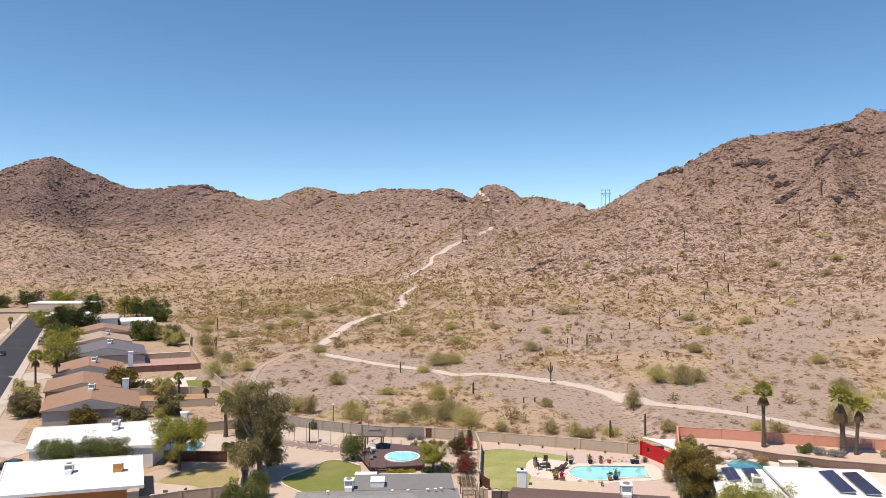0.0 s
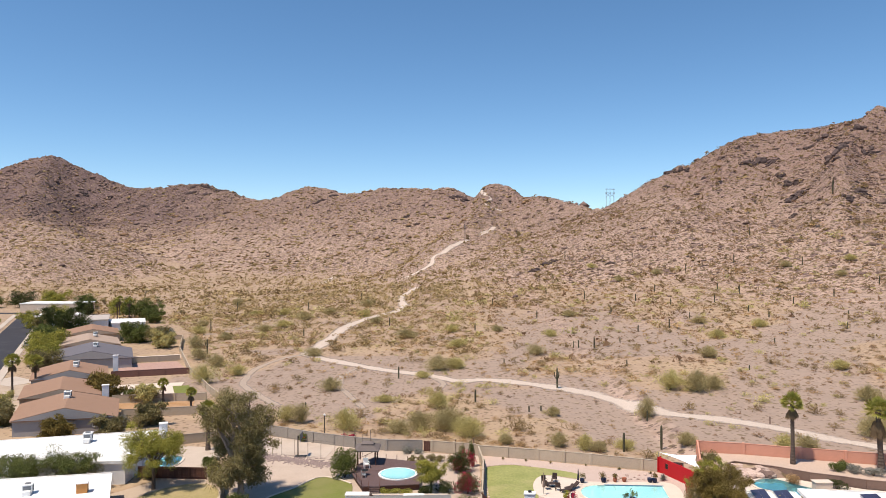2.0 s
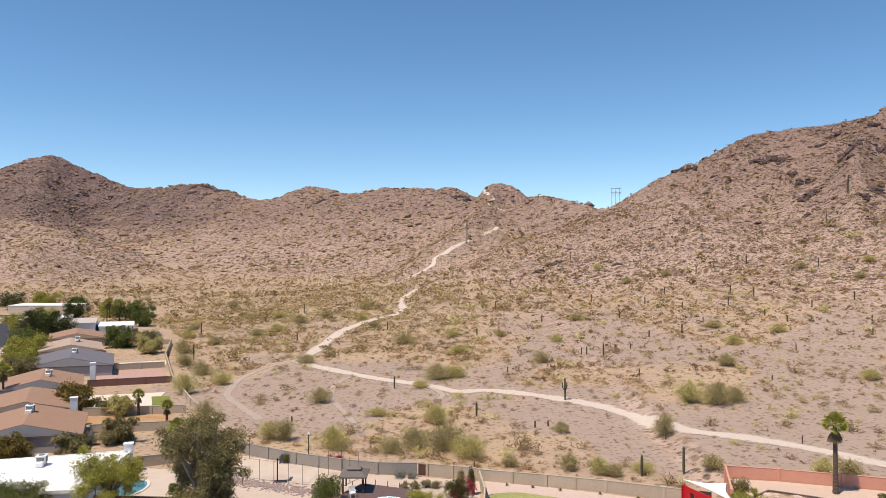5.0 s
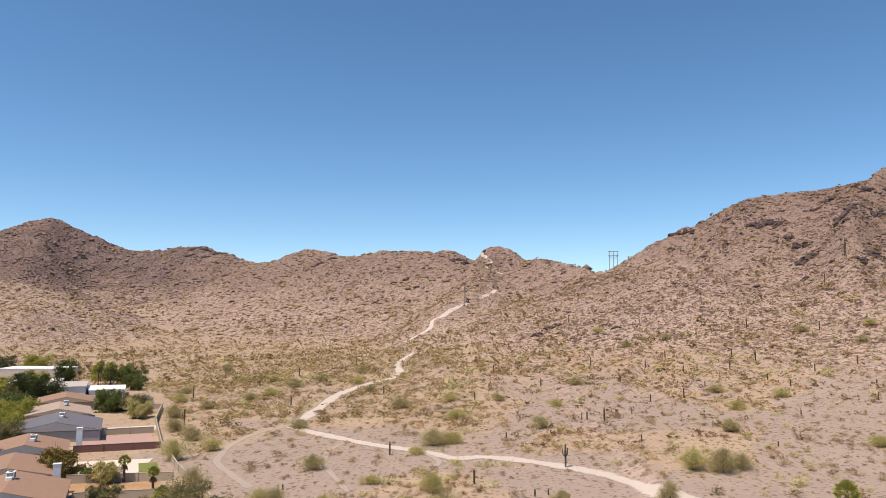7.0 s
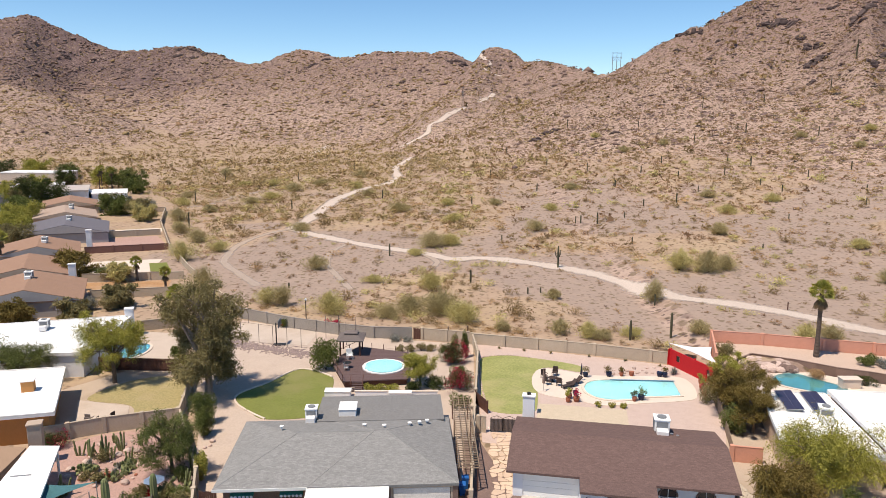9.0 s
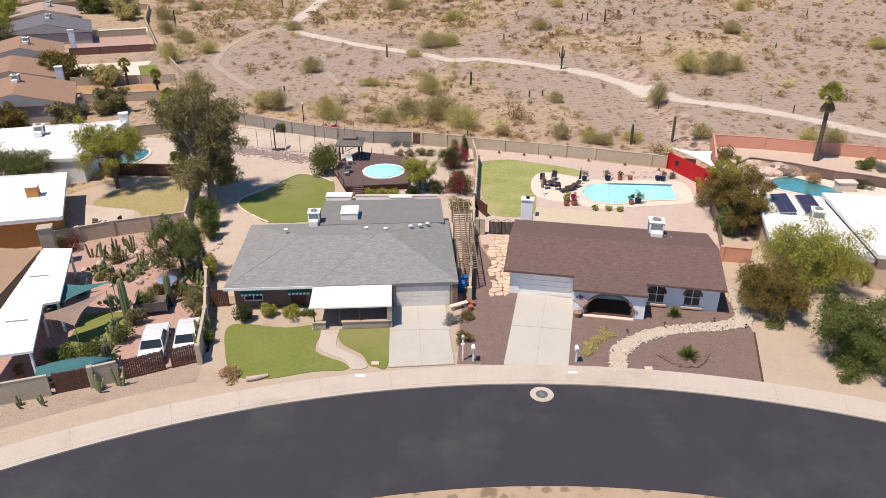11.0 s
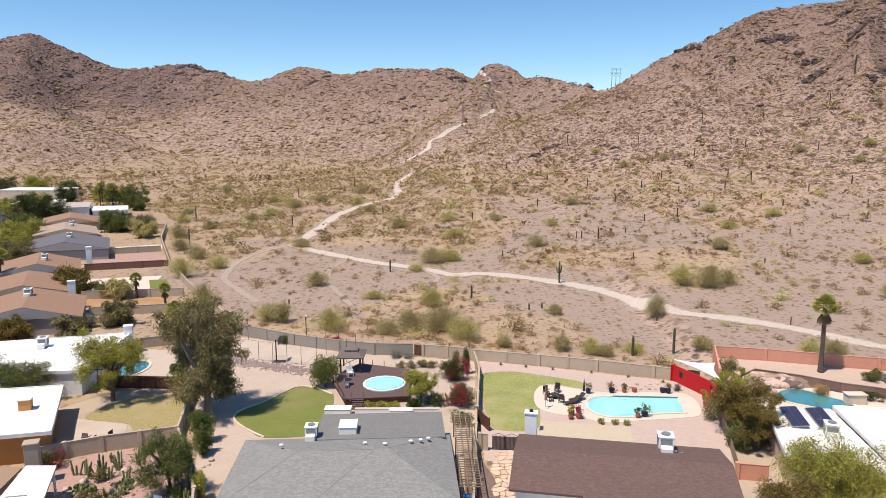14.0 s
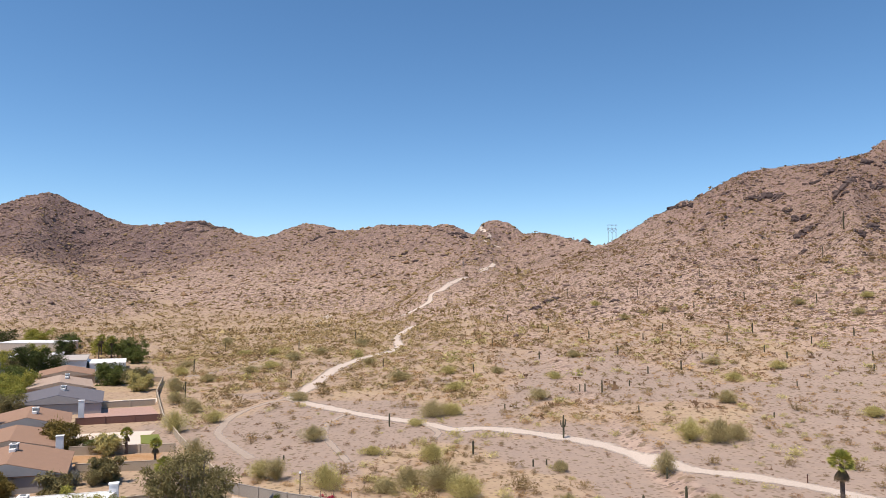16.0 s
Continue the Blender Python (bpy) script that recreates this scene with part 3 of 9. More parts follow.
def trail(pts, width, label, seed=0, material=None):
    """A trodden strip draped on the ground, fading out at ragged edges."""
    line = np.array(curve_points(pts, 12))
    d = np.gradient(line, axis=0)
    d /= np.linalg.norm(d, axis=1)[:, None] + 1e-9
    side = np.stack([-d[:, 1], d[:, 0]], 1)
    wide = width * (1 + 0.3 * lattice(line[:, 0], line[:, 1], 5, seed)) / 2
    cols = np.array([-1.7, -1.1, -0.55, 0, 0.55, 1.1, 1.7])
    p = line[:, None, :] + side[:, None, :] * (wide[:, None] * cols)[..., None]
    z = ground_z(p[..., 0], p[..., 1]) + 0.09 - 0.06 * (np.abs(cols) > 1.5)
    v = np.concatenate([p, z[..., None]], -1)
    k = np.arange(len(line) * 7).reshape(-1, 7)
    f = np.stack([k[:-1, :-1], k[1:, :-1], k[1:, 1:], k[:-1, 1:]], -1).reshape(-1, 4)
    f = f[:, ::-1]
    tone = np.tile(np.array([0.0, 0.45, 0.95, 1.0, 0.95, 0.45, 0.0]), len(line))
    ob = new("dirt_trail", array_mesh("dirt_trail", v.reshape(-1, 3), f, material or TRAIL, tone, smooth=True))
    return tagged(ob, label, "trail", kind="structure")


trail([(120, 100)] + TRAIL_PATHS[0], 3.2, "pale dusty footpath across the desert flat", 1)
trail(TRAIL_PATHS[1], 3.3, "broad pale dirt track climbing the valley", 3)
trail(TRAIL_PATHS[2], 3.0, "pale path climbing the hillside", 4)
trail([(28, 575), (31.7, 583.5), (37, 604), (44.6, 631)], 3.2, "pale path climbing the hillside", 5)
trail([(39.6, 772.5), (42.9, 735.8), (47.4, 724.5), (41.2, 707.6), (56.7, 706.2)], 2.4, "pale path reaching the hilltop", 6)
trail(TRAIL_PATHS[3], 1.5, "faint footpath curving towards the houses", 7, FAINTTRAIL)
trail([(-92, 262), (-86.3, 271.4), (-79.3, 285.3), (-73.1, 302.2), (-66.7, 313.8)], 2.6, "faint footpath in the valley", 8, FAINTTRAIL)
trail([(-101.4, 578.4), (-99, 610), (-97.7, 638.7)], 4.5, "pale path in the valley", 9)
trail([(-1.4, 166), (-0.1, 173), (-3, 180)], 1.5, "short pale side path", 10, FAINTTRAIL)
trail([(-16, 150), (-20, 160), (-24, 172), (-25, 184), (-22, 194)], 1.2, "faint wheel track over grey gravel", 11, FAINTTRAIL)


# ---- street and pavement ----
RC = (7.5, -5.65)          # centre of the street's bend


def arc(r, a0, a1, n):
    return [(RC[0] + r * math.cos(math.radians(a0 + (a1 - a0) * k / n)), RC[1] + r * math.sin(math.radians(a0 + (a1 - a0) * k / n))) for k in range(n + 1)]


WEST = Vector((-0.447, 0.894))     # way of the western street
road_pts = arc(70, 30, 140, 60) + arc(60, 140, 30, 60)
ground_patch("road", road_pts, 0.03, ASPHALT, "dark grey asphalt residential street curving", "road")
west_a, west_b = Vector((-42.5, 46)), Vector((-201.5, 364))
off = Vector((0.894, 0.447))
ground_patch("road_west", [tuple(west_a - off * 0.5), tuple(west_b - off * 0.5), tuple(west_b - off * 10.5), tuple(west_a - off * 10.5)], 0.034, ASPHALT, "dark asphalt street running past the houses", "road")
ground_patch("road_end", [(-206, 364), (-196, 352), (-196, 369), (-240, 371), (-240, 361)], 0.038, ASPHALT, "asphalt turn at the street's far end", "road")
for side_off, nm in ((1.6, "pavement_west"), (-11.9, "pavement_west_far")):
    a, b = west_a + off * (side_off - 2.1), west_b + off * (side_off - 2.1)
    ground_patch(nm, [tuple(a), tuple(b), tuple(b + off * 2.0), tuple(a + off * 2.0)], 0.15, CONCRETE, "pale concrete pavement beside the street", "pavement")
ground_patch("pavement_base", arc(72.25, 32, 138, 50) + arc(70.05, 138, 32, 50), 0.122, MORTAR, "joints under the concrete pavement", "pavement")
pavement = thing("pavement", "pale concrete pavement slabs along the curved street", "pavement", kind="structure")
a = 32.0
k = 0
while a < 137:
    step = (4.6, 3.7, 5.1, 4.2)[k % 4]
    bm = slab(arc(72.3, a, a + step - 0.012, 6) + arc(70.35, a + step - 0.012, a, 6), 0.0, 0.14)
    part("slab", bm, CONCRETE, pavement)
    bm = slab(arc(70.36, a, a + step - 0.012, 6) + arc(70.0, a + step - 0.012, a, 6), 0.0, 0.125)
    part("kerb", bm, CONCRETE, pavement)
    a += step
    k += 1

# ---- yards ----
ground_patch("verge", arc(74.5, 58, 126, 30) + arc(72.25, 126, 58, 30), 0.022, TANGRAVEL, "sandy verge behind the pavement", "verge")
ground_patch("yard_grey_front", [(-17, 64.2), (-12, 66.1), (2.0, 66.9), (3.0, 77), (-1, 78), (-18.5, 76)], 0.03, TANGRAVEL, "tan gravel bed under the front garden", "yard")
ground_patch("yard_grey_back", [(-20.5, 77), (4.2, 79), (5.6, 119), (-9, 122), (-22, 127), (-31, 131), (-29.5, 104), (-24, 90)], 0.03, mat("back_yard_sand", (0.50, 0.40, 0.325), (0.44, 0.345, 0.28), 0.4, 0.95, 0.01, fine=10, stain=(0.40, 0.31, 0.25), grain=0.18), "pale swept sand and concrete back yard", "yard")
ground_patch("lawn_front", curve_points([(-16.6, 72.4), (-15.9, 68.2), (-14.6, 65.6), (-12.3, 64.95), (-8.6, 65.9), (-6.2, 66.15), (-6.4, 67.0), (-8.6, 68.3), (-9.0, 69.6), (-8.9, 72.4), (-12, 72.0)], 6, True), 0.07, LAWN, "mown green front lawn", "lawn")
ground_patch("lawn_front_small", curve_points([(-7.3, 72.2), (-7.0, 69.8), (-5.2, 68.2), (-4.5, 66.8), (-3.9, 66.5), (-3.05, 66.7), (-3.3, 72.4)], 6, True), 0.07, LAWN, "small mown green lawn beside the driveway", "lawn")
ground_patch("path_front", curve_points([(-8.75, 73), (-8.75, 69.6), (-8.2, 68.5), (-6.4, 67.3), (-5.75, 66.2), (-4.6, 66.45), (-5.3, 67.7), (-7.0, 68.9), (-7.4, 70), (-7.45, 73)], 5, True), 0.095, CONCRETE, "curving concrete garden path", "path")
ground_patch("lawn_back", curve_points([(-12.6, 105.8), (-15, 107.9), (-17.6, 108.4), (-20.2, 103.9), (-22.8, 100.2), (-22.3, 97.6), (-20, 95), (-18, 93.3), (-14, 93.6), (-12.2, 95), (-12, 101)], 6, True), 0.07, LAWN, "green back lawn with a curved white kerb", "lawn")
edge = curve_points([(-12.6, 105.8), (-15, 107.9), (-17.6, 108.4), (-20.2, 103.9), (-22.8, 100.2), (-22.3, 97.6), (-20, 95), (-18, 93.3)], 6)
tagged(part("lawn_kerb", tube([(x, y, 0.1) for x, y in edge], 0.12, 6), DECKING), "white concrete kerb edging the back lawn", "kerb", kind="structure")
ground_patch("yard_brown_back", [(5.2, 88), (28, 83.5), (34, 99), (33.9, 104), (31.5, 110.5), (14.5, 116.6), (6.0, 119.2), (5.4, 100)], 0.03, POOLGRAVEL, "pinkish gravel and paving round the pool", "yard")
ground_patch("lawn_pool", curve_points([(5.9, 112.4), (6.8, 113.7), (10.3, 114.3), (15.5, 112.4), (19.2, 110.2), (18.8, 108), (15, 109.6), (13.2, 107.2), (12.2, 98.6), (11.0, 95.2), (7, 95.4), (5.8, 98.6), (6.0, 107.8)], 6, True), 0.06, PALELAWN, "green lawn beside the pool, straw-coloured in streaks", "lawn")
ground_patch("yard_brown_front", [(2.3, 66.9), (6.0, 66.8), (10.8, 66.6), (18.4, 65.4), (24.9, 64.4), (26.9, 71.4), (27.2, 79), (24, 80), (7, 80), (4.9, 88.5), (3.2, 88.5), (3.0, 77)], 0.04, BROWNGRAVEL, "reddish-brown gravel front yard", "yard")
ground_patch("yard_east", [(24.9, 64.4), (32, 62.5), (60, 48), (70, 80), (70, 104), (36, 104), (33.5, 98), (27.5, 82), (26.9, 71.4)], 0.02, TANGRAVEL, "bare sandy front yard", "yard")
WESTDIRT = mat("west_verge_sand", (0.36, 0.275, 0.22), (0.29, 0.215, 0.17), 0.6, 0.95, 0.03, fine=12, stain=(0.24, 0.175, 0.135), grain=0.45)
ground_patch("yard_west_dirt", [(-16.9, 64.0), (-17.2, 68.2), (-19.6, 66.2), (-22.4, 65), (-30, 62), (-40, 58), (-40, 50), (-31, 57.5), (-24, 60.4)], 0.02, WESTDIRT, "sandy verge between wall and pavement", "verge")
ground_patch("yard_cactus", [(-17.3, 68.6), (-19.7, 66.5), (-22.4, 65.3), (-27, 63.4), (-31, 61.8), (-38, 62), (-40, 84), (-33.7, 89.6), (-26.7, 91.8), (-20.2, 78.5)], 0.03, PINKGRAVEL, "pink gravel cactus garden", "yard")
ground_patch("lawn_sail", [(-29.8, 74.2), (-25.2, 74.6), (-25.0, 68.3), (-28.6, 67.0)], 0.07, LAWN, "small green lawn under shade sails", "lawn")
ground_patch("yard_orange", [(-37.4, 88.4), (-33.7, 90.0), (-26.9, 92.2), (-27.5, 98), (-30, 104), (-31, 108), (-38, 110), (-44.5, 101)], 0.03, TANGRAVEL, "bare sandy back yard", "yard")
ground_patch("lawn_orange", curve_points([(-39.8, 98.6), (-38, 103.5), (-34, 106), (-30.5, 104), (-28.6, 98), (-28.0, 93.6), (-31.5, 92.4), (-34, 96.8)], 6, True), 0.06, DRYLAWN, "dry yellowed lawn", "lawn")
ground_patch("pad_orange", [(-40.7, 98.3), (-34.1, 96.6), (-32.0, 91.4), (-36.7, 89.4)], 0.08, PATIO, "pale concrete patio slab", "patio")
ground_patch("court", [(-33, 126), (-28.5, 129.6), (-17.5, 124.6), (-18.2, 118.3), (-27, 119.2)], 0.06, PATIO, "pale concrete sports court", "court")


def driveway(corners, label):
    d = thing("driveway", label, "driveway", kind="structure", group="driveways")
    part("bed", slab(corners, 0.0, 0.102), MORTAR, d)
    a, b, c, e = (Vector(p) for p in corners)      # near-left, near-right, far-right, far-left
    rows, cols = 2, 2
    for i in range(rows):
        for j in range(cols):
            def at(u, v):
                return (a * (1 - u) + b * u) * (1 - v) + (e * (1 - u) + c * u) * v
            g = 0.0025
            q = [at(j / cols + g, i / rows + g), at((j + 1) / cols - g, i / rows + g), at((j + 1) / cols - g, (i + 1) / rows - g), at(j / cols + g, (i + 1) / rows - g)]
            part("slab", slab([tuple(v) for v in q], 0.02, 0.115), DRIVE, d)
    return d


driveway([(-2.95, 66.4), (2.1, 66.8), (1.35, 76.6), (-3.45, 76.6)], "pale concrete two-car driveway, jointed in slabs")
driveway([(5.85, 66.7), (10.8, 66.5), (13.0, 76.7), (8.05, 77.9)], "pale concrete driveway to a white garage, stained")


# ---- walls and fences ----
def block_wall(name, pts, h, material, label, gap=4.6, z=0.0, pillar=True, cap=0.05):
    """A garden wall of panels between pillars, capped."""
    w = thing(name, label, "wall", kind="structure")
    for (ax, ay), (bx, by) in zip(pts, pts[1:]):
        length = math.hypot(bx - ax, by - ay)
        n = max(1, round(length / gap))
        ang = math.atan2(by - ay, bx - ax)
        for i in range(n):
            t0, t1 = i / n * length, (i + 1) / n * length
            gx, gy = ax + math.cos(ang) * t0, ay + math.sin(ang) * t0
            mid = (ax + math.cos(ang) * (t0 + t1) / 2, ay + math.sin(ang) * (t0 + t1) / 2)
            zz = z(*mid) if callable(z) else z
            m = Matrix.Translation((gx, gy, zz)) @ Matrix.Rotation(ang, 4, "Z")
            bm = box(0.2 if pillar else 0, t1 - t0 - (0.2 if pillar else 0), -0.08, 0.08, -0.6, h, bevel=0.01)
            add_box(bm, 0.2 if pillar else 0, t1 - t0 - (0.2 if pillar else 0), -0.11, 0.11, h, h + cap)
            o = part("panel", bm, material, w)
            o.matrix_basis = m
            if pillar:
                o = part("pillar", box(-0.2, 0.2, -0.2, 0.2, -0.6, h + cap + 0.06, bevel=0.02), material, w)
                o.matrix_basis = m
    return w


block_wall("wall_back_west", [(-31.5, 132.2), (-21.8, 126.6), (-14.4, 123.5), (-9.1, 121.9), (-3.1, 121.6)], 1.75, mat("grey_block", (0.32, 0.285, 0.25), (0.27, 0.24, 0.21), 1.2, 0.9, 0.02, vary=0.06), "grey-tan concrete block garden wall", 5.2)
block_wall("wall_back_mid", [(-1.8, 121.3), (5.3, 119.4)], 1.75, BLOCK, "grey-tan concrete block garden wall", 3.6)
block_wall("wall_back_east", [(5.4, 119.3), (14.5, 116.9), (22.1, 114.6), (29.1, 112.0), (34.6, 109.8)], 1.6, BLOCK, "tan concrete block garden wall", 5.0)
block_wall("wall_pink", [(35.6, 106.5), (38.6, 116.0), (45.0, 114.6), (52.3, 112.3), (58, 110.6), (66, 108.2), (80, 103.5)], 1.7, PINKSTUCCO, "salmon-pink stucco garden wall", 5.5, z=1.45)
block_wall("wall_front_west", [(-17.5, 67.0), (-18.6, 72.5), (-20.6, 79.5), (-26.7, 92.2)], 1.7, BLOCK, "tan block side wall of the cactus garden", 4.0)
block_wall("wall_cactus_back", [(-26.9, 92.4), (-33.7, 90.0), (-39.6, 87.0)], 1.7, BLOCK, "tan block wall behind the cactus garden", 3.4)
block_wall("wall_cactus_front", [(-31.5, 61.6), (-26.8, 63.2)], 1.75, BLOCK, "tan block wall along the street", 5.0)
block_wall("wall_gate_pier", [(-24.4, 64.1), (-22.6, 64.9)], 1.75, BLOCK, "tan block wall between wooden gates", 3.0)
block_wall("wall_orange_side", [(-26.9, 92.4), (-29.4, 103.6), (-33.0, 107.6)], 1.5, BLOCK, "tan block wall between two back yards", 4.4)
block_wall("wall_west_back", [(-31.5, 132.2), (-40, 146), (-52, 166), (-66, 192), (-83, 230), (-94, 262)], 1.7, BLOCK, "tan block wall along the back yards", 5.5)
for p, q in (((-48, 147), (-62, 144)), ((-51, 160), (-70, 157)), ((-66, 192), (-84, 186)), ((-77, 214), (-94, 207)), ((-94, 262), (-112, 257)), ((-38, 128), (-45, 125))):
    block_wall("wall_yard", [p, q], 1.6, BLOCK if p[0] != -66 else mat("red_block", (0.21, 0.11, 0.09), rough=0.9), "block wall dividing two back yards", 6.0)
block_wall("wall_terrace", [(37.6, 105.0), (38.9, 108.2), (41.9, 110.6), (46.6, 108.2), (50.2, 105.4), (53.4, 103.9), (56.0, 102.3), (62, 100.4), (78, 95.0)], 0.95, BRICK, "brown brick terrace wall behind the pool", 2.4, z=0.75, pillar=False)
block_wall("wall_mid", [(5.0, 98.5), (5.9, 112.0), (5.5, 119.2)], 1.5, BLOCK, "low tan wall between two back yards", 4.2)
block_wall("wall_mid_front", [(3.6, 76.5), (4.2, 85.5), (4.9, 98.4)], 1.3, BLOCK, "low tan wall beside the lattice", 4.2)
block_wall("wall_gate_side", [(4.9, 90.4), (5.9, 90.2)], 1.8, BLOCK, "short tan wall beside an iron gate", 1.2)
block_wall("wall_salmon_side", [(28.7, 84.2), (31.6, 83.6)], 1.6, PINKSTUCCO, "salmon-pink stucco wall between two houses", 3.4)


def board_fence(name, p, q, h, material, label, board=0.17, category="fence", z=0.0, group=""):
    """Upright boards on rails between two posts."""
    length = math.hypot(q[0] - p[0], q[1] - p[1])
    f = thing(name, label, category, Matrix.Translation((p[0], p[1], z)) @ Matrix.Rotation(math.atan2(q[1] - p[1], q[0] - p[0]), 4, "Z"), group)
    n = max(2, int(length / board))
    w = length / n
    bm = box(0.006, w - 0.006, -0.015, 0.015, 0.04, h)
    me = bpy.data.meshes.new("board")
    bm.to_mesh(me)
    bm.free()
    me.materials.append(material)
    for i in range(n):
        shared("board", me, f, Matrix.Translation((i * w, 0, 0.03 * math.sin(i * 2.3))))
    for zz in (0.3, h - 0.3):
        part("rail", box(0, length, 0.016, 0.06, zz, zz + 0.09), material, f)
    for xx in (0, length):
        part("post", box(xx - 0.06, xx + 0.06, 0.0, 0.12, 0, h + 0.05), material, f)
    return f


board_fence("wooden_gate", (-26.7, 63.3), (-24.45, 64.15), 1.75, DARKWOOD, "dark reddish-brown board gate in the street wall", 0.15, "gate", group="board gates")
board_fence("wooden_gate", (-22.4, 65.0), (-19.9, 66.2), 1.75, DARKWOOD, "dark reddish-brown board gate in the street wall", 0.15, "gate", group="board gates")
board_fence("wooden_gate", (-19.4, 66.4), (-17.6, 67.2), 1.75, DARKWOOD, "dark reddish-brown board gate in the street wall", 0.15, "gate", group="board gates")
board_fence("wooden_gate", (-3.05, 121.6), (-1.85, 121.35), 1.65, DARKWOOD, "dark wooden gate in the back wall", 0.15, "gate", group="board gates")
board_fence("wooden_gate", (-18.9, 75.4), (-17.6, 75.5), 1.7, DARKWOOD, "dark wooden side gate beside the house", 0.15, "gate", group="board gates")
board_fence("board_fence", (-33.2, 107.8), (-43.0, 108.4), 1.7, DARKWOOD, "dark brown board fence below a pool", 0.16)
board_fence("board_fence", (4.9, 98.0), (6.1, 95.0), 1.5, DARKWOOD, "dark brown board fence beside the lawn", 0.16)
board_fence("board_fence", (33.6, 103.4), (31.0, 92.0), 1.6, FENCEWOOD, "weathered board fence beside shrubs", 0.2)
board_fence("board_fence", (31.0, 91.8), (29.0, 84.4), 1.3, FENCEWOOD, "weathered board fence beside shrubs", 0.2)


# ---- houses ----
def wall_front(x0, x1, y, z0, z1, holes, thick=0.2):
    """A wall along x with rectangular openings (xa, xb, za, zb) through it."""
    bm = bmesh.new()
    x = x0
    for xa, xb, za, zb in sorted(holes):
        if xa > x:
            add_box(bm, x, xa, y, y + thick, z0, z1)
        if za > z0:
            add_box(bm, xa, xb, y, y + thick, z0, za)
        if zb < z1:
            add_box(bm, xa, xb, y, y + thick, zb, z1)
        x = xb
    if x < x1:
        add_box(bm, x, x1, y, y + thick, z0, z1)
    return bm


def window(parent, x0, x1, y, z0, z1, material=None, mull=1):
    """A window in a wall along x, facing -y."""
    material = material or WHITEMETAL
    fr = bmesh.new()
    for a, b, c, d in ((x0, x1, z0, z0 + 0.06), (x0, x1, z1 - 0.06, z1), (x0, x0 + 0.06, z0, z1), (x1 - 0.06, x1, z0, z1)):
        add_box(fr, a, b, y - 0.03, y + 0.05, c, d)
    for i in range(1, mull + 1):
        c = x0 + (x1 - x0) * i / (mull + 1)
        add_box(fr, c - 0.025, c + 0.025, y - 0.02, y + 0.04, z0, z1)
    w = part("window", fr, material, parent)
    n = mull + 1
    for i in range(n):
        a, b = x0 + (x1 - x0) * i / n, x0 + (x1 - x0) * (i + 1) / n
        part("pane", box(a + 0.03, b - 0.03, y + 0.06, y + 0.08, z0 + 0.04, z1 - 0.04), GLASS, w)
    return w


def roof_mesh(corners, tops, faces, thick=0.22):
    """A roof from eave corners and ridge points (x, y, z), with a fascia of that thickness."""
    bm = bmesh.new()
    v = [bm.verts.new(p) for p in corners + tops]
    for f in faces:
        bm.faces.new([v[i] for i in f])
    n = len(corners)
    lo = [bm.verts.new((x, y, z - thick)) for x, y, z in corners]
    for i in range(n):
        j = (i + 1) % n
        bm.faces.new((lo[i], lo[j], v[j], v[i]))
    bm.faces.new(lo[::-1])
    bmesh.ops.recalc_face_normals(bm, faces=bm.faces)
    return bm


def hip_roof(x0, x1, y0, y1, ze, zr, inset):
    c = [(x0, y0, ze), (x1, y0, ze), (x1, y1, ze), (x0, y1, ze)]
    ym = (y0 + y1) / 2
    t = [(x0 + inset, ym, zr), (x1 - inset, ym, zr)]
    return roof_mesh(c, t, [(0, 1, 5, 4), (1, 2, 5), (2, 3, 4, 5), (3, 0, 4)])


def cooler(x, y, z, turn=0, label="white evaporative cooler on the roof", s=1.0):
    """A rooftop evaporative cooler with its fan cowl and duct."""
    c = thing("rooftop_cooler", label, "cooler", Matrix.Translation((x, y, z)) @ Matrix.Rotation(radians(turn), 4, "Z") @ Matrix.Scale(s, 4), "rooftop coolers")
    part("body", box(-0.55, 0.55, -0.55, 0.55, 0.12, 1.0, bevel=0.03), WHITEMETAL, c)
    part("lid", box(-0.6, 0.6, -0.6, 0.6, 1.0, 1.08, bevel=0.02), WHITEMETAL, c)
    part("fan_cowl", tube([(0, 0, 1.08), (0, 0, 1.16)], 0.34, 16), SHADEGREY, c)
    for sx in (-1, 1):
        part("louvre", box(sx * 0.555 - 0.012, sx * 0.555 + 0.012, -0.42, 0.42, 0.22, 0.9), SHADEGREY, c)
    part("louvre", box(-0.42, 0.42, -0.567, -0.543, 0.22, 0.9), SHADEGREY, c)
    part("duct", box(-0.42, 0.42, -1.25, -0.55, -0.1, 0.45, bevel=0.03), WHITEMETAL, c)
    part("stand", box(-0.5, 0.5, -0.5, 0.5, -0.25, 0.12), GREYMETAL, c)
    return c


def roof_vent(x, y, z, material, label="small metal roof vent pipe", h=0.10, r=0.09):
    v = thing("roof_vent", label, "vent", Matrix.Translation((x, y, z)), "roof vents")
    part("pipe", tube([(0, 0, -0.15), (0, 0, h)], r, 8), material, v)
    part("cap", tube([(0, 0, h), (0, 0, h + 0.05)], r * 1.6, 8), material, v)


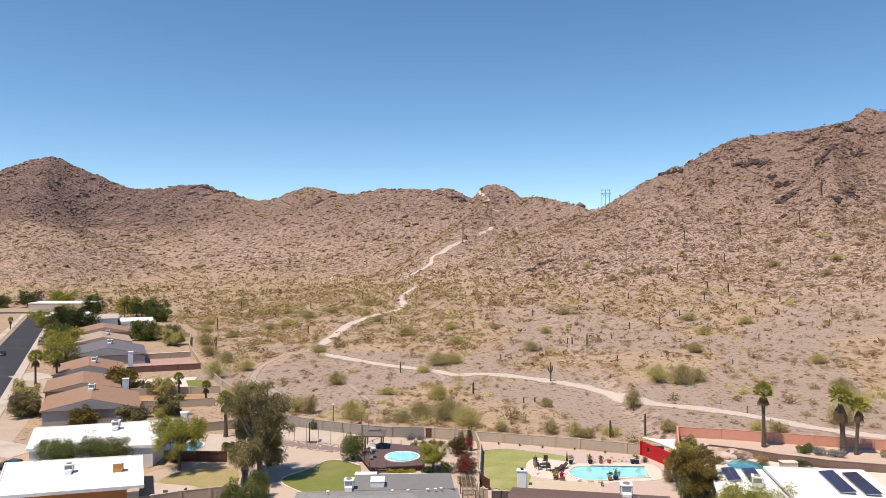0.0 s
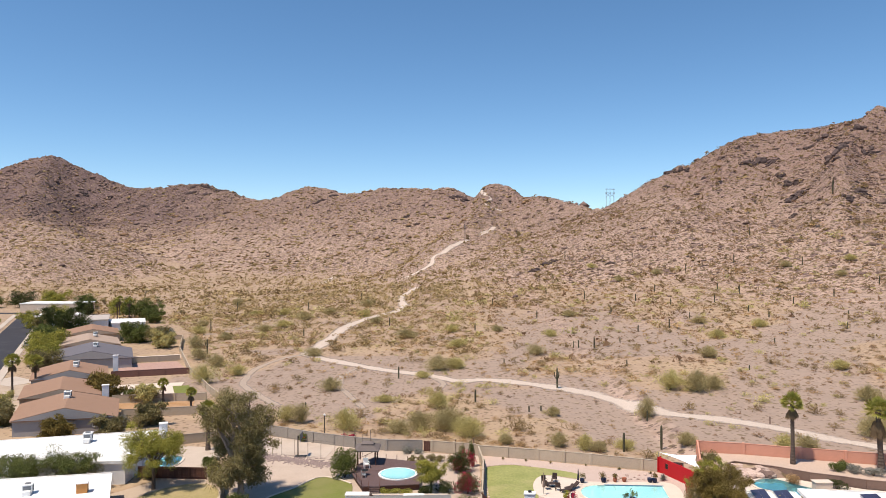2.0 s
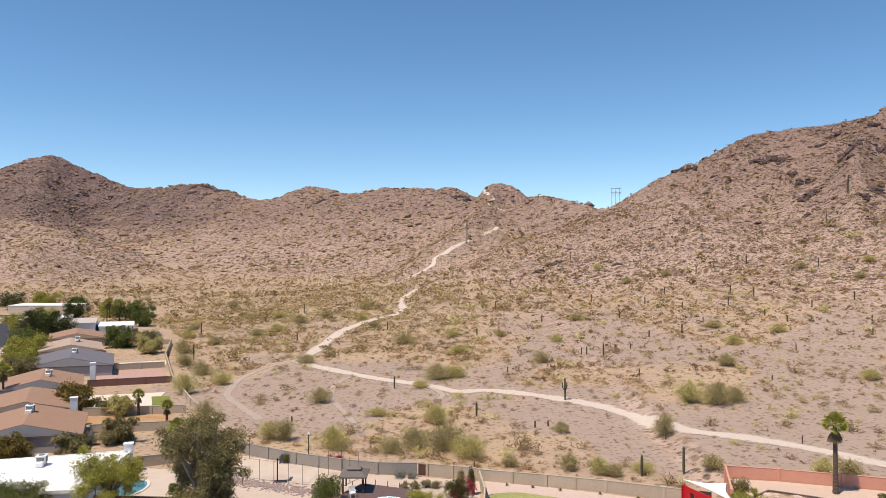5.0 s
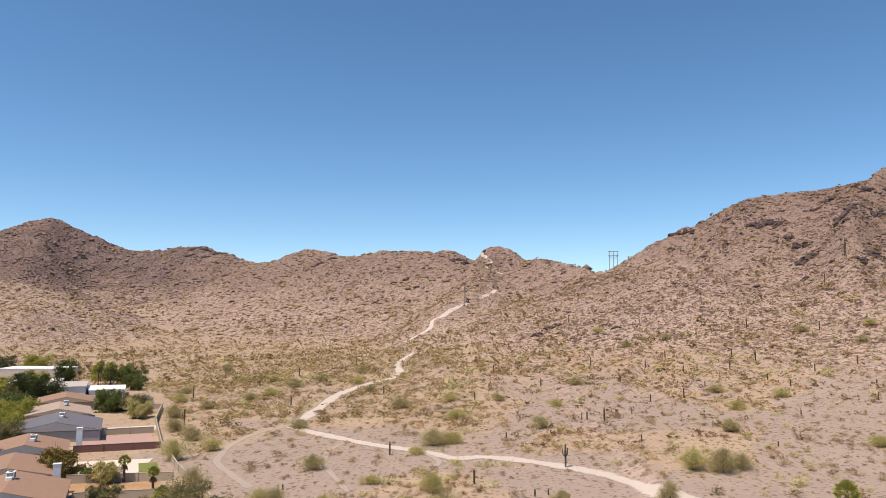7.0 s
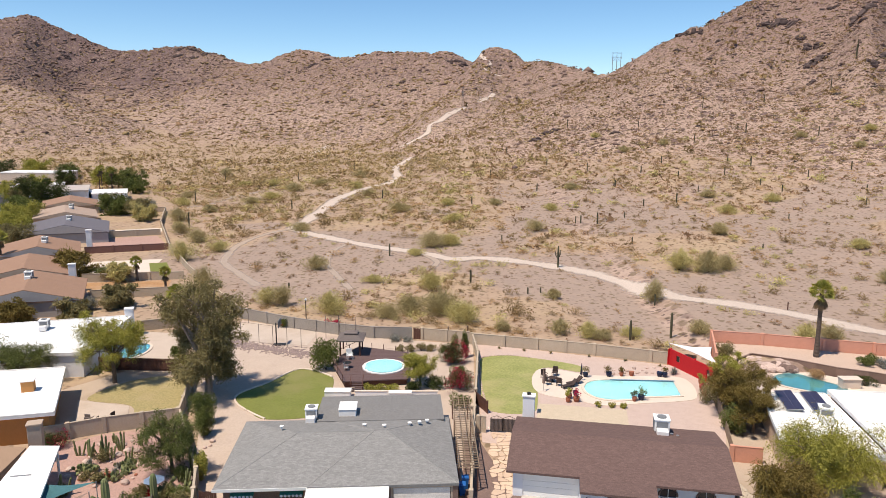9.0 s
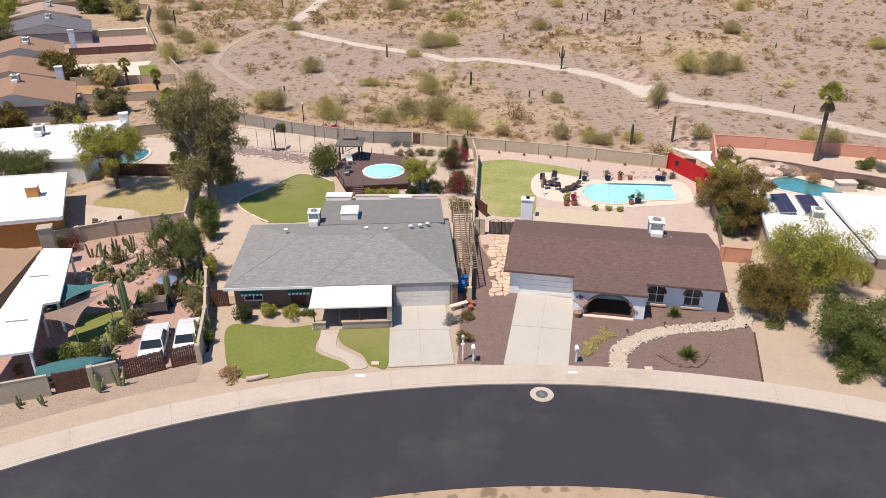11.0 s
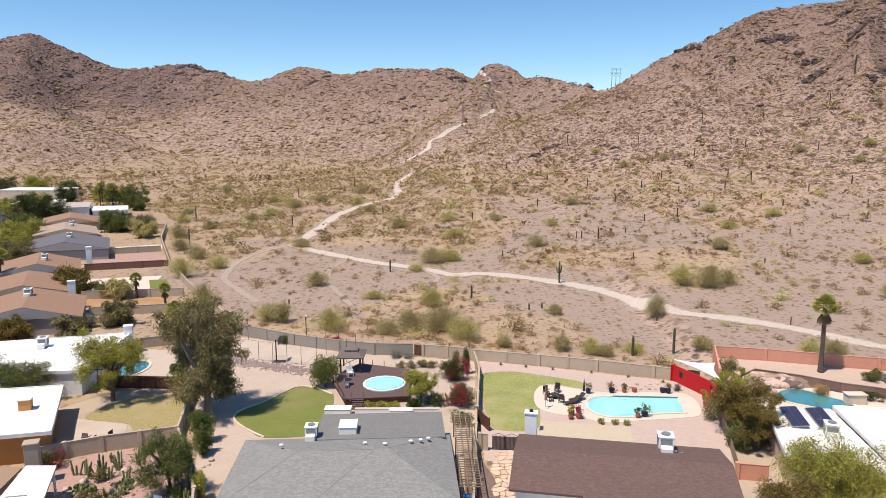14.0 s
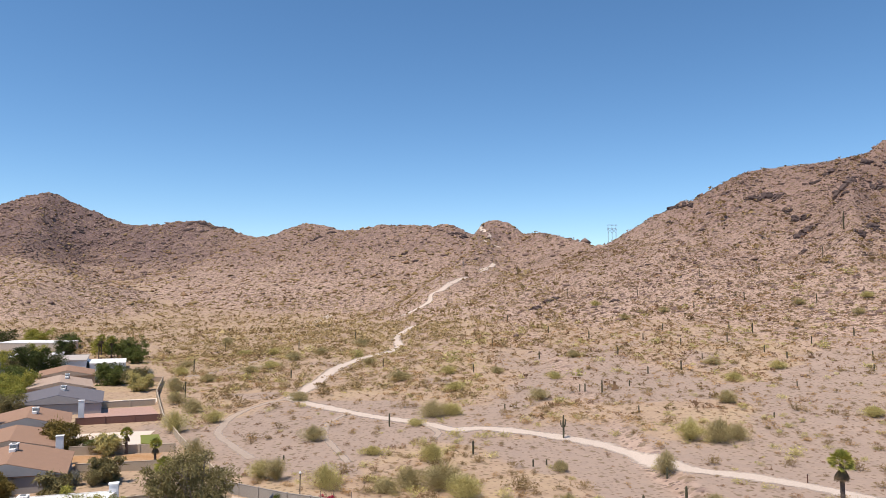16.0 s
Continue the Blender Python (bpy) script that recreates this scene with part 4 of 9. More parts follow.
# grey hip-roofed house
gh = thing("grey_house", "single-storey brick house with a grey shingle hip roof", "house", Matrix.Translation((-7.5, 81, 0)) @ Matrix.Rotation(radians(3.4), 4, "Z"))
part("wall", wall_front(-9.7, -2.7, -5.2, 0, 2.35, [(-8.9, -7.3, 0.7, 2.0), (-4.9, -3.6, 0.0, 2.05)]), BRICK, gh)
part("wall", wall_front(-2.7, 4.1, -4.4, 0, 2.35, [(-1.9, -1.0, 0.0, 2.05), (0.2, 2.6, 0.8, 2.0)]), BRICK, gh)
part("wall", wall_front(4.1, 9.2, -6.0, 0, 2.4, [(4.25, 9.05, 0.0, 2.15)]), TANSTUCCO, gh)
part("wall", box(-9.7, -9.5, -5.0, 6.4, 0, 2.35), BRICK, gh)
part("wall", box(9.0, 9.2, -5.8, 6.4, 0, 2.35), BRICK, gh)
part("wall", box(-9.5, 9.0, 6.2, 6.4, 0, 2.35), BRICK, gh)
part("wall", box(3.95, 4.1, -6.0, -4.2, 0, 2.35), BRICK, gh)
part("brick_column", box(9.2, 9.65, -6.05, -5.5, 0, 2.3), BRICK, gh)
window(gh, -8.9, -7.3, -5.18, 0.7, 2.0)
window(gh, 0.2, 2.6, -4.38, 0.8, 2.0)
part("door", box(-4.9, -3.6, -5.1, -5.04, 0, 2.05), DARKWOOD, gh, "dark entrance in shade")
part("door", box(-1.9, -1.0, -4.3, -4.24, 0, 2.05), DARKWOOD, gh, "dark front door in shade")
gd = part("garage_door", box(4.3, 9.0, -5.96, -5.91, 0.02, 2.12), mat("beige_door_paint", (0.72, 0.67, 0.62), rough=0.6), gh, "beige sectional garage door")
for i in range(4):
    part("door_panel", box(4.34, 8.96, -5.985, -5.96, 0.05 + i * 0.52, 0.53 + i * 0.52, bevel=0.008), gd.data.materials[0], gd)
roof = part("roof", hip_roof(-10.3, 9.65, -6.1, 6.9, 2.52, 4.25, 6.0), GREYROOF, gh, "grey asphalt shingle hip roof")
c = [(-2.7, -6.16, 2.53), (9.72, -6.16, 2.53), (9.72, 6.95, 2.53), (-2.7, 6.95, 2.53)]
part("cross_roof", roof_mesh(c, [(2.6, 0.4, 4.34), (3.6, 0.4, 4.34)], [(0, 1, 5, 4), (1, 2, 5), (2, 3, 4, 5), (3, 0, 4)]), GREYROOF, gh, "grey shingle cross hip over the garage")
for pa, pb in (((-10.3, -6.1, 2.54), (-4.3, 0.4, 4.27)), ((-2.7, -6.16, 2.55), (2.6, 0.4, 4.36)), ((9.72, -6.16, 2.55), (3.6, 0.4, 4.36)), ((-4.3, 0.4, 4.27), (3.6, 0.4, 4.3)), ((9.72, 6.95, 2.55), (3.6, 0.4, 4.36))):
    part("ridge_cap", tube([(pa[0], pa[1], pa[2] - 0.03), (pb[0], pb[1], pb[2] - 0.03)], 0.05, 5), mat("ridge_shingle", (0.275, 0.27, 0.26), rough=0.95), gh)
part("rear_roof", roof_mesh([(-3.4, 5.5, 2.98), (9.2, 5.5, 2.98), (9.2, 12.3, 2.75), (-3.4, 12.3, 2.75)], [], [(0, 1, 2, 3)], 0.2), DARKGREYROOF, gh, "flat dark grey rolled roof over the rear room")
part("rear_wall", box(-3.0, 8.8, 6.4, 11.9, 0, 2.6), TANSTUCCO, gh)
part("fascia", box(-10.36, -2.7, -6.16, -6.1, 2.26, 2.5), WHITEPAINT, gh, "white painted fascia board")
PALEBRICK = mat("pale_brick", (0.40, 0.33, 0.27), (0.33, 0.265, 0.215), 1.5, 0.9, 0.01, grain=0.3)
# corrugated porch cover
cov = bmesh.new()
tilt = math.atan2(0.14, 3.4)
slope_m = Matrix.Translation((0, -9.3, 2.28)) @ Matrix.Rotation(tilt, 4, "X")
add_box(cov, -2.75, 3.95, 0.0, 3.42, 0.0, 0.015, slope_m)
cover_ = part("porch_cover", cov, WHITEMETAL, gh, "white corrugated metal porch cover")
for i in range(34):
    part("rib", box(-2.75 + i * 0.1985, -2.69 + i * 0.1985, 0.0, 3.42, 0.018, 0.05, slope_m), WHITEMETAL, cover_)
part("gutter", box(-2.8, 4.0, -9.42, -9.3, 2.16, 2.32, bevel=0.02), WHITEMETAL, gh)
for xx in (-2.45, -0.4, 1.3, 3.65):
    part("porch_post", box(xx - 0.05, xx + 0.05, -9.2, -9.1, 0.7, 2.2), DARKWOOD, gh)
for xa, xb in ((-2.6, -1.55), (-0.2, 3.85)):
    part("porch_wall", box(xa, xb, -9.3, -9.05, 0, 0.75, bevel=0.01), PALEBRICK, gh, "low pale brick porch wall")
    part("wall_cap", box(xa - 0.04, xb + 0.04, -9.36, -9.0, 0.75, 0.82), TANSTUCCO, gh)
part("porch_wall", box(3.6, 3.85, -9.05, -4.6, 0, 0.75), BRICK, gh)
part("porch_column", box(3.55, 3.95, -9.3, -8.9, 0, 2.2), PALEBRICK, gh)
part("porch_floor", box(-2.7, 3.9, -9.3, -4.4, 0.0, 0.14), TANSTUCCO, gh)
for k in range(18):       # rafters throw striped shade on the porch
    part("porch_slat", box(-2.3 + k * 0.35, -2.22 + k * 0.35, -9.2, -5.9, 2.13, 2.2), FENCEWOOD, gh)
for xa in (-9.0, -5.0):   # green and white scalloped awnings
    aw = bmesh.new()
    add_box(aw, xa, xa + 1.9, -6.0, -5.25, 2.0, 2.03, Matrix.Translation((0, -5.25, 2.0)) @ Matrix.Rotation(radians(24), 4, "X") @ Matrix.Translation((0, 5.25, -2.0)))
    awn = part("awning", aw, mat("green_canvas", (0.05, 0.22, 0.16), rough=0.9), gh, "green scalloped window awning")
    for k in range(6):
        part("scallop", tube([(xa + 0.16 + k * 0.316, -5.96, 1.69), (xa + 0.16 + k * 0.316, -5.94, 1.69)], 0.12, 10), WHITECANVAS, awn)

tagged(thing("roof_hatch", "white boxed skylight on the rear roof", "skylight", Matrix.Translation((-8.3, 88.6, 2.8)) @ Matrix.Rotation(radians(3.4), 4, "Z")))
hatch = bpy.data.objects["roof_hatch"]
part("body", box(-0.85, 0.85, -1.0, 1.0, -0.1, 0.8, bevel=0.04), WHITEMETAL, hatch)
part("lid", box(-0.9, 0.9, -1.05, 1.05, 0.8, 0.88, bevel=0.02), WHITEMETAL, hatch)
cooler(-11.7, 87.2, 3.0, 3, s=1.05)
for x, y, z in ((-13.6, 82.6, 4.15), (-6.1, 83.6, 3.9), (-4.2, 82.8, 4.2), (-0.3, 85.5, 3.5), (-1.0, 84.7, 3.7), (-1.9, 84.0, 3.9)):
    roof_vent(x, y, z, WHITEMETAL, "small white metal roof vent", 0.02, 0.13)

# brown gable-roofed house
bh = thing("brown_house", "white stucco house with a dark brown shingle gable roof", "house", Matrix.Translation((6.8, 77.4, 0)) @ Matrix.Rotation(radians(-10.5), 4, "Z"))
part("wall", wall_front(0.35, 6.2, 0.55, 0, 2.6, [(1.2, 6.0, 0.0, 2.1)]), WHITESTUCCO, bh)
part("wall", wall_front(12.0, 18.4, 0.55, 0, 2.5, [(12.5, 13.9, 0.38, 2.2), (15.5, 16.9, 0.38, 2.2)]), WHITESTUCCO, bh)
part("wall", wall_front(6.2, 12.0, 0.9, 0, 2.5, [(9.0, 9.95, 0.0, 2.05), (7.2, 8.5, 0.9, 2.0)]), WHITESTUCCO, bh)
part("wall", box(0.35, 0.55, 0.75, 10.8, 0, 2.45), WHITESTUCCO, bh)
part("wall", box(18.2, 18.4, 0.75, 10.8, 0, 2.45), WHITESTUCCO, bh)
part("wall", box(0.55, 18.2, 10.6, 10.8, 0, 2.45), WHITESTUCCO, bh)
part("wall", box(6.0, 6.2, -1.95, 0.55, 0, 2.36), WHITESTUCCO, bh)
gd = part("garage_door", box(1.2, 6.0, 0.66, 0.7, 0.02, 2.1), WHITEPAINT, bh, "white garage door in shade")
for i in range(4):
    part("door_panel", box(1.24, 5.96, 0.635, 0.66, 0.04 + i * 0.52, 0.52 + i * 0.52, bevel=0.008), WHITEPAINT, gd)


def arch_wall(x0, x1, y0, y1, z1, cx, r, spring):
    """A wall with a round-headed opening through it."""
    bm = bmesh.new()
    add_box(bm, x0, cx - r, y0, y1, 0, z1)
    add_box(bm, cx + r, x1, y0, y1, 0, z1)
    n = 20
    ring = [(cx - r * math.cos(math.pi * k / n), spring + r * 0.82 * math.sin(math.pi * k / n)) for k in range(n + 1)]
    for (xa, za), (xb, zb) in zip(ring, ring[1:]):
        vs = [bm.verts.new((x, y, z)) for y in (y0, y1) for x, z in ((xa, za), (xb, zb), (xb, z1), (xa, z1))]
        for f in ((0, 1, 2, 3), (7, 6, 5, 4), (0, 4, 5, 1), (3, 2, 6, 7)):
            bm.faces.new([vs[i] for i in f])
    return bm, ring


bm, ring = arch_wall(6.2, 12.05, -1.95, -1.7, 2.36, 9.1, 2.05, 0.5)
part("arch_wall", bm, WHITESTUCCO, bh, "white porch wall with a wide brick arch")
arch = bmesh.new()
add_tube(arch, [(x, -1.96, z) for x, z in ring], 0.13, 6)
part("arch_trim", arch, BRICK, bh, "brown brick arch trim")
part("porch_floor", box(6.2, 12.0, -1.9, 0.9, 0.0, 0.1), DARKWOOD, bh)
part("porch_step", box(7.0, 11.2, -2.35, -1.96, 0.0, 0.12, bevel=0.02), DECKING, bh)
part("door", box(9.0, 9.95, 1.0, 1.04, 0, 2.05), WHITEPAINT, bh, "white panelled front door")
window(bh, 7.2, 8.5, 0.92, 0.9, 2.0)
for xa in (12.5, 15.5):
    window(bh, xa, xa + 1.4, 0.57, 0.38, 2.2, mull=1)
    part("window_rail", box(xa + 0.05, xa + 1.35, 0.53, 0.6, 1.2, 1.26), WHITEMETAL, bh)
    ar = bmesh.new()
    add_tube(ar, [(xa + 0.7 - 0.74 * math.cos(math.pi * k / 14), 0.52, 1.4 + 0.78 * math.sin(math.pi * k / 14)) for k in range(15)], 0.09, 6)
    part("window_arch", ar, BRICK, bh, "dark brick arch over the window")
    part("window_sill", box(xa - 0.2, xa + 1.6, 0.3, 0.55, 0.16, 0.36, bevel=0.02), mat("pink_sill", (0.55, 0.40, 0.33), rough=0.9), bh)
# stepped front eave: garage, porch, bedrooms
def eave_z(v):
    return 2.62 + v * 0.03


e = [(-0.2, 0.0), (5.95, 0.0), (5.95, -2.3), (12.1, -2.3), (12.1, -0.25), (18.75, -0.25), (18.75, 5.6), (-0.2, 5.6)]
bm = bmesh.new()
top = [bm.verts.new((x, y, eave_z(y) if y < 5 else 3.75)) for x, y in e]
bm.faces.new([top[0], top[1], top[4], top[5], top[6], top[7]])
mid = [bm.verts.new((x, y, eave_z(-0.0) + 0.002)) for x, y in ((5.95, 0.0), (12.1, -0.25))]
bm.faces.new([top[2], top[3], top[4], top[1]])
back = [bm.verts.new((18.75, 11.3, 2.6)), bm.verts.new((-0.2, 11.3, 2.6))]
bm.faces.new([top[7], top[6], back[0], back[1]])
bmesh.ops.recalc_face_normals(bm, faces=bm.faces)
if sum(f.normal.z for f in bm.faces) < 0:
    bmesh.ops.reverse_faces(bm, faces=bm.faces)
bmesh.ops.delete(bm, geom=mid, context="VERTS")
ext = bmesh.ops.extrude_face_region(bm, geom=bm.faces[:])
bmesh.ops.translate(bm, vec=(0, 0, -0.2), verts=[v for v in ext["geom"] if isinstance(v, bmesh.types.BMVert)])
bmesh.ops.recalc_face_normals(bm, faces=bm.faces)
bm.normal_update()
bmesh.ops.triangulate(bm, faces=[f for f in bm.faces if len(f.verts) > 4])
part("roof", bm, BROWNROOF, bh, "dark purplish-brown shingle roof")
for xa in (0.36, 18.22):
    g = bmesh.new()
    vs = [g.verts.new((xa + dx, y, z)) for dx in (0, 0.16) for y, z in ((0.8, 2.45), (10.6, 2.45), (5.6, 3.5))]
    g.faces.new(vs[:3])
    g.faces.new(vs[5:2:-1])
    part("gable", g, WHITESTUCCO, bh)
part("patio_cover", box(1.75, 10.8, 11.4, 15.2, 2.35, 2.5), mat("tan_patio_cover", (0.55, 0.45, 0.33), rough=0.85), bh, "flat tan patio cover behind the house")
for xx in (2.0, 6.2, 10.6):
    part("patio_post", box(xx - 0.06, xx + 0.06, 15.0, 15.12, 0, 2.35), WHITEPAINT, bh)
ch = thing("chimney", "white stucco chimney behind the brown roof", "chimney", Matrix.Translation((10.0, 89.7, 0)) @ Matrix.Rotation(radians(-10.5), 4, "Z"))
part("shaft", box(-0.6, 0.6, -0.4, 0.4, 0, 4.3, bevel=0.03), WHITESTUCCO, ch)
part("crown", box(-0.68, 0.68, -0.48, 0.48, 4.3, 4.45, bevel=0.02), WHITESTUCCO, ch)
part("flue", tube([(0, 0, 4.45), (0, 0, 4.65)], 0.2, 10), BLACKMETAL, ch)
cooler(21.9, 84.4, 3.05, -10, "white evaporative cooler on the brown roof ridge", 1.25)
for u, v in ((14.4, 8.6), (14.9, 8.3)):
    q = bh.matrix_basis @ Vector((u, v, 3.15))
    roof_vent(q.x, q.y, q.z, GREYMETAL)


def flat_house(name, label, quad, h, wall, roofm, over=0.5, parapet=0.12, wins=()):
    """A flat-roofed house over four plan corners, anticlockwise from the near right."""
    cx, cy = sum(p[0] for p in quad) / 4, sum(p[1] for p in quad) / 4
    ho = thing(name, label, "house", Matrix.Translation((cx, cy, 0)))
    loc = [Vector((p[0] - cx, p[1] - cy)) for p in quad]
    walls = [p * (1 - over / p.length) for p in loc]
    part("wall", slab([tuple(p) for p in walls], 0, h - 0.2), wall, ho)
    part("roof", slab([tuple(p) for p in loc], h - 0.28, h), roofm, ho)
    for a, b in zip(loc, loc[1:] + loc[:1]):
        d = (b - a).normalized()
        s = Vector((-d.y, d.x)) * 0.14
        part("roof_edge", slab([tuple(a), tuple(b), tuple(b + s), tuple(a + s)], h - 0.02, h + parapet), roofm, ho)
    for t in wins:
        a, b = walls[3], walls[0]
        ang = math.atan2(b.y - a.y, b.x - a.x)
        p = a + (b - a) * t
        w = window(ho, -0.8, 0.8, -0.05, 1.0, 2.1)
        w.matrix_basis = Matrix.Translation((p.x, p.y, 0)) @ Matrix.Rotation(ang, 4, "Z")
    return ho


def gable_house(name, label, quad, h, rise, wall, roofm, wins=(), over=0.5):
    """A gable facing the near edge; corners anticlockwise from the near left."""
    cx, cy = sum(p[0] for p in quad) / 4, sum(p[1] for p in quad) / 4
    ho = thing(name, label, "house", Matrix.Translation((cx, cy, 0)))
    q = [Vector((p[0] - cx, p[1] - cy)) for p in quad]
    f, b = (q[0] + q[1]) / 2, (q[2] + q[3]) / 2
    part("roof", roof_mesh([(p.x, p.y, h) for p in q], [(f.x, f.y, h + rise), (b.x, b.y, h + rise)], [(0, 4, 5, 3), (1, 2, 5, 4), (0, 1, 4), (2, 3, 5)], 0.2), roofm, ho)
    w = [p * (1 - over / p.length) for p in q]
    wf, wb = (w[0] + w[1]) / 2, (w[2] + w[3]) / 2
    d = (wf - wb).normalized() * (over + 0.02)
    bm = bmesh.new()
    vs = [bm.verts.new((p.x, p.y, z)) for z in (0, h - 0.15) for p in w]
    for i in range(4):
        j = (i + 1) % 4
        bm.faces.new((vs[i], vs[j], vs[j + 4], vs[i + 4]))
    part("wall", bm, wall, ho)
    g = bmesh.new()
    fa, fb = q[0] + (q[1] - q[0]) * 0.02, q[1] + (q[0] - q[1]) * 0.02
    n2 = (q[0] - q[3]).normalized() * 0.03
    ps = [(fa.x + n2.x, fa.y + n2.y, h - 0.02), (fb.x + n2.x, fb.y + n2.y, h - 0.02), (f.x + n2.x, f.y + n2.y, h + rise - 0.12)]
    vs = [g.verts.new(p) for p in ps] + [g.verts.new((p[0] - n2.x * 0.5, p[1] - n2.y * 0.5, p[2])) for p in ps]
    for fc in ((0, 1, 2), (5, 4, 3), (0, 3, 4, 1), (1, 4, 5, 2), (2, 5, 3, 0)):
        g.faces.new([vs[i] for i in fc])
    part("gable", g, wall, ho)
    for t in wins:
        p = w[0] + (w[1] - w[0]) * t
        o = window(ho, -0.9, 0.9, -0.06, 1.2, 1.9)
        o.matrix_basis = Matrix.Translation((p.x, p.y, 0)) @ Matrix.Rotation(math.atan2(w[1].y - w[0].y, w[1].x - w[0].x), 4, "Z")
    return ho


flat_house("orange_house", "flat white-roofed house with orange stucco walls", [(-37.3, 87.6), (-43.0, 100.6), (-60.5, 97.0), (-53.5, 83.6)], 3.2, ORANGE, WHITEROOF, 0.9)
flat_house("white_house", "low white house with a flat white roof", [(-43.4, 105.6), (-44.6, 122.6), (-67.5, 116.0), (-61.5, 103.6)], 3.2, WHITESTUCCO, WHITEROOF, 0.4)
gable_house("tan_roof_house", "grey stucco house with a tan shingle gable roof", [(-74.5, 129.6), (-57.4, 133.2), (-64.2, 148.4), (-81.0, 143.6)], 2.8, 2.0, GREYSTUCCO, TANROOF, (0.82,))
gable_house("tan_roof_house", "tan shingle gable roof house behind shrubs", [(-84, 147.5), (-69.5, 152.0), (-77, 167), (-91, 161.5)], 2.8, 1.6, TANSTUCCO, TANROOF)
gable_house("tan_roof_house", "tan shingle gable roof house with a white chimney", [(-93.5, 167.5), (-77.5, 172.0), (-85, 187), (-101, 182)], 2.8, 2.0, GREYSTUCCO, TANROOF)
gable_house("slate_roof_house", "low house with a dark slate-grey gable roof", [(-105, 196), (-85, 201.5), (-94, 221), (-114, 215)], 2.8, 2.2, GREYSTUCCO, SLATEROOF)
gable_house("tan_roof_house", "pale tan roofed house beside the street", [(-118, 224), (-101, 229), (-110, 246), (-127, 241)], 2.8, 1.8, TANSTUCCO, mat("pale_tan_roof", (0.40, 0.30, 0.24), rough=0.95))
gable_house("tan_roof_house", "pale tan roofed house among trees", [(-131, 252), (-114, 257), (-123, 274), (-140, 269)], 2.8, 1.8, TANSTUCCO, TANROOF)
flat_house("white_house", "two-level white house with a flat roof", [(-133, 288), (-143, 310), (-163, 302), (-152, 281)], 4.6, WHITESTUCCO, mat("pale_grey_roof", (0.46, 0.41, 0.375), (0.40, 0.35, 0.32), 0.4, 0.9, grain=0.2), 0.4, wins=(0.3, 0.7))
flat_house("white_house", "low white wing with a dark awning", [(-121, 294), (-128, 310), (-142, 306), (-133, 290)], 3.0, WHITESTUCCO, WHITEROOF, 0.3)
flat_house("far_house", "beige flat-roofed house with arched porch at the street end", [(-188, 376), (-190, 392), (-224, 392), (-222, 376)], 4.2, mat("beige_stucco", (0.58, 0.48, 0.40), rough=0.9), WHITEROOF, 0.3, wins=(0.3, 0.5))
flat_house("white_house", "low white house seen past dark trees", [(-160, 318), (-166, 334), (-184, 330), (-178, 313)], 3.4, WHITESTUCCO, WHITEROOF, 0.4)
flat_house("solar_house", "flat white-roofed house with solar panels", [(39.9, 78.2), (42.1, 93.2), (35.4, 93.6), (32.3, 82.6)], 3.2, mat("peach_stucco", (0.60, 0.44, 0.33), rough=0.9), WHITEROOF, 0.6)
flat_house("white_house", "raised white flat-roofed wing beside the solar house", [(51.8, 76.6), (54.6, 91.6), (42.3, 93.2), (40.1, 78.2)], 3.6, mat("peach_wing_stucco", (0.60, 0.44, 0.33), rough=0.9), WHITEROOF, 0.5)

# the patio cover in front of the neighbouring house
pc = thing("patio_cover", "white flat patio cover on posts beside the cactus garden", "patio cover", Matrix.Translation((-33, 72, 0)))
part("cover", slab([(-0.26, 9.0), (3.2, -0.55), (2.1, -1.05), (4.7, -7.6), (0.2, -8.8), (-0.9, -1.5), (-2.95, 9.0)], 2.78, 2.98), WHITEROOF, pc)
for x, y in ((4.4, -7.5), (2.95, -0.5), (2.0, -1.3), (-0.4, 8.7)):
    part("post", box(x - 0.08, x + 0.08, y - 0.08, y + 0.08, 0, 2.78), WHITEPAINT, pc)
for x, y in ((-0.6, 3.6), (1.4, -3.6)):
    part("skylight_strip", box(x - 0.8, x + 0.8, y - 0.09, y + 0.09, 2.98, 3.0, Matrix.Translation((x, y, 0)) @ Matrix.Rotation(0.2, 4, "Z") @ Matrix.Translation((-x, -y, 0))), SHADEGREY, pc)
gable_house("shingle_house", "house with a tan gravel roof behind the patio cover", [(-52, 62), (-34.2, 63.0), (-36.2, 80.8), (-52, 79)], 2.9, 1.0, TANSTUCCO, mat("tan_gravel_roof", (0.36, 0.24, 0.16), (0.30, 0.2, 0.13), 1.5, 0.95, 0.02))


# ---- plants ----
def leaves(points, size, rnd, flat=0.0):
    """A small leaf triangle at each point, turned at random."""
    n = len(points)
    a = rnd.randn(n, 3)
    a[:, 2] *= 1 - flat
    a /= np.linalg.norm(a, axis=1)[:, None] + 1e-9
    b = np.cross(a, rnd.randn(n, 3))
    b /= np.linalg.norm(b, axis=1)[:, None] + 1e-9
    s = size * (0.6 + 0.8 * rnd.rand(n))[:, None]
    v = np.stack([points - a * s * 0.6, points + a * s * 0.6 + b * s * 0.35, points + a * s * 0.1 - b * s * 0.55], 1)
    return v.reshape(-1, 3), np.arange(n * 3).reshape(-1, 3)


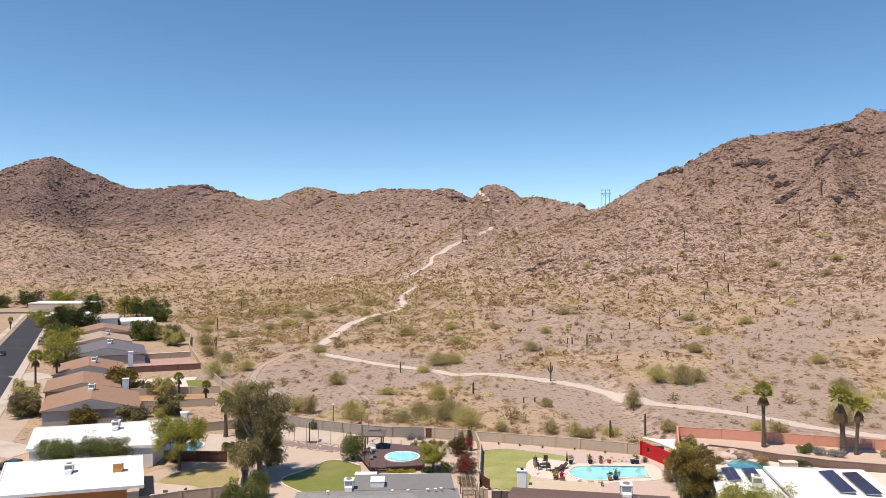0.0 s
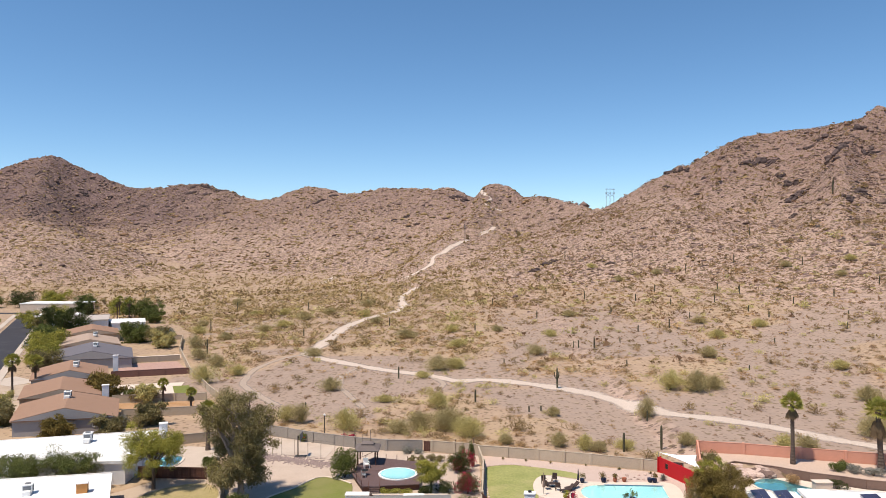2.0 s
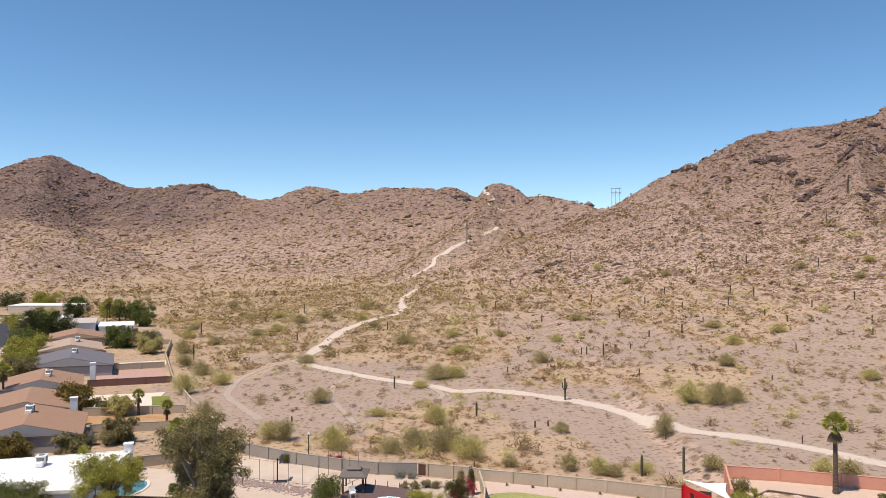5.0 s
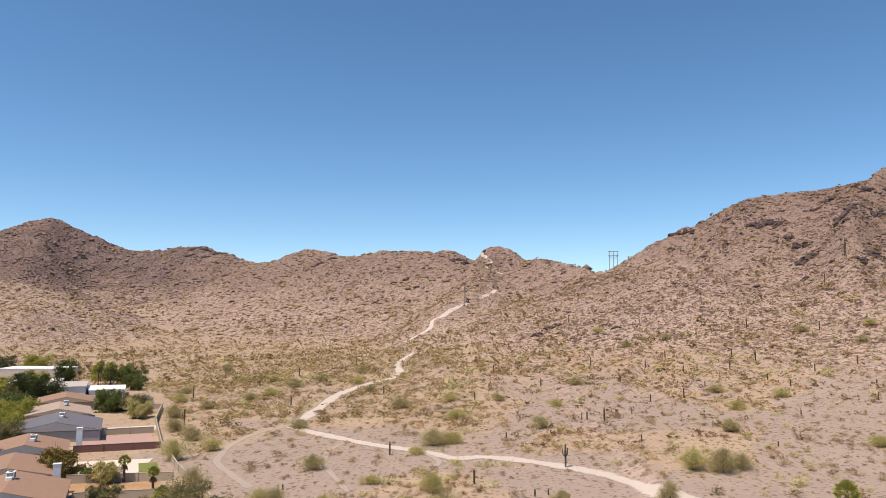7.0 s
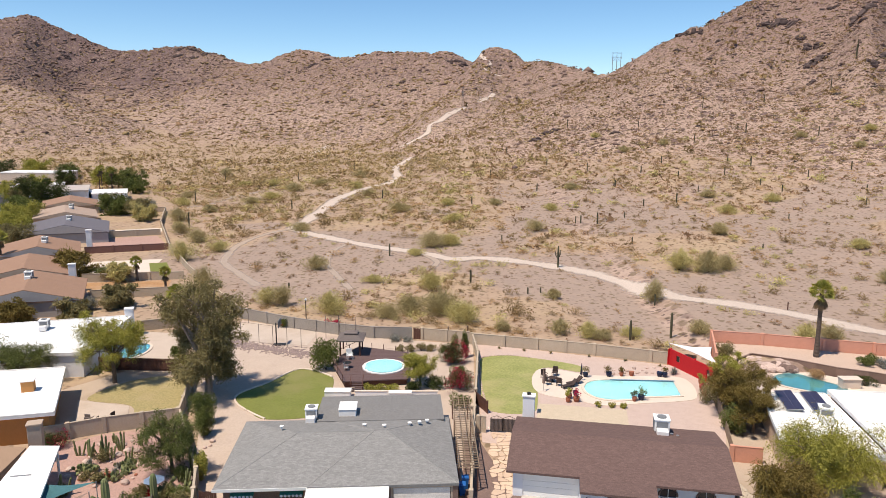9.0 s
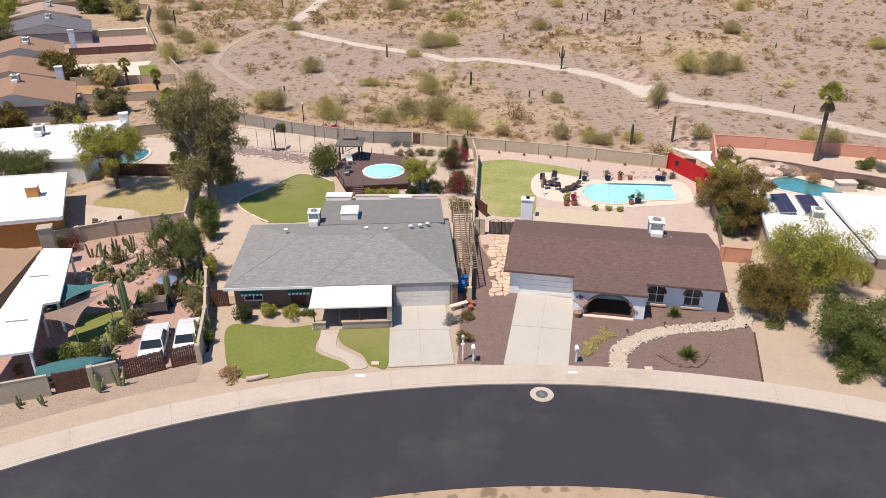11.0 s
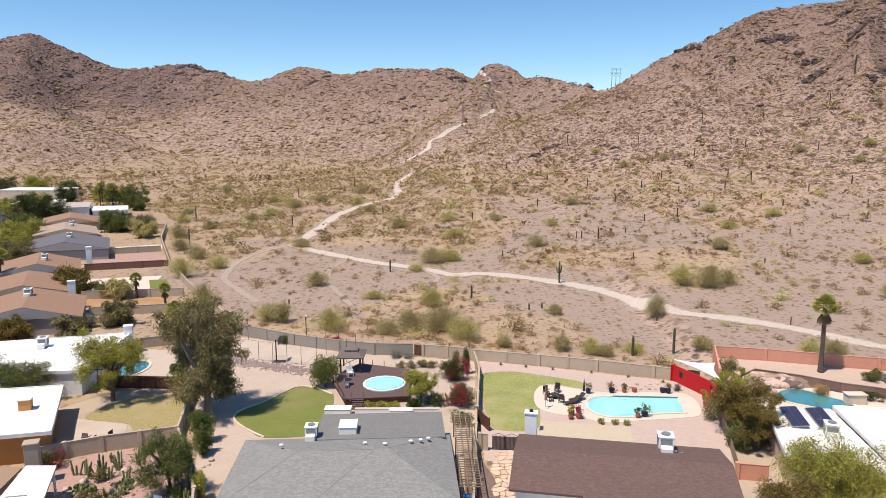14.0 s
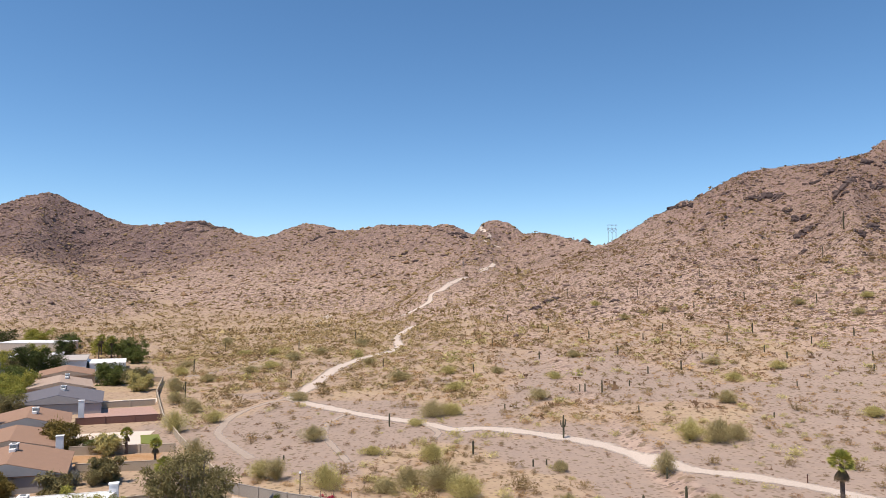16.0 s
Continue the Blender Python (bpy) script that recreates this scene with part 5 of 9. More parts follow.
def dome(n, r, h, rnd, blobs=9, base=0.05):
    """Points of an uneven bush: several lumps about the ground."""
    c = np.stack([rnd.randn(blobs) * r * 0.38, rnd.randn(blobs) * r * 0.38, h * (0.3 + 0.4 * rnd.rand(blobs))], 1)
    k = rnd.randint(0, blobs, n)
    d = rnd.randn(n, 3)
    d /= np.linalg.norm(d, axis=1)[:, None]
    rad = (0.45 + 0.55 * rnd.rand(n) ** 0.7)[:, None]
    p = c[k] + d * rad * np.array([r * 0.5, r * 0.5, h * 0.38])
    p[:, 2] = np.maximum(p[:, 2], base * h)
    return p


def blades(a, b, w, rnd):
    """Thin leaf-sprig triangles from points a to points b."""
    d = b - a
    side = np.cross(d, rnd.randn(len(a), 3))
    side *= (w / (np.linalg.norm(side, axis=1) + 1e-9))[:, None]
    return np.stack([a - side, a + side, b], 1).reshape(-1, 3), np.arange(len(a) * 3).reshape(-1, 3)


def sprigs(n, r, h, rnd, width, bunches=9):
    """A broom-like desert shrub: sprigs fanning up and out from several bunches at the foot."""
    az, el = rnd.rand(bunches) * 6.283, np.radians(25 + 60 * rnd.rand(bunches))
    k = rnd.randint(0, bunches, n)
    a2, e2 = az[k] + rnd.randn(n) * 0.45, np.clip(el[k] + rnd.randn(n) * 0.3, 0.08, 1.5)
    ln = (0.75 + 0.35 * rnd.rand(bunches))[k]
    d = np.stack([np.cos(a2) * np.cos(e2) * r, np.sin(a2) * np.cos(e2) * r, np.sin(e2) * h], 1) * ln[:, None]
    t0 = 0.12 + 0.75 * rnd.rand(n)
    t1 = np.minimum(t0 + 0.22 + 0.18 * rnd.rand(n), 1.08)
    a = d * t0[:, None] + rnd.randn(n, 3) * 0.05 * r
    b = d * t1[:, None] + rnd.randn(n, 3) * 0.10 * r
    a[:, 2], b[:, 2] = np.maximum(a[:, 2], 0.02), np.maximum(b[:, 2], 0.04)
    return blades(a, b, width * (0.6 + 0.8 * rnd.rand(n)), rnd)


def bush(name, label, x, y, r, h, material, n=500, leaf=0.16, seed=0, z=None, category="bush", group="", flowers=None, stems=True, broom=False):
    rnd = np.random.RandomState(seed + 11)
    z = float(ground_z(x, y)) if z is None else z
    n = int(n * 2.4)
    leaf *= 0.8
    b = thing(name, label, category, Matrix.Translation((x, y, z)) @ Matrix.Rotation(seed * 1.7, 4, "Z"), group)
    if broom:
        n = int(n * 1.7)
        nb = n // 3
        v1, f1 = leaves(dome(n - nb, r, h, rnd, 16, 0.12), 0.10 + 0.012 * r, rnd)
        v2, f2 = sprigs(nb, r * 1.05, h * 1.02, rnd, 0.012 + 0.004 * r, 14)
        v, f = np.concatenate([v1, v2]), np.concatenate([f1, f2 + len(v1)])
    else:
        v, f = leaves(dome(n, r, h, rnd), leaf, rnd)
    o = new("foliage", array_mesh("foliage", v, f, material, np.repeat(rnd.rand(n) * 0.25 + 0.15, 3)))
    o.parent = b
    if flowers:
        v, f = leaves(dome(n // 2, r * 1.04, h * 1.04, rnd), leaf * 0.8, rnd)
        o = new("blossom", array_mesh("blossom", v, f, flowers, np.repeat(rnd.rand(n // 2) * 0.5, 3)))
        o.parent = b
    if stems:
        bm = bmesh.new()
        for i in range(5):
            a = i * 1.3 + seed
            add_tube(bm, [(0, 0, -0.1), (math.cos(a) * r * 0.25, math.sin(a) * r * 0.25, h * 0.35), (math.cos(a) * r * 0.5, math.sin(a) * r * 0.5, h * 0.65)], [0.05, 0.035, 0.012], 5)
        part("trunk", bm, BARK, b)
    return b


def tree(name, label, x, y, h, r, leafm, barkm, n=3500, leaf=0.2, seed=0, z=None, fork=0.3, droop=0.0, limbs=9, group="", lean=(0, 0), low=0.35, trunk_r=None, feather=0.3):
    """A tapered trunk, forking limbs, and leaf clumps and hanging sprigs round the twig ends."""
    rnd = np.random.RandomState(seed + 101)
    z = float(ground_z(x, y)) if z is None else z
    t = thing(name, label, "tree", Matrix.Translation((x, y, z)), group)
    bm = bmesh.new()
    tr = trunk_r or h * 0.024 + 0.04
    top = Vector((lean[0] * h * fork, lean[1] * h * fork, h * fork))
    add_tube(bm, [(0, 0, -0.2), (top.x * 0.4 + 0.05, top.y * 0.4, h * fork * 0.5), tuple(top)], [tr * 1.3, tr, tr * 0.85], 8)
    tips = []
    for i in range(limbs):
        a = 2 * math.pi * (i * 0.382 + 0.25 * rnd.rand())
        up = low + (0.95 - low) * ((i * 0.7549 + 0.2) % 1.0)
        rad = r * (0.25 + 0.75 * math.sqrt(max(0.05, 1 - ((up - 0.58) / 0.48) ** 2))) * (0.4 + 0.55 * ((i * 0.569 + 0.3 * rnd.rand()) % 1.0))
        end = Vector((math.cos(a) * rad + lean[0] * h * 0.5, math.sin(a) * rad + lean[1] * h * 0.5, h * up))
        mid = top.lerp(end, 0.5) + Vector((rnd.randn() * r * 0.08, rnd.randn() * r * 0.08, h * 0.05))
        add_tube(bm, [tuple(top), tuple(mid), tuple(end)], [tr * 0.6, tr * 0.38, tr * 0.14], 6)
        tips.append(end)
        for k in range(5):
            d = Vector((rnd.randn(), rnd.randn(), rnd.randn() * 0.7)).normalized() * r * (0.2 + 0.26 * rnd.rand())
            e = mid.lerp(end, 0.3 + 0.7 * rnd.rand()) + d
            add_tube(bm, [tuple(mid.lerp(end, 0.5)), tuple(e)], [tr * 0.22, tr * 0.07], 4)
            tips.append(e)
    part("trunk", bm, barkm, t)
    tips = np.array([tuple(q) for q in tips])
    n = int(n * 3.1)
    k = rnd.randint(0, len(tips), n)
    clump = (r * (0.13 + 0.18 * rnd.rand(len(tips)) ** 1.2))[k][:, None]
    d = rnd.randn(n, 3)
    d /= np.linalg.norm(d, axis=1)[:, None]
    p = tips[k] + d * clump * (rnd.rand(n, 1) ** 0.45) * (1 + 0.35 * (rnd.rand(n, 1) < 0.12)) * np.array([1.0, 1.0, 0.75])
    if droop:
        p[:, 2] -= droop * rnd.rand(n) ** 2
    p[:, 2] = np.maximum(p[:, 2], 0.15)
    nf = int(n * feather)
    v, f = leaves(p[nf:], leaf * 0.7, rnd)
    ln = leaf * (0.9 + 1.3 * rnd.rand(nf, 1))
    out = d[:nf] * 0.8 + rnd.randn(nf, 3) * 0.5 + np.array([0, 0, -0.25 - 0.5 * min(droop, 1.5)])
    v2, f2 = blades(p[:nf], p[:nf] + out * ln, leaf * 0.14 * (0.6 + 0.8 * rnd.rand(nf)), rnd)
    v, f = np.concatenate([v, v2]), np.concatenate([f, f2 + len(v)])
    tone = (rnd.rand(len(tips)) * 0.4 + 0.05)[k]
    o = new("crown", array_mesh("crown", v, f, leafm, np.repeat(np.concatenate([tone[nf:], tone[:nf]]), 3)))
    o.parent = t
    return t


def palm_mesh(rnd, fronds, length, droopy):
    """Folded fan fronds on stalks round one point."""
    V, F = [], []
    for i in range(fronds):
        a = i * 2.399 + rnd.rand() * 0.3
        el = radians(88 - 150 * ((i + 0.5) / fronds) ** 1.05 * droopy) + rnd.randn() * 0.08
        d = np.array([math.cos(a) * math.cos(el), math.sin(a) * math.cos(el), math.sin(el)])
        side = np.array([-math.sin(a), math.cos(a), 0])
        turn = rnd.randn() * 0.6
        side = side * math.cos(turn) + np.cross(d, side) * math.sin(turn)
        up = np.cross(d, side)
        s = length * (0.85 + 0.3 * rnd.rand())
        base = d * s * 0.45
        k = len(V)
        V += [side * 0.03, -side * 0.03, base]
        F.append((k, k + 1, k + 2))
        for j in range(9):
            w = radians(-48 + 12 * j)
            tip = base + (d * math.cos(w) + side * math.sin(w)) * s * 0.62 * (1 - 0.12 * abs(j - 4) / 4) - np.array([0, 0, 0.07 * s * abs(math.sin(w)) + 0.03 * s])
            m1 = base + (d * math.cos(w - 0.1) + side * math.sin(w - 0.1)) * s * 0.33
            m2 = base + (d * math.cos(w + 0.1) + side * math.sin(w + 0.1)) * s * 0.33 + up * 0.03
            k = len(V)
            V += [base, m1, tip, m2]
            F += [(k, k + 1, k + 2), (k, k + 2, k + 3)]
    return np.array(V), np.array(F)


def palm(x, y, h, label, seed=0, z=None, r=0.22, crown=1.3, skirt=True, lean=0.0, shag=1.0):
    rnd = np.random.RandomState(seed + 5)
    z = float(ground_z(x, y)) if z is None else z
    p = thing("fan_palm", label, "palm tree", Matrix.Translation((x, y, z)), "fan palms")
    bm = bmesh.new()
    n = max(8, int(h / 0.22))
    add_tube(bm, [(lean * (k / n) ** 1.3, 0, h * k / n - 0.1) for k in range(n + 1)], [r * (1.45 - 0.5 * min(1, k / n * 3)) * (1.0 if k % 2 else 1.14) for k in range(n + 1)], 10)
    part("trunk", bm, PALMBARK, p)
    V, F = palm_mesh(rnd, 58, crown * 0.9, 0.82)
    o = new("crown", array_mesh("crown", V + np.array([lean, 0, h]), F, L_PALM, np.full(len(V), 0.2)))
    o.parent = p
    if skirt:
        V, F = palm_mesh(rnd, 64, crown * 1.1, 1.0)
        V[:, 2] = (-np.abs(V[:, 2]) * 0.7 - np.hypot(V[:, 0], V[:, 1]) * 0.9) * shag - 0.05
        V[:, :2] *= 0.46
        o = new("dead_frond_skirt", array_mesh("dead_frond_skirt", V + np.array([lean, 0, h]), F, L_STRAW, np.full(len(V), 0.2)))
        o.parent = p
    return p


def ribbed(bm, pts, radii, ribs=12):
    """A ribbed cactus column with a rounded top."""
    sides = ribs * 2
    rings = []
    for p, r in zip(pts, radii):
        rings.append([bm.verts.new((p[0] + math.cos(2 * math.pi * k / sides) * r * (1.0 if k % 2 else 0.82), p[1] + math.sin(2 * math.pi * k / sides) * r * (1.0 if k % 2 else 0.82), p[2])) for k in range(sides)])
    for a, b in zip(rings, rings[1:]):
        for k in range(sides):
            bm.faces.new((a[k], a[(k + 1) % sides], b[(k + 1) % sides], b[k]))
    bm.faces.new(rings[-1])


def saguaro(x, y, h, arms=0, seed=0, z=None, r=0.24, label="tall grey-green saguaro cactus standing in the desert", material=None):
    rnd = np.random.RandomState(seed)
    z = float(ground_z(x, y)) if z is None else z
    s = thing("saguaro", label, "cactus", Matrix.Translation((x, y, z)) @ Matrix.Rotation(seed * 0.9, 4, "Z"), "saguaros")
    bm = bmesh.new()
    ribbed(bm, [(0, 0, -0.2), (0, 0, h * 0.3), (0, 0, h * 0.8), (0, 0, h * 0.94), (0, 0, h * 0.985), (0, 0, h)], [r * 0.8, r, r * 0.95, r * 0.75, r * 0.45, r * 0.1], 9)
    part("column", bm, material or SAGUARO, s)
    for i in range(arms):
        a = 2.4 * i + rnd.rand()
        z0 = h * (0.4 + 0.15 * rnd.rand())
        d = r * 2.6
        bm = bmesh.new()
        add_tube(bm, [(0, 0, z0), (math.cos(a) * d * 0.7, math.sin(a) * d * 0.7, z0 + 0.05), (math.cos(a) * d, math.sin(a) * d, z0 + 0.45), (math.cos(a) * d * 1.05, math.sin(a) * d * 1.05, z0 + h * 0.3)], [r * 0.55, r * 0.62, r * 0.62, r * 0.35], 9)
        part("arm", bm, material or SAGUARO, s)
    return s


def cactus_clump(x, y, h, n, seed, label="clump of upright columnar cacti in gravel"):
    rnd = np.random.RandomState(seed)
    c = thing("columnar_cactus", label, "cactus", Matrix.Translation((x, y, 0.03)), "columnar cacti")
    for i in range(n):
        bm = bmesh.new()
        dx, dy, hh, rr = rnd.randn() * 0.25, rnd.randn() * 0.25, h * (0.55 + 0.5 * rnd.rand()), 0.08 + 0.03 * rnd.rand()
        ribbed(bm, [(dx * 0.6, dy * 0.6, -0.1), (dx, dy, hh * 0.5), (dx * 1.3, dy * 1.3, hh * 0.93), (dx * 1.35, dy * 1.35, hh)], [rr * 0.9, rr, rr * 0.85, rr * 0.2], 6)
        part("stem", bm, CACTUS, c)


def prickly_pear(x, y, r, seed, label="sprawling prickly pear cactus with flat pads"):
    rnd = np.random.RandomState(seed)
    c = thing("prickly_pear", label, "cactus", Matrix.Translation((x, y, 0.03)), "prickly pears")
    for i in range(28):
        d = rnd.randn(3) * np.array([r * 0.4, r * 0.4, 0])
        zz = 0.2 + rnd.rand() * r * 0.9 * max(0.2, 1 - np.hypot(d[0], d[1]) / r)
        m = Matrix.Translation((d[0], d[1], zz)) @ Matrix.Rotation(rnd.rand() * 6.3, 4, "Z") @ Matrix.Rotation(rnd.randn() * 0.4, 4, "X") @ Matrix.Diagonal((0.19, 0.045, 0.25, 1))
        shared("pad", PAD, c, m)


pad_bm = bmesh.new()
bmesh.ops.create_uvsphere(pad_bm, u_segments=8, v_segments=5, radius=1)
PAD = bpy.data.meshes.new("pad")
pad_bm.to_mesh(PAD)
pad_bm.free()
PAD.materials.append(CACTUS)


def spiky(name, label, x, y, r, h, material, n=60, seed=0, z=None, category="plant"):
    """A rosette of blades: grass tuft, aloe or yucca."""
    rnd = np.random.RandomState(seed)
    z = float(ground_z(x, y)) + 0.03 if z is None else z
    V, F = [], []
    for i in range(n):
        a, el = rnd.rand() * 6.283, radians(15 + 70 * rnd.rand())
        d = np.array([math.cos(a) * math.cos(el) * r, math.sin(a) * math.cos(el) * r, math.sin(el) * h])
        s = np.array([-math.sin(a), math.cos(a), 0]) * 0.035
        k = len(V)
        V += [s, -s, d * 0.55 + s * 1.2, d * 0.55 - s * 1.2, d - np.array([0, 0, 0.15 * h * math.cos(el)])]
        F += [(k, k + 1, k + 3), (k, k + 3, k + 2), (k + 2, k + 3, k + 4)]
    o = thing(name, label, category, Matrix.Translation((x, y, z)))
    q = new("rosette", array_mesh("rosette", np.array(V), np.array(F), material, np.full(len(V), 0.3)))
    q.parent = o
    return o


# trees and hedges of the near gardens
tree("eucalyptus_tree", "tall olive-green eucalyptus tree with pale limbs", -26.1, 99.8, 14.2, 4.7, L_OLIVE, PALEBARK, 13500, 0.27, 3, 0, 0.22, 0.35, 26, low=0.16, trunk_r=0.42, feather=0.3)
palm(-37.6, 121.5, 6.8, "shaggy fan palm beside a back-yard pool", 21, 0, 0.3, 1.7)
palm(-35.9, 123.6, 5.6, "shaggy fan palm beside a back-yard pool", 22, 0, 0.3, 1.6)
tree("palo_verde_tree", "bright lime-green palo verde tree over a pool", -39.0, 103.8, 8.2, 4.3, L_LIME, BARK, 6400, 0.22, 2, 0, 0.4, 0.3, 12, low=0.5, feather=0.4)
tree("mesquite_tree", "spreading dark green mesquite tree between white roofs", -55.6, 100.6, 5.0, 4.0, L_MESQUITE, BARK, 4600, 0.19, 3, 0, 0.4, 0.2, 12, low=0.5, feather=0.45)
tree("mesquite_tree", "spreading dark green mesquite tree between white roofs", -49.6, 102.4, 5.2, 3.6, L_MESQUITE, BARK, 4200, 0.19, 4, 0, 0.4, 0.2, 12, low=0.5, feather=0.45)
tree("olive_tree", "dark olive tree in the cactus garden", -23.6, 81.6, 5.6, 2.9, L_MESQUITE, BARK, 5200, 0.17, 5, 0, 0.3, 0.3, 13, low=0.25, feather=0.5)
bush("clipped_hedge", "tall clipped green hedge along the side yard", -24.0, 92.4, 1.25, 3.6, L_GREEN, 2200, 0.15, 1, 0, "hedge")
bush("clipped_hedge", "tall clipped green hedge along the side yard", -22.9, 89.4, 1.1, 3.0, L_GREEN, 1800, 0.15, 2, 0, "hedge")
bush("slim_shrub", "slim yellow-green upright shrub by the side wall", -20.4, 80.2, 0.7, 3.0, L_LIME, 1100, 0.13, 3, 0)
bush("slim_shrub", "small yellow-green shrub at the side gate", -18.3, 71.4, 0.7, 1.6, L_LIME, 700, 0.12, 4, 0)
bush("slim_shrub", "small green shrub at the side wall", -17.8, 69.8, 0.6, 1.3, L_GREEN, 600, 0.12, 5, 0)
tree("acacia_tree", "bright yellow-green acacia tree behind the house", -1.6, 103.2, 4.0, 2.1, L_LIME, BARK, 4600, 0.16, 6, 0, 0.25, 0.0, 16, low=0.35)
bush("dark_shrub", "dark green shrub under the yellow tree", 0.6, 102.6, 1.3, 1.7, L_DARK, 900, 0.15, 6, 0)
bush("dark_shrub", "dark green shrub beside the deck", -2.6, 101.4, 1.1, 1.4, L_DARK, 800, 0.15, 7, 0)
for i, x in enumerate((-7.6, -6.2, -4.9)):
    bush("lantana_bush", "low yellow-green bush in front of the deck", x, 101.3, 0.85, 1.0, L_LIME, 600, 0.12, 8 + i, 0, group="bushes below the deck")
bush("flowering_shrub", "tall round green shrub with pale flowers", -13.9, 108.6, 2.1, 3.9, L_GREEN, 3200, 0.17, 11, 0)
bush("bougainvillea", "crimson bougainvillea against the side wall", 2.5, 111.2, 1.7, 3.0, L_DARK, 1800, 0.16, 12, 0, flowers=L_RED)
bush("bougainvillea", "crimson bougainvillea against the side wall", 3.0, 105.2, 1.1, 2.0, L_GREEN, 900, 0.15, 13, 0)
bush("bougainvillea", "crimson bougainvillea against the side wall", 3.3, 102.0, 1.4, 2.6, L_DARK, 1500, 0.15, 14, 0, flowers=L_RED)
bush("side_bush", "rounded green bush beside the lattice", 3.4, 96.8, 1.3, 1.5, L_GREEN, 1000, 0.14, 15, 0)
bush("cypress", "slim dark green cypress by the wall", 4.3, 113.4, 0.65, 4.2, L_GREEN, 1300, 0.14, 16, 0)
bush("cypress", "slim olive cypress by the wall", 2.9, 114.6, 0.7, 3.0, L_OLIVE, 1000, 0.14, 17, 0)
bush("red_bush", "round dark red bush by the sports court", -15.4, 125.8, 1.2, 1.7, L_RED, 1000, 0.15, 18, 0, flowers=L_DARK)
bush("round_bush", "small round green bush by the court", -23.4, 127.4, 0.9, 1.6, L_GREEN, 800, 0.14, 19, 0)
bush("sage_bush", "low silvery sage bush by the back wall", -5.9, 120.6, 1.3, 1.0, L_SAGE, 600, 0.14, 20, 0)
bush("sage_bush", "low silvery sage bush by the back wall", -4.0, 120.4, 0.8, 0.8, L_SAGE, 400, 0.14, 21, 0)
for i, (x, y) in enumerate(((-4.6, 115.6), (-3.2, 115.9), (-1.8, 116.2), (-0.4, 116.2), (1.2, 115.6))):
    bush("low_shrub", "low olive shrub behind the deck rail", x, y, 0.75, 1.1, L_OLIVE, 400, 0.14, 22 + i, 0, group="shrubs behind the deck")
bush("clipped_ball", "dark green clipped ball bush by the house", -15.6, 73.3, 0.95, 1.7, L_DARK, 1300, 0.12, 30, 0)
bush("golden_ball", "golden-green clipped ball bush", -13.7, 73.7, 0.75, 1.3, L_LIME, 1000, 0.11, 31, 0)
bush("golden_ball", "golden-green low clipped bush", -11.7, 73.9, 0.9, 1.0, L_LIME, 1000, 0.11, 32, 0)
bush("low_shrub", "low green border shrub", -10.3, 74.0, 0.6, 0.7, L_GREEN, 400, 0.11, 33, 0)
bush("dry_grass_clump", "dry straw grass clump at the lawn corner", -14.8, 65.7, 1.0, 0.6, L_DRY, 500, 0.14, 34, 0)
tree("olive_tree", "olive-brown tree beside the pool fence", 33.2, 94.2, 6.0, 2.9, L_BROWN, BARK, 7500, 0.2, 7, 0, 0.25, 0.4, 14, low=0.25, feather=0.4)
tree("olive_tree", "dark olive tree beside the brown house", 33.4, 90.4, 5.2, 2.8, L_BROWN, BARK, 6500, 0.17, 8, 0, 0.3)
tree("lime_tree", "bright green young tree by the red wall", 34.9, 100.6, 4.6, 2.3, L_LIME, BARK, 3600, 0.16, 9, 0, 0.3)
bush("dark_shrub", "dense olive shrub along the board fence", 32.6, 97.6, 1.6, 3.2, L_OLIVE, 1700, 0.16, 95, 0)
bush("dark_shrub", "dense olive shrub along the board fence", 31.6, 90.6, 1.5, 3.0, L_MESQUITE, 1600, 0.16, 96, 0)
bush("round_bush", "rounded olive bush in the terrace corner", 38.9, 111.4, 1.5, 2.0, L_OLIVE, 1100, 0.16, 35)
tree("palo_verde_tree", "feathery light green palo verde beside the solar house", 35.0, 79.6, 5.8, 4.3, L_LIME, BARK, 12000, 0.18, 10, 0, 0.3, 0.8, 18, low=0.25, feather=0.55)
tree("acacia_tree", "brownish acacia tree at the front of the lot", 29.2, 74.3, 4.6, 3.1, L_BROWN, BARK, 7000, 0.2, 11, 0, 0.25, 0.5, 13, low=0.25, feather=0.6)
tree("mesquite_tree", "broad dark green mesquite on bare sand", 33.9, 67.7, 4.4, 4.3, L_GREEN, BARK, 11000, 0.2, 12, 0, 0.2, 0.4, 18, low=0.12, feather=0.6)
bush("low_shrub", "low green shrub on bare sand", 29.0, 72.4, 0.9, 0.6, L_GREEN, 500, 0.12, 36, 0)
bush("round_bush", "small round green bush on bare sand", 31.1, 64.8, 0.5, 0.6, L_GREEN, 400, 0.1, 37, 0)
tree("bare_tree", "dry brown vine over the arched porch", 46.5, 75.6, 5.2, 3.0, L_DRY, BARK, 2600, 0.17, 13, 0, 0.3)
palm(50.0, 109.8, 8.8, "tall fan palm before a salmon wall", 1, 1.5, 0.26, 1.75, True, -0.1)
palm(60.4, 106.2, 8.6, "tall shaggy fan palm before a salmon wall", 2, 1.5, 0.34, 2.0, True, -0.5, 1.5)
palm(62.0, 105.7, 7.4, "slim fan palm before a salmon wall", 3, 1.5, 0.24, 1.5, True, 0.45, 1.3)
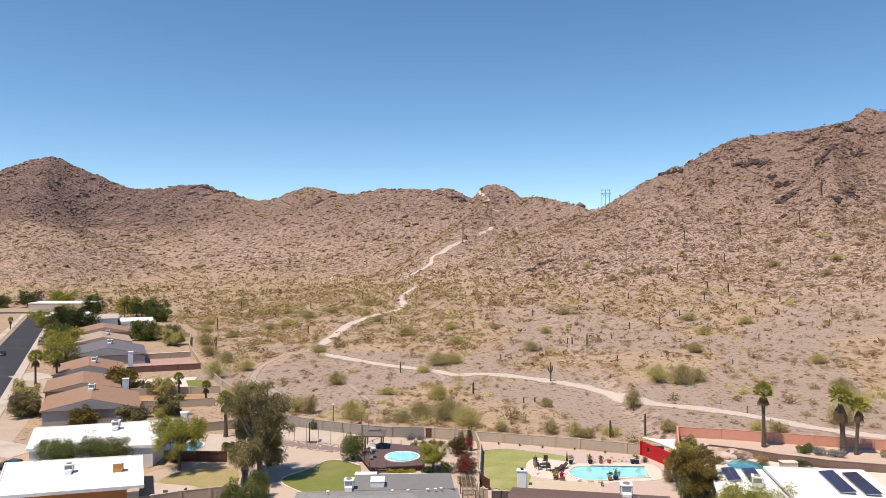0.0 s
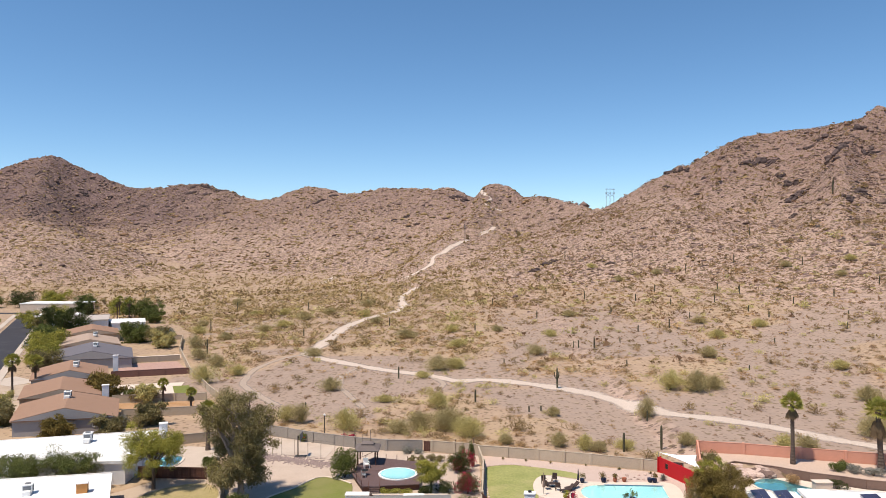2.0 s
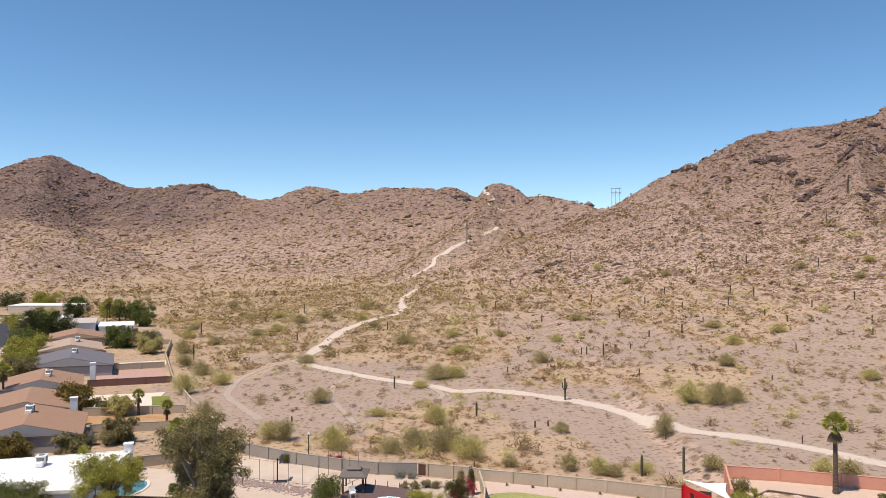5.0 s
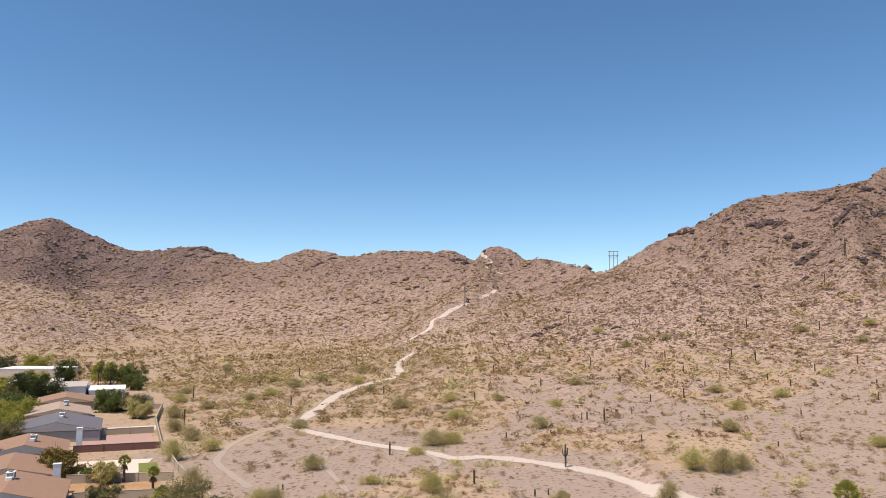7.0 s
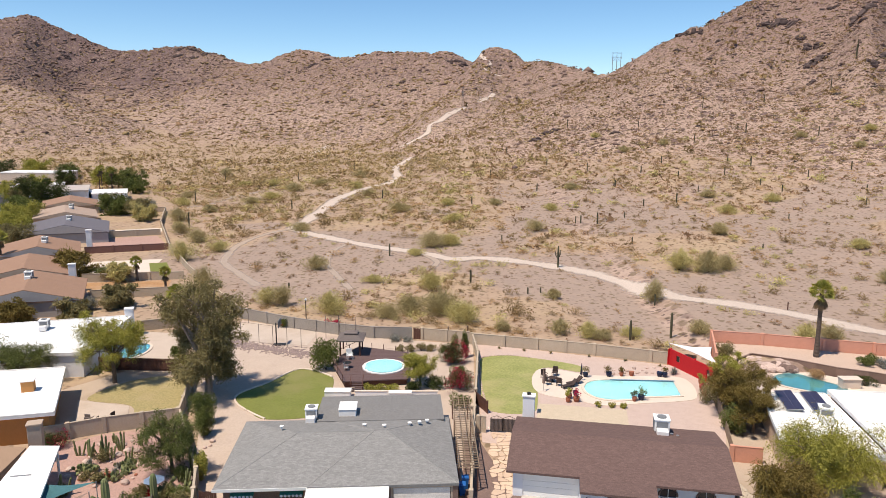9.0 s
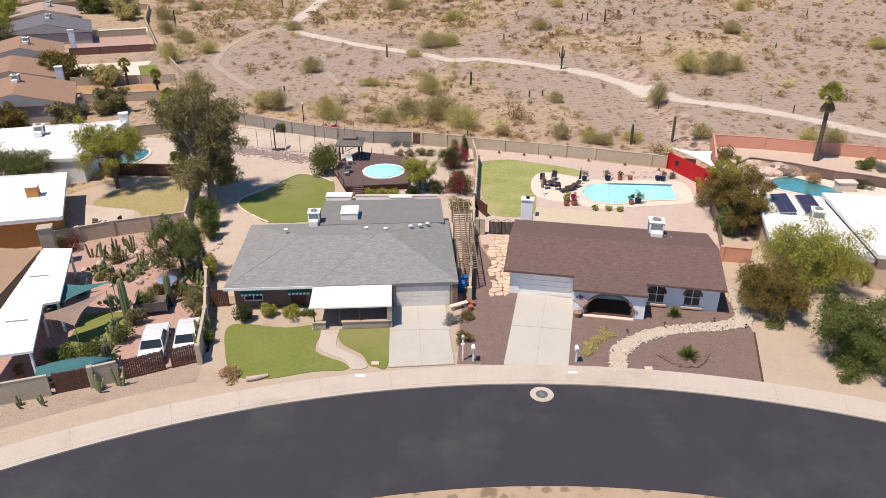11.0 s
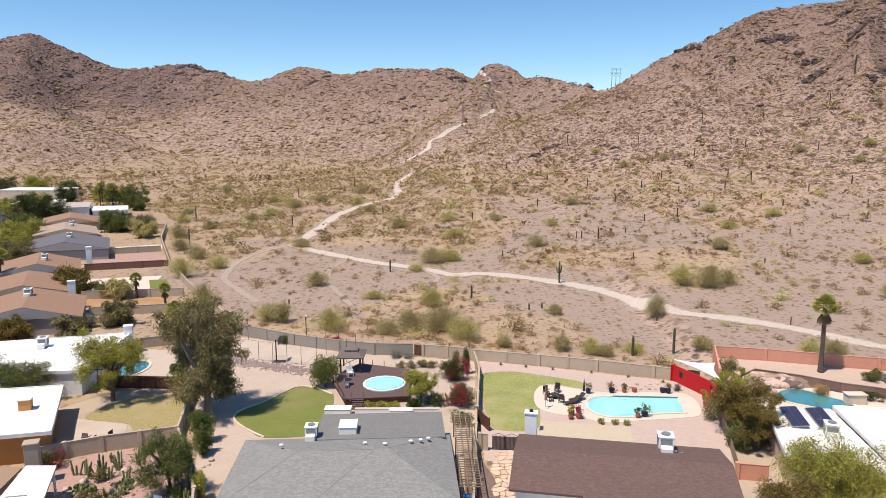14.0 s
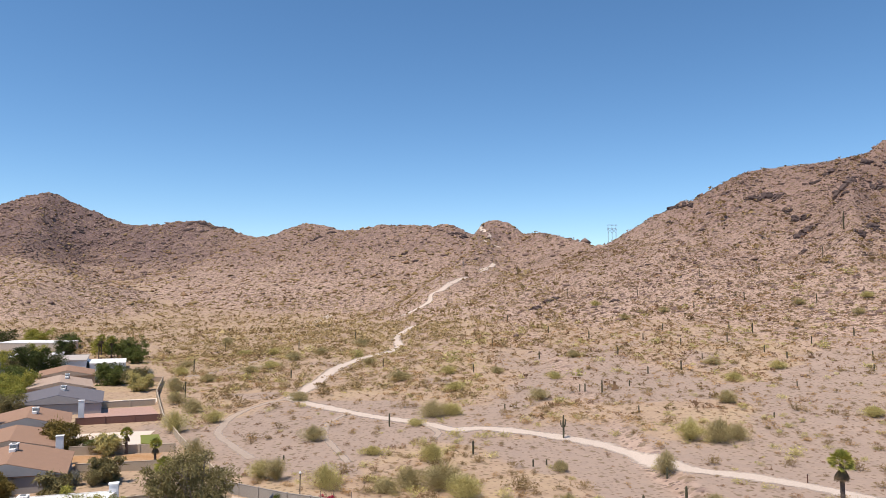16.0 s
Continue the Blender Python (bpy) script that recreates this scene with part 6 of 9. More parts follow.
for i, (x, y, m_) in enumerate(((54.6, 106.4, L_GREEN), (56.4, 105.6, L_SAGE), (58.2, 104.4, L_SAGE), (55.6, 107.0, L_GREEN), (66, 104, L_OLIVE), (47.6, 104.4, L_DRY), (52.0, 102.2, L_DARK))):
    bush("terrace_shrub", "rounded shrub on the gravel terrace", x, y, 1.1, 1.2, m_, 700, 0.14, 40 + i, 1.56 if i < 5 else 0.57, group="terrace shrubs")
bush("low_shrub", "low brown shrub beside the driveway", 3.0, 70.2, 0.7, 0.9, L_BROWN, 500, 0.11, 48, 0)
bush("low_shrub", "low brown shrub at the side path", 3.3, 73.6, 0.7, 0.6, L_BROWN, 450, 0.11, 49, 0)
spiky("aloe", "green aloe tuft in brown gravel", 21.0, 73.9, 0.95, 1.0, L_GREEN, 90, 1, 0.05)
spiky("aloe", "green aloe tuft inside a stone ring", 20.4, 67.8, 1.15, 1.2, L_GREEN, 90, 2, 0.05)
spiky("agave", "spiky agave by the red screen", 30.7, 107.2, 0.9, 1.1, L_SAGE, 70, 3, 0.05)
for i, (x, y) in enumerate(((12.6, 68.4), (13.2, 69.3), (13.9, 70.1), (14.6, 71.2))):
    bush("ground_cover", "low strip of green ground cover in gravel", x, y, 0.7, 0.22, L_PALOVERDE, 350, 0.11, 50 + i, 0.05, stems=False, group="ground cover")
for i, (x, y) in enumerate(((9.2, 117.2), (12.6, 116.3), (16.2, 115.2), (21.2, 113.8), (25.8, 112.2), (29.8, 110.2))):
    spiky("grass_tuft", "small tuft at the foot of the wall", x, y, 0.4, 0.45, L_OLIVE, 30, 60 + i, 0.03)

for i, (x, y, r, h, m_) in enumerate(((-67.6, 159.8, 1.9, 2.6, L_MESQUITE), (-64.4, 158.4, 2.0, 2.4, L_BROWN), (-61.6, 159.6, 1.8, 2.4, L_OLIVE), (-58.6, 137.4, 1.9, 2.4, L_SAGE), (-55.2, 136.6, 2.1, 2.6, L_OLIVE), (-32.2, 107.6, 1.2, 2.4, L_LIME), (-34.6, 113.0, 1.1, 1.6, L_GREEN), (-41.2, 108.2, 1.5, 2.0, L_OLIVE))):
    bush("yard_shrub", "rounded shrub in a western back yard", x, y, r, h, m_, 1100, 0.19, 140 + i, 0, group="western yard shrubs")

# trees and palms of the western street
WESTERN = [(-92.6, 168.5, 7.0, 0), (-94.5, 163.0, 8.0, 0), (-179, 291, 4.0, 0), (-150, 334, 9.5, 0), (-147, 337, 8.5, 0), (-153, 338, 8.0, 0), (-59.6, 158.5, 4.0, 0), (-50.8, 150.5, 3.6, 0)]
for i, (x, y, h, _) in enumerate(WESTERN):
    palm(x, y, h, "fan palm beside the western street" if h > 5 else "short fan palm in a yard", 30 + i, 0, 0.22, 1.9 if h > 5 else 1.3)
GARDEN_TREES = ([(-143, 273, 10.5, 9.2, L_DARK), (-117, 214, 6.0, 4.6, L_LIME), (-106, 196, 5.5, 4.2, L_OLIVE), (-112, 205, 6.0, 4.4, L_LIME), (-147, 343, 9.0, 7.5, L_GREEN), (-139, 340, 8.0, 6.0, L_GREEN), (-128, 318, 6.0, 5.0, L_GREEN), (-73, 160.5, 5.2, 4.6, L_BROWN), (-62.5, 157.5, 4.0, 2.4, L_PALOVERDE), (-54, 138.5, 4.0, 2.6, L_OLIVE), (-58, 130.6, 3.2, 2.4, L_OLIVE), (-65.5, 128.4, 3.6, 2.6, L_BROWN), (-84.5, 142, 5.5, 3.2, L_PALOVERDE), (-82, 138, 4.5, 3.4, L_OLIVE), (-107, 254, 6.5, 6.0, L_GREEN), (-97, 250, 5.5, 4.5, L_OLIVE), (-92, 240, 5.0, 4.0, L_PALOVERDE)]
        + [(-175, 352, 7.5, 6.0, L_DARK), (-160, 356, 7.0, 6.0, L_LIME), (-198, 398, 7, 6, L_GREEN), (-236, 402, 8.5, 7.5, L_DARK), (-222, 410, 8.0, 8.0, L_LIME), (-252, 398, 7.0, 7, L_GREEN), (-170, 300, 6, 5, L_LIME), (-158, 286, 5.0, 4.2, L_OLIVE), (-146, 266, 4.5, 3.6, L_GREEN), (-176, 330, 6.5, 5.5, L_LIME), (-101, 262, 4.0, 3.6, L_SAGE), (-130, 240, 7.0, 6.0, L_GREEN), (-124, 229, 6.5, 5.5, L_LIME), (-112, 262, 5.0, 4.6, L_GREEN), (-160, 300, 7.0, 6.0, L_OLIVE)])
for i, (x, y, h, r, m_) in enumerate(GARDEN_TREES):
    tone = {L_DARK: "dark green", L_GREEN: "green", L_OLIVE: "olive-green", L_PALOVERDE: "yellow-green", L_LIME: "lime-green", L_BROWN: "brownish", L_SAGE: "grey-green"}[m_]
    tree("garden_tree", "rounded %s tree in a garden beside the houses" % tone, x, y, h, r, m_, BARK, 2400 if r < 8 else 5200, 0.30 + min(r, 6) * 0.035, 60 + i, 0, 0.2, 0.2, 15, "western garden trees", low=0.12)

# palo verdes and large shrubs of the desert
PALO = ([(-0.7, 150, 2.8, 3.2), (0.9, 136.0, 4.2, 3.8), (4.6, 131.0, 3.4, 3.4), (-4.2, 136.0, 3.0, 3.0), (-1.8, 188, 3.6, 3.6), (2.6, 190, 3.0, 2.8), (37.8, 141, 2.2, 4.0), (49, 161, 3.2, 4.0), (54, 158.5, 3.4, 4.4), (58, 160, 2.6, 3.0), (-17.6, 135.2, 3.0, 3.4), (-26.3, 139.5, 2.2, 3.6), (-29.2, 140.6, 2.0, 3.2), (-25.2, 166.5, 2.8, 2.8), (-7.8, 133.2, 2.6, 2.2), (-12.4, 154.8, 1.8, 1.6), (19.0, 124.6, 1.8, 2.3), (22.7, 122.4, 1.7, 2.4)]
        + [(24.8, 121.6, 1.5, 1.8), (38.8, 121.0, 1.8, 2.2), (29.5, 123.2, 1.8, 1.4), (10.6, 126.4, 1.5, 1.7), (52.2, 116.6, 1.9, 2.6), (55.6, 116.4, 2.0, 2.4), (21.2, 145.8, 1.6, 1.8), (4.5, 220, 3.2, 2.4), (-12.5, 241, 4.0, 2.6), (2.5, 246, 2.6, 2.4), (17.7, 245, 2.6, 1.8), (-25.9, 276, 2.8, 2.6), (-32.7, 297, 3.2, 3.0), (-56, 293, 4.0, 3.0), (-61, 277, 4.0, 2.6), (-66, 268, 3.4, 2.4), (-110, 384, 3.6, 4.6), (-92, 274, 3.2, 2.8)]
        + [(-80, 236, 3.6, 4.2), (-57, 177, 3.4, 4.4), (-37.4, 211, 3.0, 2.4), (26, 207, 2.6, 2.8), (34, 235, 2.6, 2.2), (45, 263, 2.6, 2.4), (80, 215, 2.6, 2.4), (68, 190, 2.6, 2.8), (84, 241, 2.6, 2.2), (98, 228, 2.8, 2.4), (146, 310, 2.6, 2.6), (168, 301, 3.0, 2.6), (156, 286, 2.6, 2.4), (80, 331, 2.6, 2.6), (74, 364, 2.8, 2.8), (98, 334, 2.6, 2.6), (-5, 180, 2.0, 1.6), (-62, 200, 3.0, 3.4)]
        + [(-71, 214, 2.8, 3.2), (-52, 186, 2.4, 2.8), (-44, 152, 2.6, 4.2), (-40, 141, 2.2, 2.6), (-75, 250, 3.0, 2.6), (-48, 305, 3.0, 2.8), (-70, 318, 3.2, 3.0), (70, 124, 3.0, 3.2), (78, 134, 3.6, 3.4), (84, 148, 3.0, 2.8), (-35, 330, 3.4, 3.2), (-86, 330, 3.2, 2.8), (-100, 300, 2.8, 2.6), (92, 172, 2.4, 2.2)])
for i, (x, y, r, h) in enumerate(PALO):
    m_ = (L_PALOVERDE, L_BUSH, L_PALOVERDE, L_BUSH, L_BUSH)[i % 5]
    what = "yellow-green palo verde bush on desert gravel" if m_ is L_PALOVERDE else "olive-tan creosote bush on desert gravel"
    bush("desert_bush", what, x, y, r * 1.05, h, m_, int(420 + 300 * r), 0.17, 100 + i, None, "bush", "large desert bushes", broom=True)

for i, (x, y, h, arms) in enumerate(([(25.7, 168.5, 5.6, 5), (-10.9, 179.3, 3.4, 0), (6.6, 155, 3.0, 0), (35.1, 122.4, 4.6, 0), (28.8, 121.4, 3.6, 0), (42.9, 210, 3.8, 0), (72.6, 236, 3.6, 0), (126, 367, 6.5, 0), (114, 281, 4.5, 1), (152, 308, 4.5, 0), (176, 347, 7.5, 0), (39, 213, 2.6, 0), (109, 290, 3.6, 0), (52, 217, 2.0, 0), (95, 365, 3.5, 0), (83, 247, 2.4, 0), (-89.5, 279, 6.0, 1), (-71.7, 222, 5.5, 2)]
        + [(-105, 366, 5.0, 0), (10.5, 247, 3.0, 0), (37.8, 214, 2.4, 0), (66, 394, 5.0, 0), (32, 367, 4.0, 0), (101, 272, 3.4, 0), (87, 300, 3.8, 0), (124, 259, 3.0, 0), (107, 241, 2.6, 0), (105, 252, 2.6, 0), (62, 234, 2.6, 0), (34, 267, 3.4, 0), (53.6, 160.6, 1.2, 0), (37.6, 139.0, 2.4, 0), (-62, 330, 4.6, 0), (-40, 350, 5.0, 0), (200, 372, 8.5, 0), (201.5, 374, 9.5, 1)]
        + [(150, 355, 5.0, 0), (58, 300, 4.0, 0), (20, 300, 4.0, 0), (140, 262, 3.4, 0), (92, 205, 1.6, 0), (72, 175, 1.4, 0), (46, 186, 2.0, 0), (16, 196, 1.6, 0), (-28, 152, 1.2, 0), (17, 149, 1.5, 0), (19.5, 150, 1.2, 0), (118, 215, 2.4, 0), (60, 262, 3.0, 0), (132, 330, 5.0, 0), (75, 285, 3.2, 0), (45, 320, 3.6, 0), (110, 330, 4.4, 0), (160, 268, 3.6, 0)]
        + [(128, 232, 2.6, 0), (84, 270, 2.8, 0), (-20, 268, 3.6, 0), (-48, 250, 3.4, 0)])):
    saguaro(x, y, h * 0.85, arms, i, r=0.2 if h > 2.5 else 0.15)

# scattered low growth and rocks over desert and hills
def scatter(name, label, count, region, size, tris, material, seed, squash=0.75, kind="leaf", keep=None, category="shrubs"):
    """Many small plants or stones as one object."""
    rnd = np.random.RandomState(seed)
    x0, x1, y0, y1 = region
    px, py = rnd.uniform(x0, x1, count * 7), rnd.uniform(y0, y1, count * 7)
    ok = (py > WALL_LINE(px) + 3) & (np.abs(px) < 0.72 * py + 40)
    ok &= (lattice(px, py, 26, seed) + 0.8 * lattice(px, py, 9, seed + 1)) > rnd.uniform(-1.0, 0.9, len(px))
    ok &= grey_flat(px, py) < rnd.uniform(0.1, 1.5, len(px))
    ok &= trail_distance(px, py) > 2.4
    if keep is not None:
        ok &= keep(px, py, rnd)
    px, py = px[ok][:count], py[ok][:count]
    n = len(px)
    pz = ground_z(px, py)
    s = size * np.exp(rnd.randn(n) * 0.45)
    temps = []
    for i in range(8):
        if kind == "leaf":
            half = tris // 3
            v1, f1 = leaves(dome(tris - half, 1.0, 1.0, rnd, 6), 1.75 / math.sqrt(tris), rnd)
            v2, f2 = sprigs(half, 1.1, 1.1, rnd, 0.32 / math.sqrt(tris), 7)
            temps.append((np.concatenate([v1, v2]), np.concatenate([f1, f2 + len(v1)])))
        else:
            bm = bmesh.new()
            if tris > 8:
                bmesh.ops.create_icosphere(bm, subdivisions=1, radius=1)
            else:
                tip = [bm.verts.new(q) for q in ((1, 0, 0), (0, 1, 0), (-1, 0, 0), (0, -1, 0), (0, 0, 0.9), (0, 0, -0.6))]
                for a4 in range(4):
                    bm.faces.new((tip[a4], tip[(a4 + 1) % 4], tip[4]))
                    bm.faces.new((tip[(a4 + 1) % 4], tip[a4], tip[5]))
            bm.verts.index_update()
            v = np.array([tuple(w.co) for w in bm.verts])
            f = np.array([[w.index for w in fc.verts] for fc in bm.faces])
            bm.free()
            v = v * (1 + 0.28 * rnd.randn(len(v), 1)) * np.array([1.1, 0.8, 0.75]) + rnd.randn(len(v), 3) * 0.14
            temps.append((v, f))
    V, F, T = [], [], []
    base = 0
    for i, (tv, tf) in enumerate(temps):
        sel = np.where(np.arange(n) % 8 == i)[0]
        a = rnd.rand(len(sel)) * 6.283
        c, sn = np.cos(a)[:, None], np.sin(a)[:, None]
        sx = s[sel][:, None]
        v = np.stack([(tv[None, :, 0] * c - tv[None, :, 1] * sn) * sx + px[sel][:, None], (tv[None, :, 0] * sn + tv[None, :, 1] * c) * sx + py[sel][:, None], tv[None, :, 2] * sx * squash + pz[sel][:, None] - 0.05], -1)
        V.append(v.reshape(-1, 3))
        F.append((tf[None] + (np.arange(len(sel)) * len(tv))[:, None, None]).reshape(-1, 3) + base)
        base += v.shape[0] * v.shape[1]
        T.append(np.repeat(rnd.rand(len(sel)) * 0.6, len(tv)))
    o = new(name, array_mesh(name, np.concatenate(V), np.concatenate(F), material, np.concatenate(T)))
    return tagged(o, label, category, kind="stuff")


def slope_rock(px, py, rnd):
    z = ground_z(px, py)
    steep = np.hypot(ground_z(px + 4, py) - z, ground_z(px, py + 4) - z) / 4
    return (steep > 0.10 + 0.2 * rnd.rand(len(px))) & ((lattice(px, py, 60, 77) + 0.6 * lattice(px, py, 22, 78)) > rnd.uniform(-1.6, 0.5, len(px)))


def high_rock(px, py, rnd):
    """Stones gather on the upper slopes and along the crags."""
    z = ground_z(px, py)
    return slope_rock(px, py, rnd) & (z + 30 * lattice(px, py, 70, 79) > rnd.uniform(5, 110, len(px)))


def west_hill(px, py, rnd):
    z = ground_z(px, py)
    return (px < -330) & (z > 55 + 40 * lattice(px, py, 90, 80)) & (lattice(px, py, 34, 81) > rnd.uniform(-0.9, 0.6, len(px)))


NEAR, FLAT, SLOPE, HILL, FAR = (-62, 112, 116, 205), (-130, 260, 205, 340), (15, 420, 185, 520), (-420, 420, 330, 720), (-980, 260, 680, 1330)
scatter("creosote_shrubs", "olive-green creosote shrubs dotted over the near flat", 300, NEAR, 1.0, 200, L_CREOSOTE, 201)
scatter("palo_verde_seedlings", "yellow-green shrubs dotted over the near flat", 200, NEAR, 1.0, 160, L_PALOVERDE, 211)
scatter("dry_brush", "straw-brown dry brush dotted over the near flat", 600, NEAR, 0.7, 110, L_DRY, 202, 0.65)
scatter("bursage_tufts", "small brown bursage tufts over the near flat", 1000, NEAR, 0.42, 56, L_BURSAGE, 203, 0.7)
scatter("creosote_shrubs", "olive-green creosote shrubs dotted over the flat", 1700, FLAT, 1.05, 76, L_CREOSOTE, 221)
scatter("palo_verde_seedlings", "yellow-green shrubs dotted over the flat", 900, FLAT, 1.1, 70, L_PALOVERDE, 222)
scatter("dry_brush", "straw-brown dry brush dotted over the flat", 2400, FLAT, 0.75, 40, L_DRY, 223, 0.65)
scatter("bursage_tufts", "small brown bursage tufts over the flat", 3200, FLAT, 0.5, 22, L_BURSAGE, 224, 0.7)
scatter("wash_shrubs", "dense yellow-olive shrubs along the valley wash", 1500, (-135, 10, 225, 430), 1.25, 44, L_SCRUB, 215, 0.8)
scatter("valley_shrubs", "yellow-olive shrubs over the valley floor", 4500, (-420, 60, 330, 720), 1.4, 12, L_SCRUB, 216, 0.75)
scatter("slope_brush", "brown dry brush and cacti pads over the near slope", 7000, SLOPE, 0.65, 10, L_BURSAGE, 213, 0.8)
scatter("slope_shrubs", "olive shrubs over the near slope", 3000, SLOPE, 1.0, 20, L_CREOSOTE, 214, 0.8)
scatter("hill_shrubs", "olive shrubs dotted over the hillsides", 8000, HILL, 1.15, 8, L_CREOSOTE, 204)
scatter("hill_brush", "brown dry brush dotted over the hillsides", 7000, HILL, 0.75, 8, L_BURSAGE, 205, 0.7)
scatter("far_shrubs", "dark shrubs dotted over the far slopes", 11000, FAR, 1.35, 8, L_CREOSOTE, 206, 0.8, "blot")
scatter("far_brush", "brown brush over the far slopes", 8000, FAR, 1.2, 8, L_BURSAGE, 207, 0.7, "blot")
scatter("hillside_rocks", "dark purplish rocks lying on the slopes", 1800, (30, 460, 190, 560), 0.45, 20, ROCKDARK, 208, 1.0, "stone", slope_rock, "rocks")
scatter("hillside_stones", "small dark stones strewn on the slopes", 9000, (20, 460, 190, 560), 0.34, 8, ROCKDARK, 212, 1.0, "stone", slope_rock, "stones")
scatter("crag_rocks", "dark broken rocks gathered on the upper slope", 7000, (60, 460, 330, 560), 0.75, 8, ROCKDARK, 217, 1.0, "stone", high_rock, "rocks")
scatter("far_rocks", "dark purplish rocks on the far slopes", 9000, (-980, 220, 560, 1320), 1.1, 8, ROCKDARK, 209, 1.0, "stone", high_rock, "rocks")
scatter("west_hill_rocks", "dense dark rocks over the western hill", 7000, (-980, -330, 900, 1330), 1.5, 8, ROCKDARK, 218, 1.0, "stone", west_hill, "rocks")

# ---- pools, decks and garden things ----
def water_mat():
    m = bpy.data.materials.new("pool_water")
    m.use_nodes = True
    n, l = m.node_tree.nodes, m.node_tree.links
    p = n["Principled BSDF"]
    p.inputs["Base Color"].default_value = (0.78, 0.96, 0.98, 1)
    p.inputs["Roughness"].default_value, p.inputs["IOR"].default_value = 0.02, 1.33
    p.inputs["Transmission Weight"].default_value = 1.0
    co = n.new("ShaderNodeTexCoord")
    t = n.new("ShaderNodeTexNoise")
    t.inputs["Scale"].default_value = 3.0
    b = n.new("ShaderNodeBump")
    b.inputs["Strength"].default_value, b.inputs["Distance"].default_value = 0.15, 0.03
    l.new(co.outputs["Object"], t.inputs["Vector"])
    l.new(t.outputs["Fac"], b.inputs["Height"])
    l.new(b.outputs[0], p.inputs["Normal"])
    return m


WATER = water_mat()
TILEBLUE = mat("blue_tile", (0.06, 0.16, 0.26), (0.12, 0.28, 0.38), 6.0, 0.3)


def pool(name, label, pts, z, shell, coping, width=0.35, tile=True):
    """A pool: plaster basin, tile line, coping and water."""
    p = thing(name, label, "pool", kind="structure")
    cx, cy = sum(q[0] for q in pts) / len(pts), sum(q[1] for q in pts) / len(pts)
    part("basin", slab(pts, z - 0.1, z + 0.012), shell, p)
    w = part("water", slab(pts, z + 0.02, z + 0.045), WATER, p)
    w.visible_shadow = False
    bm = bmesh.new()
    n = len(pts)
    out = []
    for i in range(n):
        a, b = Vector(pts[i - 1]), Vector(pts[(i + 1) % n])
        d = (b - a).normalized()
        nrm = Vector((d.y, -d.x))
        if nrm.dot(Vector(pts[i]) - Vector((cx, cy))) < 0:
            nrm = -nrm
        out.append(Vector(pts[i]) + nrm * width)
    lo = [bm.verts.new((q[0], q[1], z + 0.09)) for q in pts]
    hi = [bm.verts.new((q.x, q.y, z + 0.09)) for q in out]
    ob = [bm.verts.new((q.x, q.y, z - 0.05)) for q in out]
    ib = [bm.verts.new((q[0], q[1], z - 0.05)) for q in pts]
    for i in range(n):
        j = (i + 1) % n
        bm.faces.new((lo[i], lo[j], hi[j], hi[i]))
        bm.faces.new((hi[i], hi[j], ob[j], ob[i]))
        bm.faces.new((ib[i], ib[j], lo[j], lo[i]))
    bmesh.ops.recalc_face_normals(bm, faces=bm.faces)
    part("coping", bm, coping, p)
    return p


POOL_A = curve_points([(18.3, 102.6), (19.3, 104.3), (21.6, 105.0), (26, 104.9)], 5)[:-1] + [(26, 104.9), (29.7, 104.5), (29.2, 100.0), (25.0, 99.7)] + curve_points([(24.4, 99.7), (23.2, 99.0), (21.0, 98.7), (19.2, 99.4), (18.3, 101.0)], 4)
ground_patch("pool_decking", curve_points([(12.6, 106.6), (14.2, 109.2), (17.2, 108.2), (20.0, 106.8), (24.5, 106.6), (30.4, 106.4), (31.8, 104.2), (31.0, 99.8), (29.0, 98.6), (23.6, 97.8), (19.6, 97.2), (16.4, 98.8), (13.4, 100.2), (12.2, 102.4)], 5, True), 0.075, DECKING, "white cool-deck concrete round the pool", "patio")
pool("swimming_pool_1", "turquoise in-ground swimming pool with white coping", POOL_A, 0.085, WHITEWATERSHELL, DECKING)
tl = thing("tile_spillway", "row of dark blue tiles along the pool's far edge", "tile band")
for i in range(24):
    x = 22.0 + i * 0.33
    part("tile", box(x, x + 0.29, 104.95 - 0.02 * i - 0.1, 104.95 - 0.02 * i + 0.14, 0.12, 0.22), TILEBLUE, tl)

POOL_B = curve_points([(42.7, 105.3), (44.3, 106.1), (45.9, 105.9), (47.6, 103.7), (49.3, 101.5), (48.2, 99.4), (46.1, 99.3), (44.6, 100.2), (42.2, 102.0), (41.8, 103.7)], 5, True)
ground_patch("terrace_decking", [(38.6, 107.6), (41.9, 110.2), (46.4, 107.9), (50.0, 105.1), (53.2, 103.6), (55.8, 102.0), (62.5, 100.1), (72, 96.6), (70, 76), (52.4, 76), (54.9, 92.4), (50.4, 93.0), (36.4, 94.0)], 0.56, DECKING, "pale concrete terrace round the boulder pool", "patio")
pool("swimming_pool_2", "deep blue pool edged with boulders", POOL_B, 0.58, BLUEPLASTER, DECKING)
pool("swimming_pool_3", "kidney-shaped blue pool under trees", curve_points([(-43.3, 112.2), (-43.7, 115.6), (-42.4, 118.0), (-40.4, 117.6), (-39.6, 114.8), (-40.6, 112.0)], 5, True), 0.3, BLUEPLASTER, DECKING)
ground_patch("pool_patio_west", [(-43.9, 111.6), (-44.3, 124.0), (-35.0, 122.6), (-33.8, 110.6), (-38.4, 111.6)], 0.28, PATIO, "pale patio round a back-yard pool", "patio")
ground_patch("pool_patio_far", [(-93, 209.5), (-77.5, 214.8), (-80.5, 226), (-96, 219.5)], 0.1, DECKING, "pale patio round a far pool", "patio")
